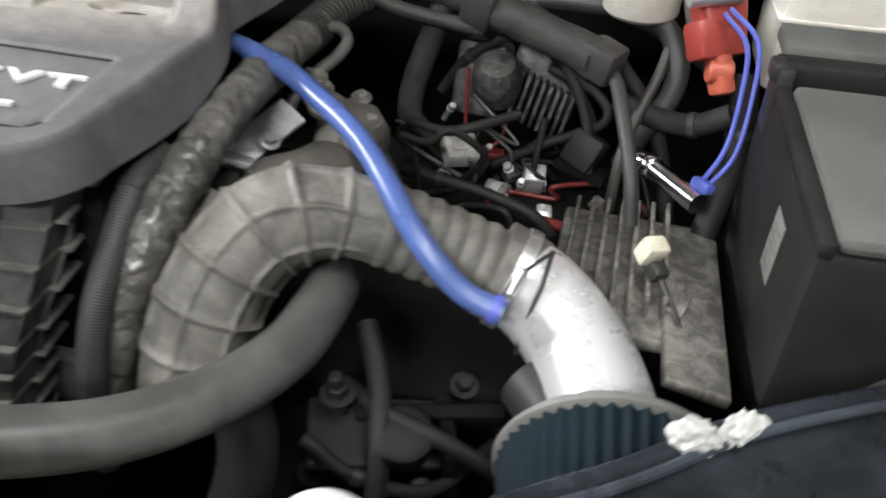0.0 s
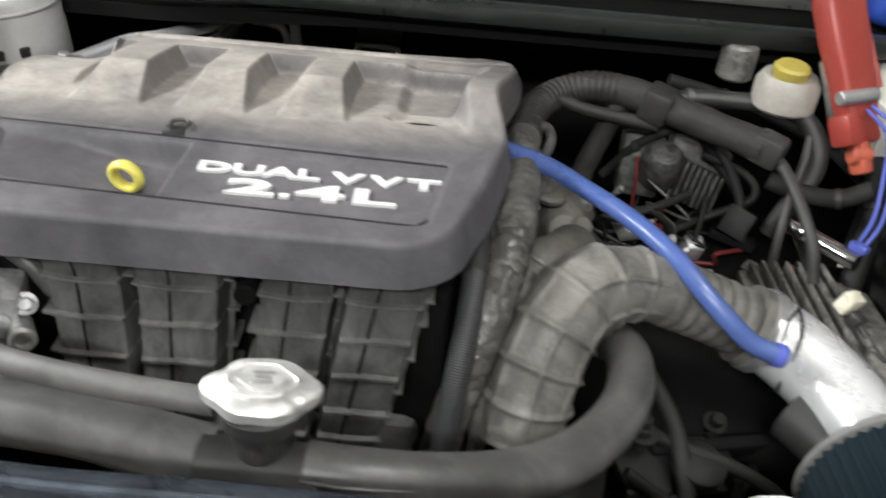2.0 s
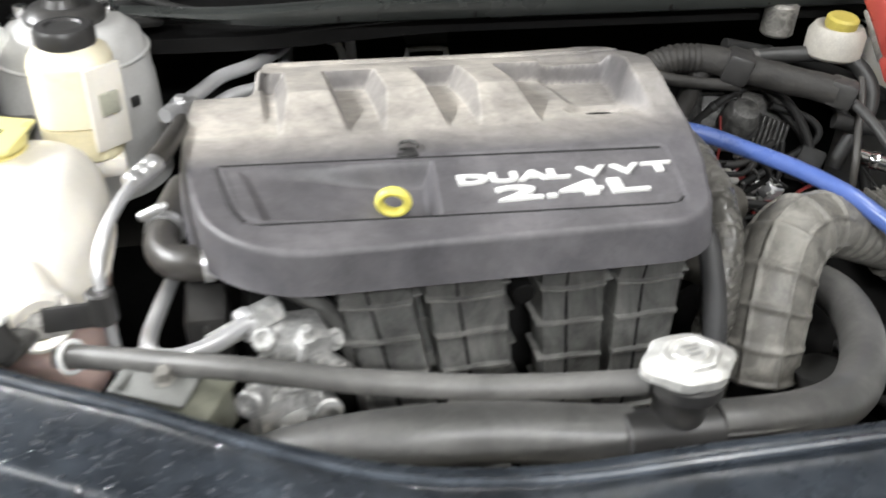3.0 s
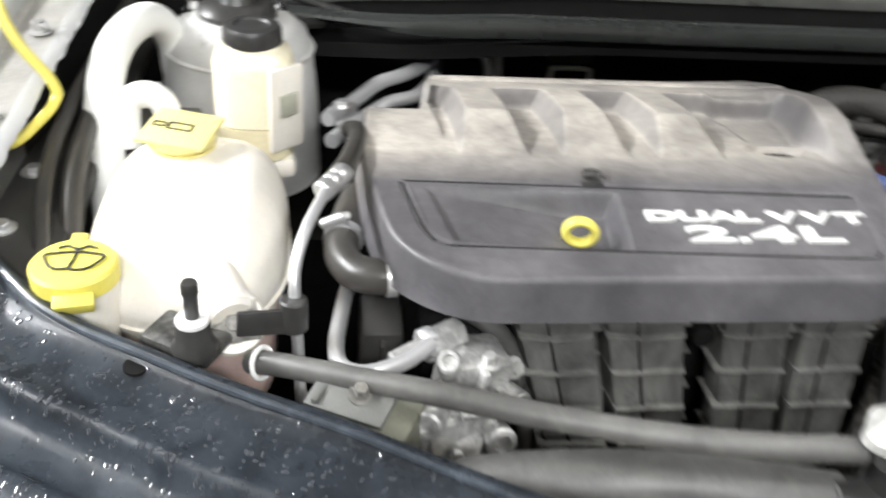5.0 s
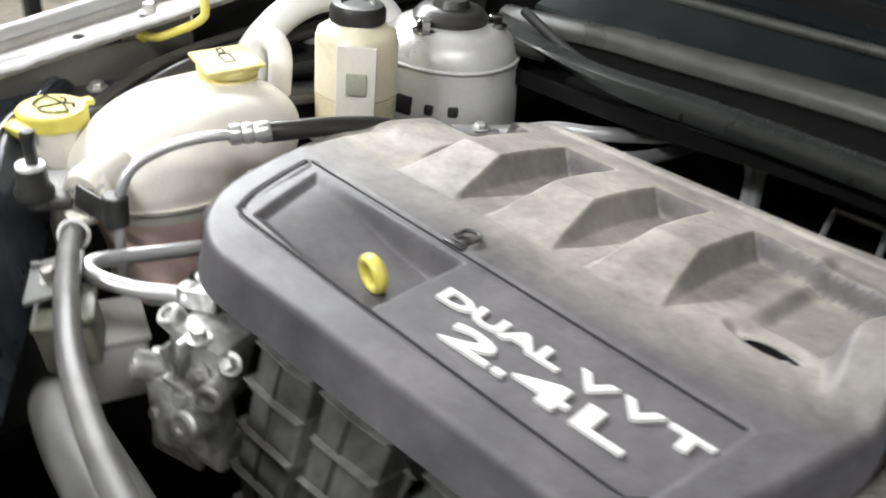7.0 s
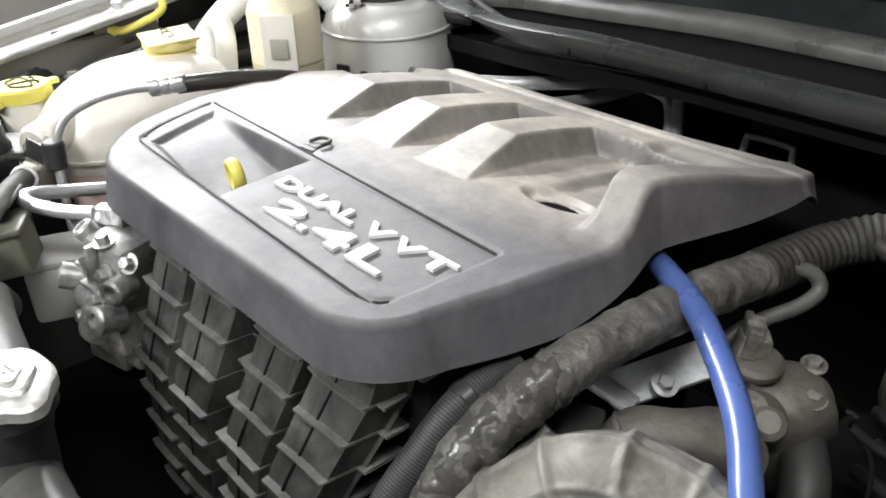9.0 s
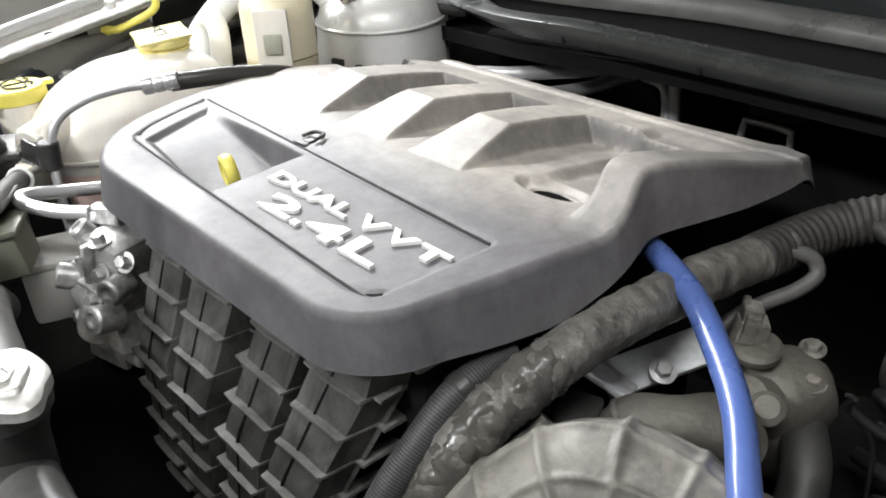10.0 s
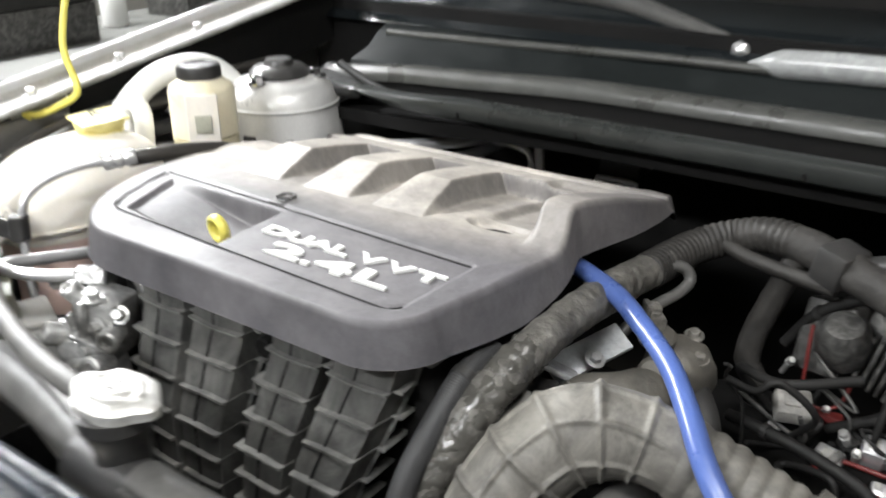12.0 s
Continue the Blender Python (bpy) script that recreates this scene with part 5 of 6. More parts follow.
part("red_wire", sweep([(0.418, 0.225, 0.862), (0.420, 0.215, 0.83), (0.422, 0.212, 0.795), (0.437, 0.210, 0.782), (0.456, 0.214, 0.79), (0.463, 0.222, 0.82), (0.470, 0.232, 0.86)], 0.0019, 10), M_REDWIRE, sol, "red wire loop")
part("red_plug", box(0.450, 0.208, 0.776, 0.026, 0.014, 0.012, 0.003), M_REDWIRE, sol, "red plug")
M_DIRTY_WHITE = mat("dirty_white_plastic", (0.50, 0.49, 0.46), 0.5, vary=0.35, bump=0.1, dust=0.45, dust_colour=(0.12, 0.11, 0.10), big=60)
cons = (((0.410, 0.236, 0.764), (0.034, 0.030, 0.020), 25, M_DIRTY_WHITE), ((0.487, 0.236, 0.742), (0.022, 0.022, 0.026), 5, M_ALU), ((0.452, 0.222, 0.726), (0.026, 0.022, 0.022), -10, M_STEEL), ((0.500, 0.205, 0.716), (0.016, 0.016, 0.034), 10, M_ALU), ((0.516, 0.20, 0.71), (0.014, 0.014, 0.024), 20, M_DIRTY_WHITE))
for at, size, rz, mm in cons:
    c = thing("wire_connector", (at[0], at[1], at[2] - size[2] / 2), "small pale wire connector on the gearbox", "connector", group="gearbox connectors", shift=(0.001, 0.024, 0.004))
    part("shell", box(*at, *size, 0.003, turn(25, 5, rz)), mm, c)
    part("latch", box(at[0], at[1] - 0.004, at[2] + size[2] * 0.45, size[0] * 0.45, size[1] * 0.5, 0.006, 0.0015, turn(25, 5, rz)), M_DIRTY_WHITE, c)
    part("lead", sweep([(at[0], at[1], at[2]), (at[0] + 0.01, at[1] + 0.02, at[2] - 0.02), (at[0] + 0.02, at[1] + 0.03, at[2] - 0.06)], 0.004, 10), M_BLACK, c)

M_CABLE = mat("dull_cable", (0.010, 0.010, 0.010), 0.65, dust=0.2, dust_colour=(0.08, 0.075, 0.07), bump=0.2, spec=0.3)
for kind, label, pts, r in (
        ("gearbox_cable", "dull black cable dropping to the gearbox", [(0.556, 0.262, 0.868), (0.590, 0.245, 0.83), (0.612, 0.225, 0.78), (0.625, 0.20, 0.72)], 0.0075),
        ("gearbox_cable", "dull black cable dropping to the gearbox", [(0.47, 0.318, 0.885), (0.50, 0.29, 0.85), (0.535, 0.255, 0.81), (0.545, 0.23, 0.75)], 0.0065),
        ("battery_cable", "thick grimy cable below the red clamp", [(0.665, 0.235, 0.885), (0.668, 0.205, 0.84), (0.658, 0.175, 0.79), (0.645, 0.15, 0.74)], 0.0125),
        ("battery_cable", "thick grimy cable below the red clamp", [(0.655, 0.200, 0.862), (0.625, 0.205, 0.845), (0.590, 0.222, 0.840), (0.555, 0.235, 0.845)], 0.0105),
        ("vacuum_hose", "thin dull black vacuum hose behind the conduit", [(0.45, 0.360, 0.905), (0.52, 0.362, 0.890), (0.585, 0.345, 0.875), (0.64, 0.30, 0.862), (0.665, 0.25, 0.85)], 0.008),
        ("vacuum_hose", "thin dull black vacuum hose behind the conduit", [(0.38, 0.30, 0.80), (0.41, 0.285, 0.85), (0.455, 0.280, 0.878), (0.50, 0.268, 0.862), (0.53, 0.245, 0.82), (0.54, 0.22, 0.77)], 0.0055),
        ("vacuum_hose", "thin dull black vacuum hose over the gearbox", [(0.36, 0.20, 0.76), (0.40, 0.185, 0.765), (0.45, 0.175, 0.76), (0.50, 0.165, 0.745), (0.53, 0.16, 0.70)], 0.006),
        ("gearbox_cable", "dull black cable running under the bellows", [(0.375, -0.06, 0.76), (0.41, -0.085, 0.765), (0.455, -0.095, 0.755), (0.50, -0.10, 0.73), (0.53, -0.09, 0.68)], 0.0065),
        ("gearbox_cable", "dull black cable running under the bellows", [(0.36, -0.115, 0.76), (0.40, -0.125, 0.74), (0.45, -0.115, 0.725), (0.49, -0.06, 0.72)], 0.005)):
    c = thing(kind, pts[-1], label, "cable" if "cable" in kind else "hose", shift=(0, 0.03 if pts[0][1] > 0.1 else 0, -0.004))
    part("tube", sweep(pts, r, 16), M_CABLE, c)
    part("tie", ring_clamp(pts[1], Vector(pts[2]) - Vector(pts[0]), r, 0.006, False), M_BLACK, c)
wires = thing("wire_bundle", (0.48, 0.22, 0.68), "tangle of thin dull wires over the gearbox", "wiring", shift=(0, 0.030, -0.004))
rnd = random.Random(11)
for k in range(16):
    x, y, z = rnd.uniform(0.38, 0.56), rnd.uniform(0.17, 0.27), rnd.uniform(0.70, 0.76)
    pts = [(x, y, z)]
    for _ in range(4):
        x, y, z = min(0.60, max(0.36, x + rnd.uniform(-0.06, 0.07))), min(0.31, max(0.16, y + rnd.uniform(-0.04, 0.05))), min(0.85, max(0.69, z + rnd.uniform(-0.02, 0.05)))
        pts.append((x, y, z))
    part("wire", sweep(pts, rnd.choice((0.0018, 0.0025, 0.0035, 0.005)), 10, 0.006), rnd.choice((M_CABLE, M_CABLE, M_CABLE, M_REDWIRE, M_GREYPART)), wires)
for k in range(7):
    at = (rnd.uniform(0.38, 0.56), rnd.uniform(0.17, 0.24), rnd.uniform(0.71, 0.75))
    part("splice", box(*at, rnd.uniform(0.010, 0.024), rnd.uniform(0.008, 0.016), rnd.uniform(0.008, 0.016), 0.002, turn(rnd.uniform(-40, 40), rnd.uniform(-40, 40), rnd.uniform(0, 90))), rnd.choice((M_BLACK, M_GREYPART, M_DIRTY_WHITE, M_ALU_DUSTY)), wires)
for bx, by, bz, br, tilt in ((0.437, 0.250, 0.765, 0.006, 0.3), (0.462, 0.226, 0.760, 0.0075, -0.2), (0.476, 0.214, 0.752, 0.006, 0.1), (0.447, 0.200, 0.745, 0.008, -0.3), (0.425, 0.215, 0.752, 0.005, 0.2), (0.498, 0.226, 0.748, 0.0055, -0.1), (0.395, 0.262, 0.800, 0.006, 0.4)):
    part("terminal", join(bolt((bx, by, bz), (tilt, -0.5, 0.8), br * 0.65, 0.007, False), rod((bx, by, bz), (bx - tilt * 0.02, by + 0.012, bz - 0.02), br * 0.5, 12)), M_ALU_RAW, wires, "bright metal terminal")
relay = thing("dark_relay", (0.535, 0.222, 0.77), "grimy black relay on the gearbox", "relay", shift=(0, 0.04, -0.008))
part("case", box(0.535, 0.226, 0.790, 0.034, 0.030, 0.036, 0.004, turn(-28, 14, -30)), M_CASE, relay)
part("foot", box(0.535, 0.228, 0.767, 0.055, 0.03, 0.012, 0.003, turn(-12, 8, -20)), M_DARK, relay)
mount = thing("gearbox_mount", (0.42, -0.09, 0.69), "grimy steel gearbox mount with a dull stud", "engine mount")
part("plate", box(0.405, -0.085, 0.735, 0.10, 0.055, 0.010, 0.003, turn(12, 6, 15)), M_CASE, mount)
part("upright", box(0.455, -0.075, 0.70, 0.012, 0.06, 0.09, 0.003, turn(0, 0, 15)), M_DARK, mount)
part("stud", join(rod((0.378, -0.075, 0.735), (0.376, -0.085, 0.790), 0.005, 14), bolt((0.3765, -0.082, 0.768), (0, -0.1, 1), 0.008, 0.010)), M_CASE, mount, "dull threaded stud")
part("bush", lathe([(0.020, 0), (0.022, 0.003), (0.022, 0.016), (0.016, 0.02), (0.001, 0.02)], (0.425, -0.095, 0.741), (0.1, -0.2, 1), 28), M_CASE, mount, "black rubber bush")

# fuse box
fb = thing("fuse_box", (0.755, 0.05, 0.7), "black plastic fuse box with a dusty grey lid", "fuse box", shift=(0.008, 0.036, 0.003))
part("case", box(0.765, 0.050, 0.80, 0.205, 0.245, 0.215, 0.008), M_CASE, fb)
part("lid", box(0.766, 0.032, 0.914, 0.184, 0.205, 0.014, 0.006), M_GREYLID, fb, "dusty grey lid")
part("rim", join(box(0.765, 0.160, 0.915, 0.205, 0.022, 0.030, 0.004), box(0.668, 0.04, 0.910, 0.012, 0.225, 0.014, 0.004)), M_CASE, fb)
part("rear_ledge", box(0.77, 0.195, 0.928, 0.20, 0.05, 0.016, 0.005), M_GREYLID, fb, "dusty grey ledge")
part("latch", join(box(0.668, 0.150, 0.90, 0.014, 0.03, 0.06, 0.004), box(0.662, 0.148, 0.925, 0.012, 0.02, 0.016, 0.003)), M_BLACK, fb)
stick = part("label", box(0.6615, 0.012, 0.850, 0.0012, 0.030, 0.052, 0.0003, turn(0, 0, 0)), M_STICKER, fb, "small pale paper label")
for k in range(5):
    part("print_bar", box(0.6607, 0.012, 0.866 - 0.008 * k, 0.0006, 0.022, 0.0012, 0), M_RIM, stick)
duct = thing("headlamp_duct", (0.76, -0.12, 0.75), "black curved plastic duct behind the headlamp", "duct")
part("shell", sweep([(0.685, -0.10, 0.74), (0.70, -0.115, 0.82), (0.74, -0.115, 0.865), (0.80, -0.10, 0.87), (0.84, -0.08, 0.84)], 0.03, 28), M_BLACK, duct)
hp = thing("lamp_plug", (0.735, -0.135, 0.80), "green and cream lamp plug with a red lead", "connector")
part("body", box(0.728, -0.150, 0.862, 0.014, 0.014, 0.034, 0.004, turn(0, 15, 0)), M_PALEYELLOW, hp)
part("cap", box(0.740, -0.152, 0.850, 0.016, 0.014, 0.020, 0.005), M_GREEN, hp, "green cap")
part("lead", sweep([(0.722, -0.150, 0.876), (0.715, -0.15, 0.85), (0.714, -0.15, 0.81)], 0.003, 8), M_REDWIRE, hp, "red lead")
solo("white_funnel", lathe([(0.040, 0), (0.041, 0.01), (0.037, 0.03), (0.028, 0.045), (0.015, 0.053), (0.001, 0.055)], (0.422, -0.264, 0.833), (0.05, -0.15, 1), 40, lambda a, h: 1 + 0.06 * math.cos(3 * a + 1)), M_WHITE, "bright white plastic funnel mouth low behind the front panel", "funnel")

# booster clamp and wires
jc = thing("jumper_clamp", (0.64, 0.22, 0.87), "red jumper cable clamp gripping a terminal", "jumper clamp", shift=(0.0, 0.046, 0.002))
CL = Vector((0.048, -0.085, -0.150)).normalized()
CM = aim(CL)


def clamp_body():
    """The near jaw arm: broad at the grip, waisted at the pivot."""
    bm = bmesh.new()
    rows = ((-0.085, 0.026, 0.015), (-0.06, 0.030, 0.017), (-0.02, 0.029, 0.017), (0.02, 0.025, 0.016), (0.05, 0.024, 0.016), (0.075, 0.021, 0.013))
    rings = []
    for h, wide, deep in rows:
        ring = []
        for k in range(24):
            a = 2 * math.pi * k / 24
            c, s = math.cos(a), math.sin(a)
            ring.append(bm.verts.new((wide * math.copysign(abs(c) ** 0.5, c) + 0.05 * (h + 0.085) * 0.2, deep * math.copysign(abs(s) ** 0.5, s), h)))
        rings.append(ring)
    for p, q in zip(rings, rings[1:]):
        for k in range(24):
            bm.faces.new((p[k], p[(k + 1) % 24], q[(k + 1) % 24], q[k]))
    bm.faces.new(rings[0][::-1])
    bm.faces.new(rings[-1])
    return bm


CB = Matrix.Translation((0.616, 0.262, 0.972)) @ CM
bm = clamp_body()
bm.transform(CB)
part("grip", bm, M_RED, jc, "red plastic grip")
bm = join(box(-0.010, -0.017, 0.03, 0.020, 0.010, 0.070, 0.003), box(0.016, -0.016, 0.045, 0.010, 0.008, 0.050, 0.003))
bm.transform(CB)
part("spring_plate", bm, M_ALU_DUSTY, jc, "dirty steel spring plate")
bm = box(0.030, 0.0, -0.02, 0.010, 0.022, 0.12, 0.004)
bm.transform(CB @ turn(0, 6, 0))
part("side_strip", bm, mat("faded_red_plastic", (0.50, 0.13, 0.11), 0.5), jc, "faded pale red edge")
part("pivot", rod((0.600, 0.215, 0.945), (0.646, 0.232, 0.948), 0.008, 20), M_STEEL, jc)
part("jaw", box(0.632, 0.225, 0.908, 0.050, 0.030, 0.036, 0.006, CM), M_RED, jc)
part("jaw_tip", join(box(0.640, 0.208, 0.884, 0.018, 0.022, 0.040, 0.005, CM), rod((0.628, 0.206, 0.886), (0.650, 0.208, 0.886), 0.011, 20)), M_ORANGE, jc, "orange-red copper tip")
bm = lathe([(0.012, 0), (0.013, 0.001), (0.011, 0.003), (0.006, 0.0025), (0.001, 0.0025)], (0, 0, 0), (0, -1, 0), 28)
bm.transform(CB @ Matrix.Translation((-0.004, -0.0175, -0.045)))
part("emboss", bm, M_RED, jc)
part("spring", torus((0.622, 0.235, 0.94), (0.9, 0.2, 0.2), 0.010, 0.003), M_STEEL, jc)
bwires = thing("blue_wires", (0.635, 0.16, 0.82), "two thin blue wires hanging from the clamp", "wire", shift=(0.004, 0.044, -0.006))
part("wire", sweep([(0.628, 0.215, 0.945), (0.650, 0.196, 0.925), (0.652, 0.175, 0.885), (0.646, 0.152, 0.848), (0.630, 0.135, 0.822)], 0.0022, 8), M_BLUEWIRE, bwires)
part("wire", sweep([(0.632, 0.215, 0.950), (0.658, 0.196, 0.930), (0.662, 0.178, 0.890), (0.655, 0.150, 0.845), (0.634, 0.130, 0.820)], 0.0022, 8), M_BLUEWIRE, bwires)
part("splice", box(0.632, 0.132, 0.822, 0.014, 0.020, 0.010, 0.003, turn(0, 20, 40)), M_BLUEWIRE, bwires, "dark blue splice")

# brake fluid reservoir at the rear
bk = thing("brake_reservoir", (0.57, 0.31, 0.88), "white brake fluid reservoir with a yellow cap", "fluid reservoir", shift=(-0.008, 0.026, 0.009))
# Body and cap colours are dimmed to paint in the hood's shade here.
M_DIM_WHITE = mat("shaded_white_plastic", (0.42, 0.40, 0.36), 0.5, vary=0.2, big=30, bump=0.1, dust=0.35)
part("body", lathe([(0.001, 0.898), (0.032, 0.898), (0.036, 0.902), (0.036, 0.928), (0.030, 0.938), (0.001, 0.938)], (0.574, 0.296, 0), (0, 0, 1), 40), M_DIM_WHITE, bk)
part("cap", lathe([(0.019, 0), (0.020, 0.003), (0.020, 0.012), (0.017, 0.015), (0.001, 0.015)], (0.570, 0.288, 0.938), (0, -0.1, 1), 32, lambda a, h: 1 + 0.015 * math.cos(20 * a)), mat("shaded_yellow_plastic", (0.50, 0.41, 0.07), 0.5, vary=0.2, dust=0.25, bump=0.1), bk, "yellow screw cap, darkened for shade")
part("cylinder", rod((0.535, 0.370, 0.900), (0.535, 0.370, 0.945), 0.022, 28, 0.004), M_ALU_DUSTY, bk, "dull metal cylinder")
wt = thing("white_fluid_tank", (0.76, 0.36, 0.80), "bright white plastic fluid tank", "fluid tank", shift=(0.0, 0.04, 0.0))
part("body", box(0.750, 0.355, 0.885, 0.105, 0.105, 0.125, 0.018), M_TANK, wt)
part("seam", box(0.750, 0.355, 0.905, 0.108, 0.108, 0.004, 0.001), M_TANK, wt)
bb = thing("blue_tool_bag", (0.82, 0.50, 0.95), "bright blue fabric bundle on the cowl", "bag")
part("bundle", box(0.83, 0.500, 0.975, 0.26, 0.11, 0.055, 0.022, turn(0, 8, -6), 4), mat("blue_fabric", (0.02, 0.07, 0.42), 0.7, vary=0.2, bump=0.4), bb)

# ---------------------------------------------------------------- coolant tank corner
tank = thing("coolant_tank", (-0.385, 0.02, 0.78), "bright milky plastic coolant tank with pink coolant and a yellow cap", "coolant tank")


def tank_body(z0, z1, n=22, grow=0.0):
    """A soft-cornered tank, broad at the rear, tapering down and closing in a domed top."""
    bm = bmesh.new()
    rings = []
    for i in range(n + 1):
        z = z0 + (z1 - z0) * i / n
        up = max(0.0, (z - 0.893) / 0.064)
        k = math.sqrt(max(0.004, 1 - min(1, up) ** 2.3))
        low = smooth(z, 0.80, 0.905)
        cx, cy = -0.384 + 0.010 * (1 - low), 0.028 + 0.030 * up - 0.005 * (1 - low)
        hx, hy = (0.056 + 0.023 * low) * (0.30 + 0.70 * k) + grow, (0.075 + 0.027 * low) * (0.25 + 0.75 * k) + grow
        ring = []
        for j in range(48):
            a = 2 * math.pi * j / 48
            c, s = math.cos(a), math.sin(a)
            x = hx * math.copysign(abs(c) ** 0.62, c)
            y = hy * math.copysign(abs(s) ** 0.62, s)
            x *= 1 - 0.12 * smooth(-y, 0.02, 0.10)
            ring.append(bm.verts.new((cx + x, cy + y, z)))
        rings.append(ring)
    for a, b in zip(rings, rings[1:]):
        for j in range(48):
            bm.faces.new((a[j], a[(j + 1) % 48], b[(j + 1) % 48], b[j]))
    bm.faces.new(rings[0][::-1])
    bm.faces.new(rings[-1])
    return bm


part("body", tank_body(0.866, 0.9565), M_TANK, tank)
part("filled_base", tank_body(0.775, 0.866), M_COOLANT, tank, "lower part pink with coolant")
part("seam", tank_body(0.8795, 0.8825, 2, 0.003), M_TANK, tank)
part("filler", join(rod((-0.396, 0.090, 0.930), (-0.396, 0.090, 0.964), 0.0255, 32), torus((-0.396, 0.090, 0.949), (0, 0, 1), 0.0262, 0.0022), torus((-0.396, 0.090, 0.956), (0, 0, 1), 0.0262, 0.0022)), M_PALEYELLOW, tank)
tcap = part("tank_cap", join(lathe([(0.029, 0.961), (0.030, 0.963), (0.030, 0.967), (0.027, 0.970), (0.001, 0.970)], (-0.396, 0.090, 0), (0, 0, 1), 36), box(-0.396, 0.089, 0.971, 0.058, 0.058, 0.004, 0.0015, turn(3, 2, -14))), M_PALEYELLOW, tank, "pale yellow winged cap")
for w, h, ox in ((0.020, 0.010, 0.0), (0.010, 0.006, -0.018)):
    bm = join(box(ox, h / 2, 0, w, 0.0016, 0.001, 0), box(ox, -h / 2, 0, w, 0.0016, 0.001, 0), box(ox - w / 2, 0, 0, 0.0016, h, 0.001, 0), box(ox + w / 2, 0, 0, 0.0016, h, 0.001, 0))
    bm.transform(Matrix.Translation((-0.396, 0.089, 0.9734)) @ turn(3, 2, -14))
    part("stamped_mark", bm, M_INK, tcap, "dark stamped pictogram")
EAR_AX = Vector((0.18, -0.80, 0.58)).normalized()
EAR_AT = Vector((-0.341, -0.091, 0.906))
EAR_M = Matrix.Translation(EAR_AT) @ aim(EAR_AX)
bm = join(lathe([(0.0225, -0.010), (0.0250, -0.007), (0.0250, 0.000), (0.0225, 0.003), (0.0160, 0.003), (0.0150, 0.0005), (0.001, 0.0005)], EAR_AT, EAR_AX, 40), rod(tuple(EAR_AT), (-0.362, -0.045, 0.912), 0.0215, 28, 0.004))
ear = part("mounting_ear", bm, M_TANK, tank, "milky mounting ear")
bm = box(0.002, 0, 0.0022, 0.034, 0.030, 0.0035, 0.0015)
bm.transform(EAR_M)
part("washer_plate", bm, M_ALU_DUSTY, ear, "square steel washer plate")
part("bolt", bolt(EAR_AT + EAR_AX * 0.0025, EAR_AX, 0.0068, 0.005), M_ALU_DUSTY, ear)
strap = thing("tank_strap", (-0.315, -0.09, 0.88), "black steel strap holding a pipe to the tank", "bracket")
part("strap", box(-0.317, -0.094, 0.908, 0.042, 0.004, 0.020, 0.0015, turn(-10, 6, 12)), M_BLACK, strap)
part("pipe_clip", rod((-0.297, -0.087, 0.896), (-0.297, -0.085, 0.923), 0.0105, 20), M_BLACK, strap)

washer = thing("washer_filler", (-0.43, -0.075, 0.82), "white washer filler neck with a bright yellow cap", "washer filler")
part("neck", lathe([(0.016, 0.80), (0.020, 0.85), (0.026, 0.89), (0.0275, 0.912), (0.0275, 0.928), (0.025, 0.930)], (-0.452, -0.061, 0), (0, 0, 1), 36), M_TANK, washer)
wcap = part("washer_cap", join(lathe([(0.0285, 0.922), (0.0310, 0.924), (0.0310, 0.936), (0.0285, 0.9385), (0.001, 0.9395)], (-0.454, -0.060, 0), (0, 0, 1), 48), box(-0.448, -0.094, 0.926, 0.028, 0.012, 0.010, 0.002, turn(20, 0, 10)), box(-0.458, -0.027, 0.934, 0.012, 0.016, 0.006, 0.002)), M_YELLOW, washer, "yellow snap cap")


def wiper_symbol():
    """The screen-wash pictogram, one continuous line and its spray."""
    c = Vector((-0.454, -0.060, 0.9402))
    pts = [(0.001, 0.014), (0.0005, 0.0), (0, -0.0115), (0.012, -0.011), (0.021, 0.004), (0.012, 0.008), (0.0, 0.0095), (-0.012, 0.008), (-0.021, 0.004), (-0.012, -0.011), (0, -0.0115)]
    bm = sweep([c + Vector((x, y, 0)) for x, y in pts], 0.0010, 6, 0.002)
    return join(bm, sweep([c + Vector((x, y, 0)) for x, y in ((-0.013, 0.014), (-0.007, 0.017), (0.001, 0.013), (0.008, 0.017), (0.014, 0.014))], 0.0010, 6, 0.002))


part("wiper_pictogram", wiper_symbol(), M_INK, wcap, "dark screen-wash pictogram")

stop = thing("hood_stop", (-0.364, -0.121, 0.92), "black rubber hood stop in a white washer ring", "hood stop")
part("base", lathe([(0.015, -0.016), (0.016, -0.010), (0.0125, -0.004), (0.012, 0.008), (0.011, 0.010), (0.001, 0.010)], (-0.364, -0.121, 0.921), (0, 0, 1), 32), M_BLACK, stop)
part("washer_ring", lathe([(0.0075, 0), (0.0115, 0), (0.0115, 0.003), (0.0075, 0.003)], (-0.364, -0.121, 0.931), (0, 0, 1), 28), M_WHITE, stop, "white washer ring")
part("stud", lathe([(0.005, 0.93), (0.005, 0.952), (0.006, 0.954), (0.006, 0.961), (0.005, 0.963), (0.001, 0.963)], (-0.364, -0.119, 0), (0, 0, 1), 16), M_BLACK, stop)
shelf = thing("latch_shelf", (-0.36, -0.12, 0.88), "black folded steel shelf behind the front panel", "bracket")
part("shelf", box(-0.372, -0.104, 0.902, 0.056, 0.036, 0.010, 0.004, turn(0, 4, -28)), M_GREYPART, shelf)
M_OLIVE = mat("pale_olive_plastic", (0.20, 0.21, 0.165), 0.5, vary=0.2, dust=0.3, bump=0.15)
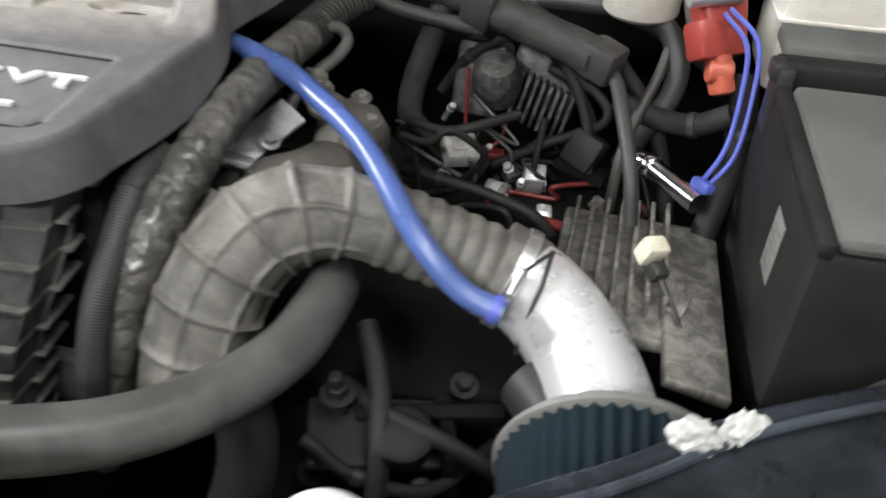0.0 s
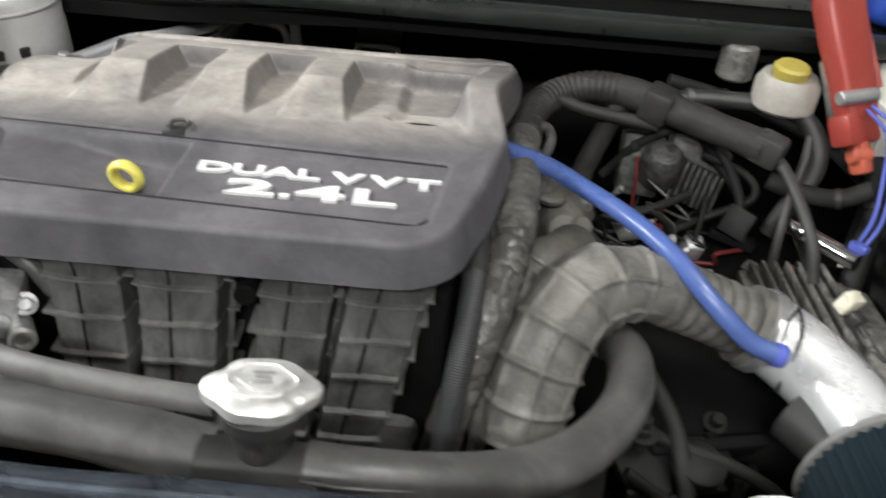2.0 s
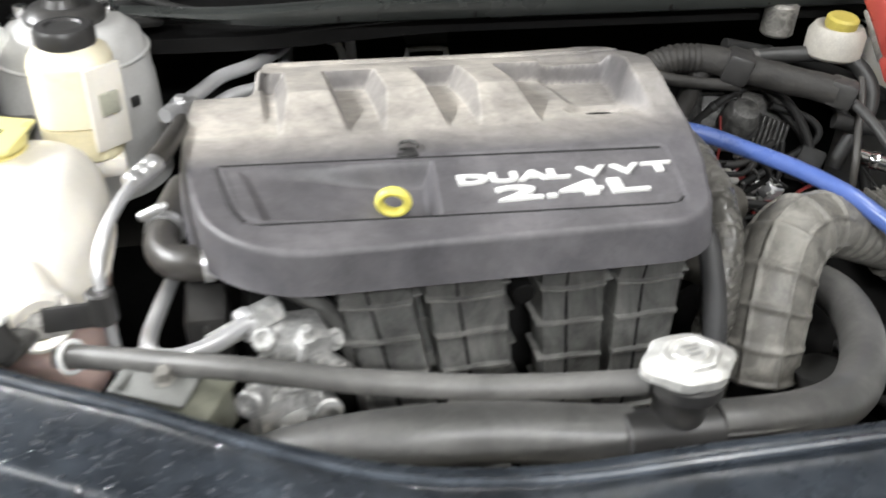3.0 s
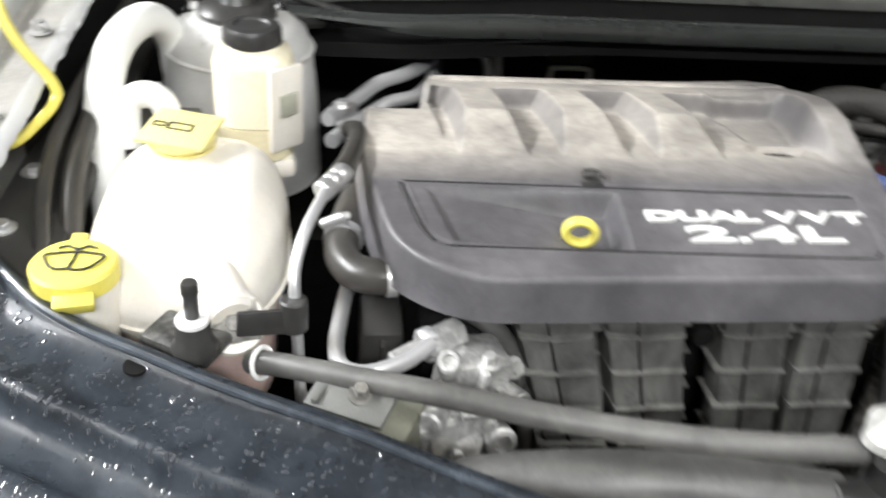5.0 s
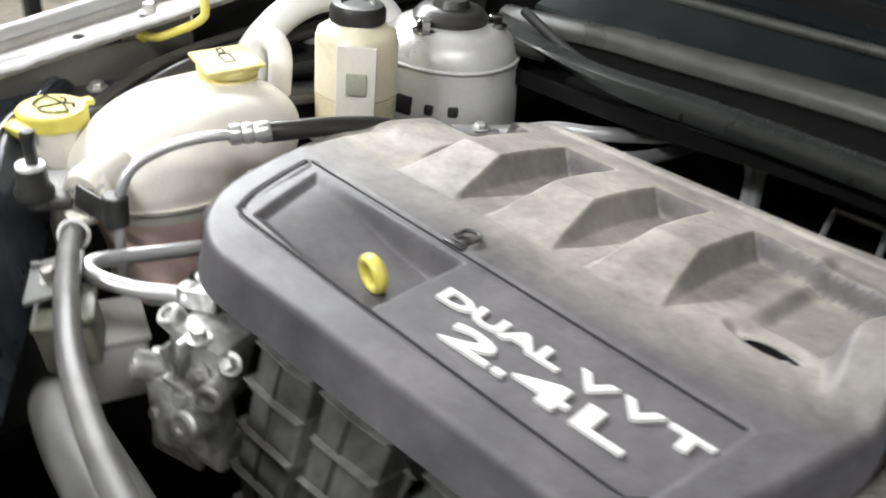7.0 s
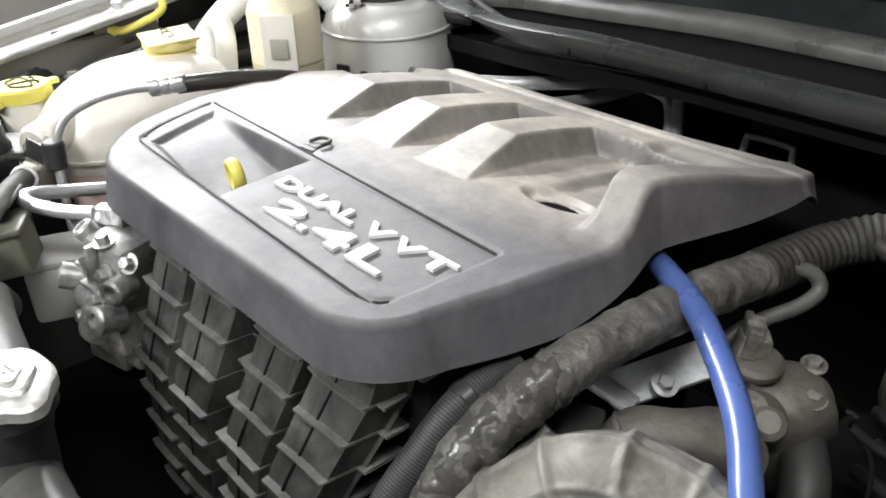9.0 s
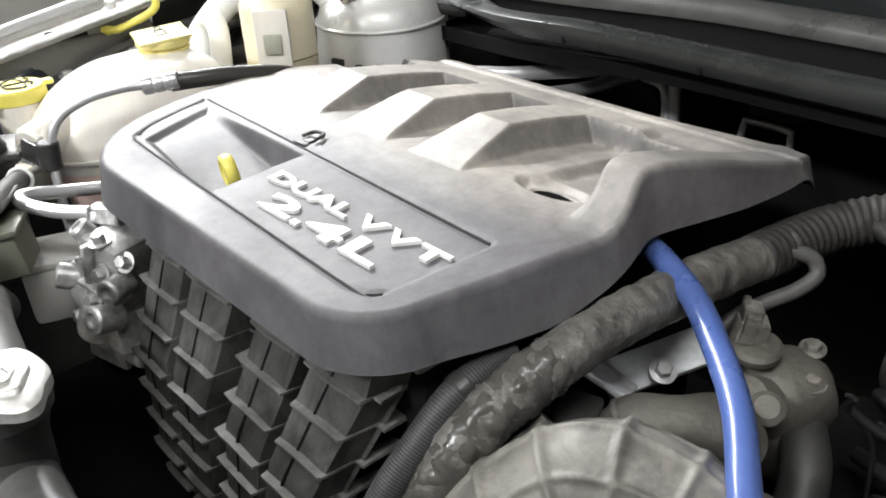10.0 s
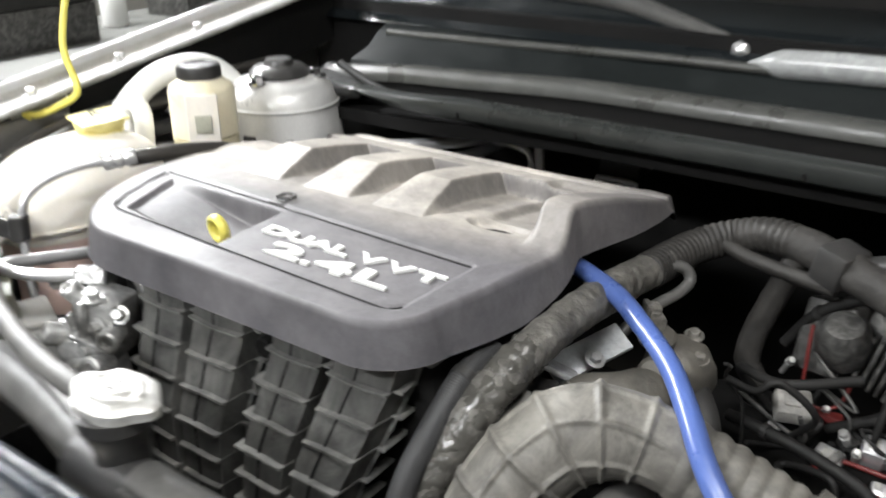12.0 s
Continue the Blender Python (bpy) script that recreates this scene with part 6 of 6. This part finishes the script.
rel = thing("relay_bracket", (-0.25, -0.165, 0.84), "dusty grey folded bracket over a pale olive relay box", "bracket")
part("plate", join(box(-0.254, -0.158, 0.897, 0.060, 0.040, 0.004, 0.0015, turn(14, -4, -30)), box(-0.272, -0.146, 0.875, 0.005, 0.040, 0.045, 0.0015, turn(0, 0, -30))), M_GREYLID, rel)
part("bolt", bolt((-0.250, -0.162, 0.899), (0, -0.25, 1), 0.0055, 0.009), M_ALU_DUSTY, rel)
part("box", box(-0.236, -0.160, 0.862, 0.050, 0.040, 0.044, 0.005, turn(8, 0, -30)), M_OLIVE, rel, "pale olive relay box")
part("box_rim", box(-0.236, -0.161, 0.883, 0.054, 0.044, 0.006, 0.002, turn(8, 0, -30)), M_OLIVE, rel)
M_PALE = mat("pale_grey_plastic", (0.70, 0.70, 0.68), 0.45, vary=0.12, bump=0.08, dust=0.2)
pale = thing("pale_relay_box", (-0.27, -0.12, 0.74), "pale grey plastic box low beside the coolant tank", "box")
part("case", box(-0.268, -0.118, 0.795, 0.050, 0.055, 0.060, 0.006, turn(0, 6, -20)), M_PALE, pale)
part("lid", box(-0.268, -0.118, 0.828, 0.055, 0.060, 0.008, 0.003, turn(0, 6, -20)), M_PALE, pale)

# ---------------------------------------------------------------- power steering reservoir, strut tower
ps = thing("steering_reservoir", (-0.343, 0.207, 0.89), "yellowed translucent fluid reservoir with a black screw cap", "fluid reservoir")


def square_wave(k):
    return lambda a, h: 1 + k * (math.cos(4 * a) * -1)


part("body", lathe([(0.034, 0.930), (0.040, 0.932), (0.040, 0.988), (0.037, 0.997), (0.029, 1.002), (0.026, 1.006), (0.001, 1.006)], (-0.343, 0.207, 0), (0, 0, 1), 48, square_wave(0.05)), M_YELLOWED, ps)
part("fluid_base", lathe([(0.001, 0.893), (0.034, 0.893), (0.039, 0.897), (0.040, 0.930), (0.034, 0.931)], (-0.343, 0.207, 0), (0, 0, 1), 48, square_wave(0.05)), M_FLUID, ps, "lower part dark with fluid")
part("sight_panel", box(-0.312, 0.180, 0.950, 0.040, 0.006, 0.085, 0.003, turn(0, 0, 42)), M_TANK, ps, "pale flat sight panel")
part("sight_window", box(-0.309, 0.1775, 0.955, 0.020, 0.004, 0.022, 0.001, turn(0, 0, 42)), mat("dim_sight_window", (0.42, 0.42, 0.34), 0.4, vary=0.2, bump=0.05), ps, "square sight window")
part("cap", lathe([(0.025, 1.004), (0.0275, 1.006), (0.0275, 1.018), (0.025, 1.022), (0.017, 1.023), (0.015, 1.021), (0.001, 1.021)], (-0.343, 0.207, 0), (0, 0, 1), 60, lambda a, h: 1 + 0.015 * math.cos(30 * a)), M_BLACK, ps, "black ribbed screw cap")
part("holder", box(-0.343, 0.207, 0.885, 0.070, 0.070, 0.022, 0.006, turn(0, 0, 10)), M_TANK, ps)

tower = thing("strut_tower", (-0.372, 0.375, 0.78), "bright silver painted strut tower with a black top mount", "strut tower")
part("turret", lathe([(0.092, 0.78), (0.088, 0.88), (0.086, 0.905), (0.0845, 0.908), (0.083, 0.935), (0.076, 0.955), (0.060, 0.968), (0.045, 0.972), (0.001, 0.972)], (-0.372, 0.375, 0), (0, 0, 1), 64), M_TOWER, tower)
part("ring_bead", torus((-0.372, 0.375, 0.936), (0, 0, 1), 0.083, 0.0025, 1.0, 64), M_TOWER, tower)
part("top_mount", lathe([(0.043, 0.970), (0.044, 0.978), (0.036, 0.986), (0.022, 0.988), (0.018, 0.996), (0.001, 0.996)], (-0.372, 0.375, 0), (0, 0, 1), 40), M_BLACK, tower, "black rubber top mount")
for a in (40, 160, 280):
    part("nut", bolt((-0.372 + 0.052 * math.cos(radians(a)), 0.375 + 0.052 * math.sin(radians(a)), 0.969), r=0.009, h=0.012), M_CHROME, tower)
for a, w in ((-78, 0.020), (-58, 0.010), (-40, 0.012)):
    c, s = math.cos(radians(a)), math.sin(radians(a))
    part("slot", box(-0.372 + 0.0865 * c, 0.375 + 0.0865 * s, 0.893, 0.006, w, 0.022 if w > 0.015 else 0.012, 0.002, turn(0, 0, a)), M_BLACK, tower)
apron = thing("strut_apron", (-0.48, 0.38, 0.8), "silver painted sheet behind the coolant tank", "car body")
part("sheet", box(-0.465, 0.30, 0.875, 0.12, 0.30, 0.012, 0.004, turn(-8, -12, 0)), M_PAINT_GREY, apron)
pipe = thing("white_breather_duct", (-0.47, 0.16, 0.86), "curved white plastic duct behind the coolant tank", "duct")
part("duct", sweep([(-0.468, 0.110, 0.86), (-0.478, 0.160, 0.920), (-0.482, 0.200, 0.957), (-0.476, 0.245, 0.983), (-0.462, 0.290, 0.990), (-0.450, 0.325, 0.978), (-0.442, 0.350, 0.950), (-0.440, 0.362, 0.91)], 0.0175, 28), M_WHITE, pipe)
part("loop", sweep([(-0.458, 0.166, 0.915), (-0.457, 0.170, 0.948), (-0.450, 0.172, 0.961), (-0.438, 0.173, 0.964), (-0.427, 0.172, 0.960), (-0.420, 0.170, 0.946), (-0.419, 0.167, 0.912)], 0.0125, 20), M_WHITE, pipe, "white moulded loop")

# ---------------------------------------------------------------- air-conditioning lines and fittings
ac = thing("air_conditioning_line", (-0.28, -0.02, 0.80), "bare aluminium air-conditioning line with a crimped fitting", "pipe")
part("line", sweep([(-0.271, 0.018, 0.958), (-0.279, -0.010, 0.960), (-0.289, -0.043, 0.955), (-0.296, -0.070, 0.941), (-0.296, -0.083, 0.915), (-0.294, -0.087, 0.871), (-0.292, -0.088, 0.80)], 0.0045, 18), M_ALU, ac)
fit_axis = Vector((0.55, 0.80, 0.10)).normalized()
part("crimp", lathe([(0.0070, 0), (0.0090, 0.002), (0.0090, 0.010), (0.0078, 0.012), (0.0090, 0.014), (0.0090, 0.020), (0.0078, 0.022), (0.0090, 0.024), (0.0090, 0.034), (0.0075, 0.036)], Vector((-0.278, 0.010, 0.957)), fit_axis, 28), M_STEEL, ac, "bright crimped fitting")
part("rubber_end", sweep([(-0.266, 0.034, 0.957), (-0.256, 0.060, 0.957), (-0.248, 0.100, 0.953), (-0.244, 0.160, 0.938), (-0.250, 0.240, 0.90)], 0.0088, 20), M_RUBBER_CLEAN, ac, "black rubber end")
ac2 = thing("air_conditioning_line", (-0.23, -0.1, 0.84), "bare aluminium line bent round to the compressor fitting", "pipe")
part("line", sweep([(-0.195, -0.094, 0.886), (-0.214, -0.114, 0.888), (-0.238, -0.131, 0.892), (-0.255, -0.133, 0.894), (-0.264, -0.120, 0.891), (-0.266, -0.090, 0.883), (-0.262, -0.045, 0.874), (-0.254, 0.015, 0.865)], 0.0064, 18), M_ALU, ac2)
comp = thing("compressor_fitting", (-0.165, -0.09, 0.75), "cast bright aluminium compressor head with bolts", "compressor")
part("union", rod((-0.200, -0.089, 0.878), (-0.168, -0.073, 0.882), 0.0128, 6, 0.002), M_ALU_RAW, comp, "hexagon union")
part("sleeve", rod((-0.224, -0.102, 0.874), (-0.198, -0.088, 0.878), 0.0086, 24, 0.002), M_ALU_RAW, comp)
part("collar", lathe([(0.0125, 0), (0.014, 0.002), (0.014, 0.010), (0.0125, 0.012)], (-0.200, -0.087, 0.877), (0.88, 0.46, 0.1), 28), M_ALU, comp)
part("head", join(box(-0.160, -0.090, 0.845, 0.050, 0.045, 0.065, 0.008, turn(0, 8, 15)), box(-0.168, -0.105, 0.800, 0.060, 0.040, 0.070, 0.010, turn(0, -6, 15)), rod((-0.185, -0.11, 0.80), (-0.150, -0.125, 0.80), 0.018, 24)), M_ALU_RAW, comp)
for at, ax in (((-0.150, -0.105, 0.876), (0, -0.1, 1)), ((-0.142, -0.112, 0.852), (0.3, -0.9, 0.3)), ((-0.150, -0.120, 0.828), (0.2, -0.9, 0.2)), ((-0.172, -0.128, 0.805), (0, -1, 0.2)), ((-0.128, -0.095, 0.862), (0.4, -0.7, 0.5))):
    part("bolt", bolt(at, ax, 0.0058, 0.008), M_ALU_RAW, comp)
for at, ax, r, h in (((-0.178, -0.100, 0.866), (-0.2, -0.5, 0.8), 0.010, 0.022), ((-0.132, -0.104, 0.842), (0.5, -0.8, 0.1), 0.011, 0.018), ((-0.190, -0.118, 0.832), (-0.4, -0.8, 0.3), 0.012, 0.020), ((-0.140, -0.118, 0.812), (0.2, -0.9, 0.3), 0.013, 0.016)):
    part("lug", join(lathe([(r, -0.01), (r, h - 0.002), (r - 0.002, h), (r * 0.55, h), (r * 0.5, h - 0.004), (0.001, h - 0.004)], at, ax, 24)), M_ALU_RAW, comp)
part("web", join(box(-0.162, -0.112, 0.838, 0.006, 0.022, 0.08, 0.002, turn(0, 10, 15)), box(-0.178, -0.108, 0.822, 0.005, 0.024, 0.07, 0.002, turn(0, -8, 15)), box(-0.148, -0.112, 0.835, 0.05, 0.02, 0.005, 0.002, turn(0, 10, 15))), M_ALU_RAW, comp)
part("bracket", box(-0.172, -0.098, 0.765, 0.075, 0.03, 0.03, 0.006, turn(0, 0, 12)), M_ALU_RAW, comp)
part("face_plate", box(-0.176, -0.112, 0.795, 0.050, 0.010, 0.105, 0.004, turn(0, 5, 18)), M_ALU_RAW, comp)
part("pulley", lathe([(0.055, 0), (0.058, 0.004), (0.056, 0.010), (0.058, 0.016), (0.055, 0.02), (0.02, 0.02)], (-0.235, -0.06, 0.74), (1, 0, 0.1), 40), M_DARK, comp, "dark belt pulley")

arch = thing("curved_hose", (-0.10, -0.07, 0.70), "dusty black hose curving down beside the compressor", "hose")
part("tube", sweep([(-0.185, -0.030, 0.875), (-0.160, -0.048, 0.882), (-0.136, -0.056, 0.868), (-0.117, -0.060, 0.840), (-0.103, -0.067, 0.80), (-0.096, -0.070, 0.74)], 0.0085, 18), M_RUBBER_DUSTY, arch)
part("clip", ring_clamp((-0.117, -0.060, 0.840), (0.3, -0.1, -1), 0.0087, 0.007, False), M_BLACK, arch)
bhs = thing("coolant_hose_elbow", (-0.25, 0.0, 0.86), "black rubber elbow hose with steel clamps", "hose")
part("tube", sweep([(-0.200, -0.027, 0.903), (-0.226, -0.030, 0.903), (-0.249, -0.020, 0.900), (-0.260, 0.004, 0.899), (-0.259, 0.034, 0.900), (-0.253, 0.065, 0.90), (-0.245, 0.10, 0.90)], 0.0152, 28), M_RUBBER_CLEAN, bhs)
part("hose_clamp", ring_clamp((-0.259, 0.030, 0.900), (0.05, 1, 0.05), 0.0155, 0.009, True, (-0.5, 0, 1)), M_STEEL, bhs, "bright steel clamp")
part("hose_clamp", ring_clamp((-0.222, -0.0296, 0.903), (1, 0.1, 0), 0.0155, 0.009, False), M_STEEL, bhs, "bright steel clamp")
belt = thing("drive_belt_cover", (-0.235, -0.02, 0.68), "plain black belt guard beside the engine", "guard")
part("guard", box(-0.228, -0.020, 0.79, 0.035, 0.055, 0.16, 0.006, turn(8, 0, 0)), M_BLACK, belt)
part("rib", box(-0.228, -0.052, 0.80, 0.004, 0.010, 0.12, 0.001, turn(8, 0, 0)), M_BLACK, belt)

# ---------------------------------------------------------------- firewall pipes
fp = thing("firewall_pipes", (-0.2, 0.5, 0.80), "pair of bare aluminium pipes running to the firewall", "pipe")
part("pipe", sweep([(-0.272, 0.281, 0.891), (-0.253, 0.320, 0.887), (-0.235, 0.349, 0.888), (-0.211, 0.383, 0.891), (-0.180, 0.414, 0.889), (-0.150, 0.455, 0.887), (-0.125, 0.52, 0.880), (-0.11, 0.64, 0.875)], 0.0085, 18), M_ALU, fp)
part("pipe", sweep([(-0.268, 0.262, 0.874), (-0.245, 0.310, 0.870), (-0.225, 0.338, 0.870), (-0.198, 0.368, 0.873), (-0.16, 0.405, 0.868), (-0.13, 0.50, 0.86), (-0.12, 0.64, 0.86)], 0.0085, 18), M_ALU, fp)
part("clip", join(box(-0.256, 0.313, 0.884, 0.04, 0.02, 0.02, 0.005, turn(0, 0, 50)), bolt((-0.256, 0.310, 0.894), r=0.007)), M_STEEL, fp, "bright clip")
bp = thing("bent_brake_pipe", (-0.08, 0.55, 0.76), "thin bent grey pipe on the firewall", "pipe", shift=(-0.005, -0.003, 0.005))
part("pipe", sweep([(-0.165, 0.560, 0.868), (-0.11, 0.558, 0.866), (-0.062, 0.556, 0.862), (-0.046, 0.553, 0.850), (-0.040, 0.548, 0.81), (-0.038, 0.545, 0.75)], 0.0055, 16), M_ALU, bp)
part("stub", rod((-0.024, 0.545, 0.76), (-0.033, 0.552, 0.873), 0.0075, 16), M_ALU, bp)
hk = thing("wire_hook", (0.085, 0.57, 0.80), "small grey wire bracket on the firewall", "bracket", shift=(-0.012, -0.008, 0.0))
part("loop", sweep([(0.055, 0.570, 0.79), (0.060, 0.572, 0.838), (0.066, 0.574, 0.843), (0.112, 0.574, 0.843), (0.118, 0.572, 0.836), (0.120, 0.57, 0.79)], 0.0040, 10), M_ALU, hk)
part("plate", box(0.090, 0.610, 0.858, 0.060, 0.066, 0.018, 0.002), M_BLACK, hk)

# ---------------------------------------------------------------- hood prop rod
prop = thing("hood_prop_rod", (-0.525, 0.12, 0.95), "yellow painted hood prop rod on the fender rail", "prop rod")
part("rod", sweep([(-0.550, 0.087, 0.952), (-0.534, 0.093, 0.953), (-0.520, 0.112, 0.961), (-0.508, 0.133, 0.973), (-0.509, 0.139, 0.989), (-0.545, 0.154, 1.045), (-0.572, 0.221, 1.165), (-0.590, 0.36, 1.34), (-0.60, 0.515, 1.50)], 0.0047, 16), M_YELLOW, prop)
part("grommet", lathe([(0.007, 0), (0.0075, 0.002), (0.0075, 0.009), (0.006, 0.011), (0.001, 0.011)], (-0.552, 0.086, 0.945), (0, 0, 1), 20), M_YELLOW, prop)
